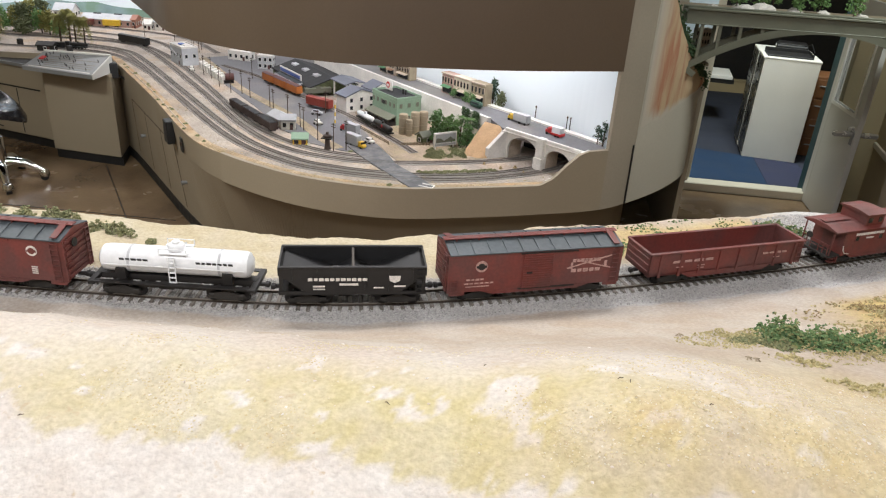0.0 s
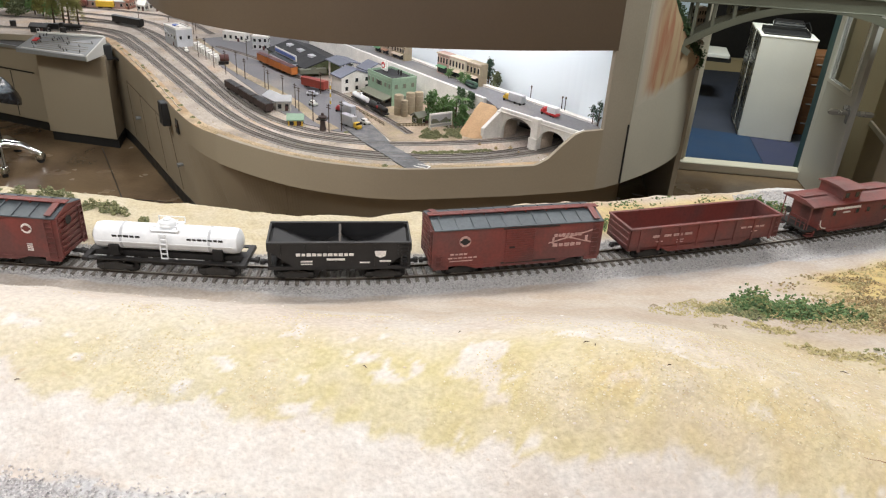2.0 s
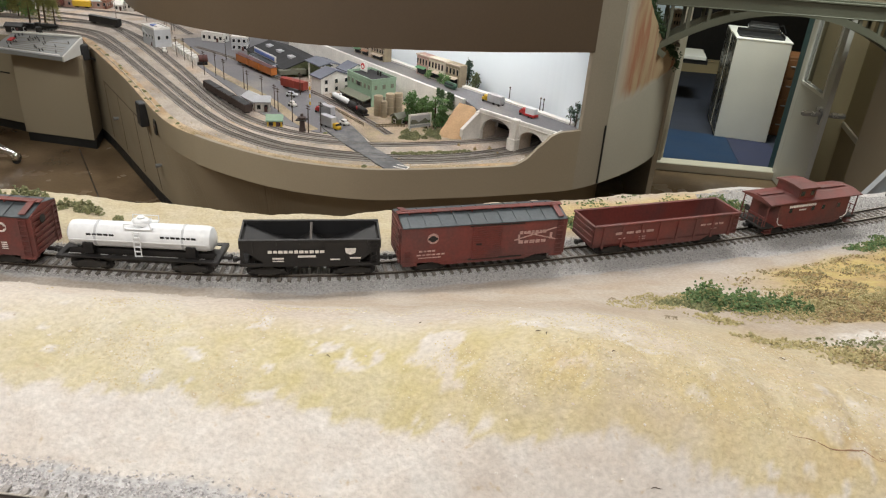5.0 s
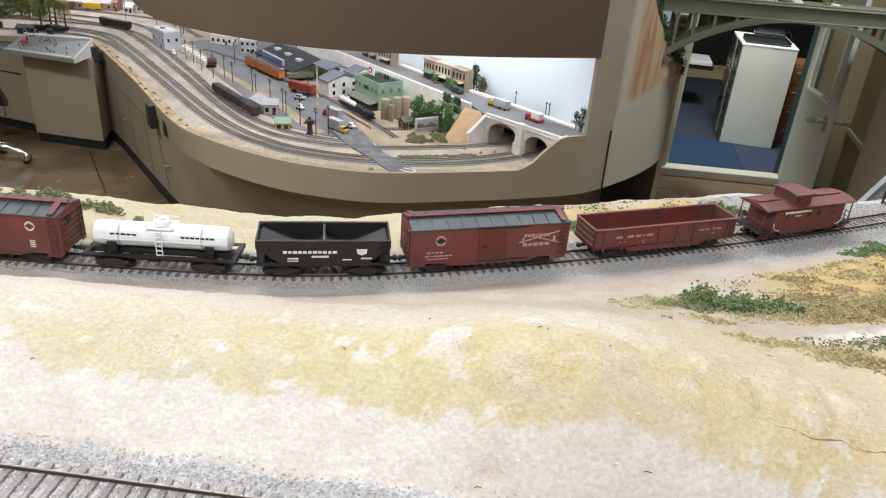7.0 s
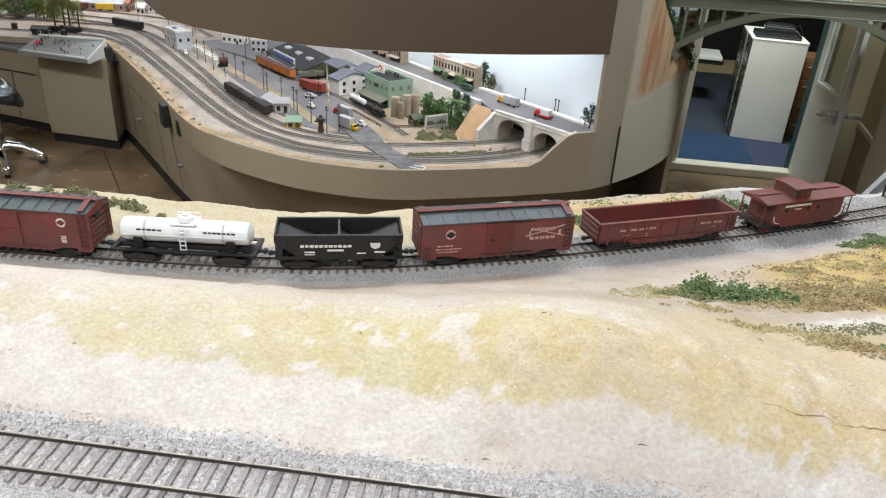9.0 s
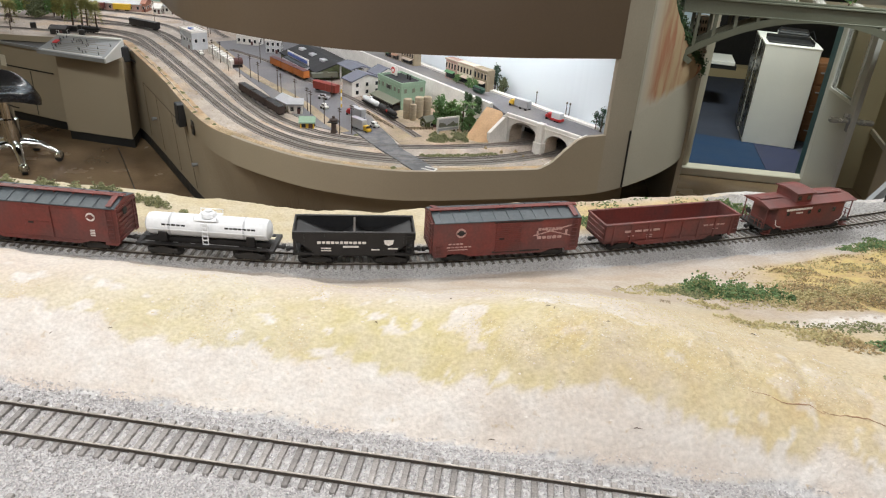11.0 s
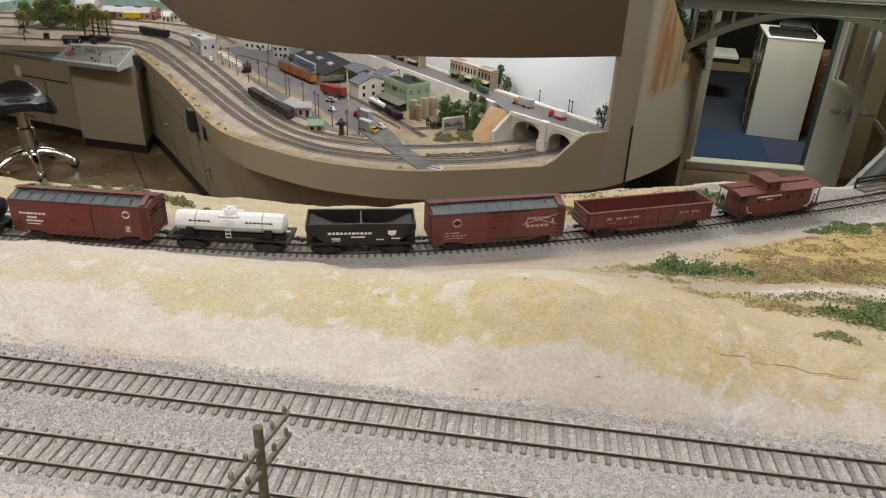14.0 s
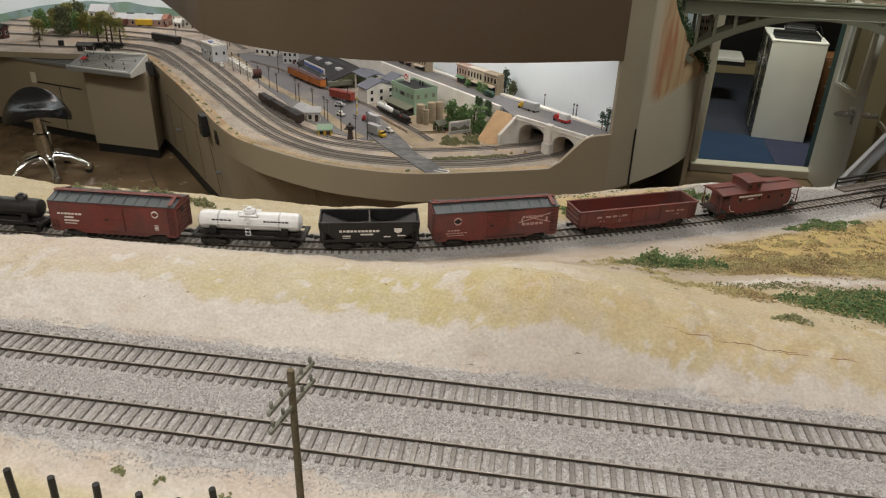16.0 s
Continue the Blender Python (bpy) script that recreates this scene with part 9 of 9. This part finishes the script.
# small trees and passers' benches before the terrace shops, ivy over the wall, low fences in the dirt lot
for k, (x, y) in enumerate(((-0.335, 5.665), (-0.225, 5.565), (-0.165, 5.50))):
    tree(x, y, ROAD, 0.085, 0.028, "foam", "small round street tree before the shops", 300 + k, 14, 0.25, 0.02)
ivy_rng = random.Random(52)
wall_dir = (WALL_B - WALL_A).normalized()
for k, (u0, w_) in enumerate(((2.53, 0.020), (2.58, 0.024), (2.66, 0.020), (2.70, 0.016))):
    strand = []
    for _ in range(150):
        drop = ivy_rng.random() ** 1.4
        q_ = WALL_A + wall_dir * (u0 + ivy_rng.gauss(0, w_ * (0.5 + 0.5 * drop)))
        strand.append((q_.x - nrm.x * (0.008 + ivy_rng.uniform(0, 0.010)), q_.y - nrm.y * (0.008 + ivy_rng.uniform(0, 0.010)), ROAD + 0.030 - 0.13 * drop))
    vine_ob = scatter_grains("ivy", strand, 0.0075, FOAMS["dark"], "dark ivy hanging over the white retaining wall", 500 + k)
    vine_ob["category"] = "ivy"
    del vine_ob["kind"]
for (p_, q_) in (((-1.10, 5.30), (-0.72, 4.86)), ((-0.62, 4.86), (-0.42, 4.93))):
    fence = tagged(empty("lot_fence"), "weathered low board fence in the dirt lot", "fence", "fences of the dirt lot")
    p_, q_ = Vector(p_), Vector(q_)
    steps = 9
    for i in range(steps + 1):
        w_ = p_.lerp(q_, i / steps)
        part("post", Shape().box((w_.x, w_.y, TOWN + 0.014), (0.005, 0.005, 0.030)), "inside", fence)
    for zz in (0.012, 0.024):
        part("board", Shape().bar((p_.x, p_.y, TOWN + zz), (q_.x, q_.y, TOWN + zz), 0.003, 0.006), "inside", fence)
for x, y in ((-5.26, 7.16), (-4.60, 7.02)):
    drum = tagged(empty("yard_drum", at_ground(x, y)), "dark steel drum beside the yard track", "drum", "drums of the yard")
    part("shell", Shape().lathe([(0.030, 0), (0.032, 0.006), (0.030, 0.03), (0.032, 0.034), (0.030, 0.06), (0.032, 0.066), (0.028, 0.068)], 14), "grime", drum)
palm(-5.42, 7.0, TOWN, 0.20, 0.05, "trunk", "withered brown palm at the yard edge", 96, 26, 0.5, -2.2)
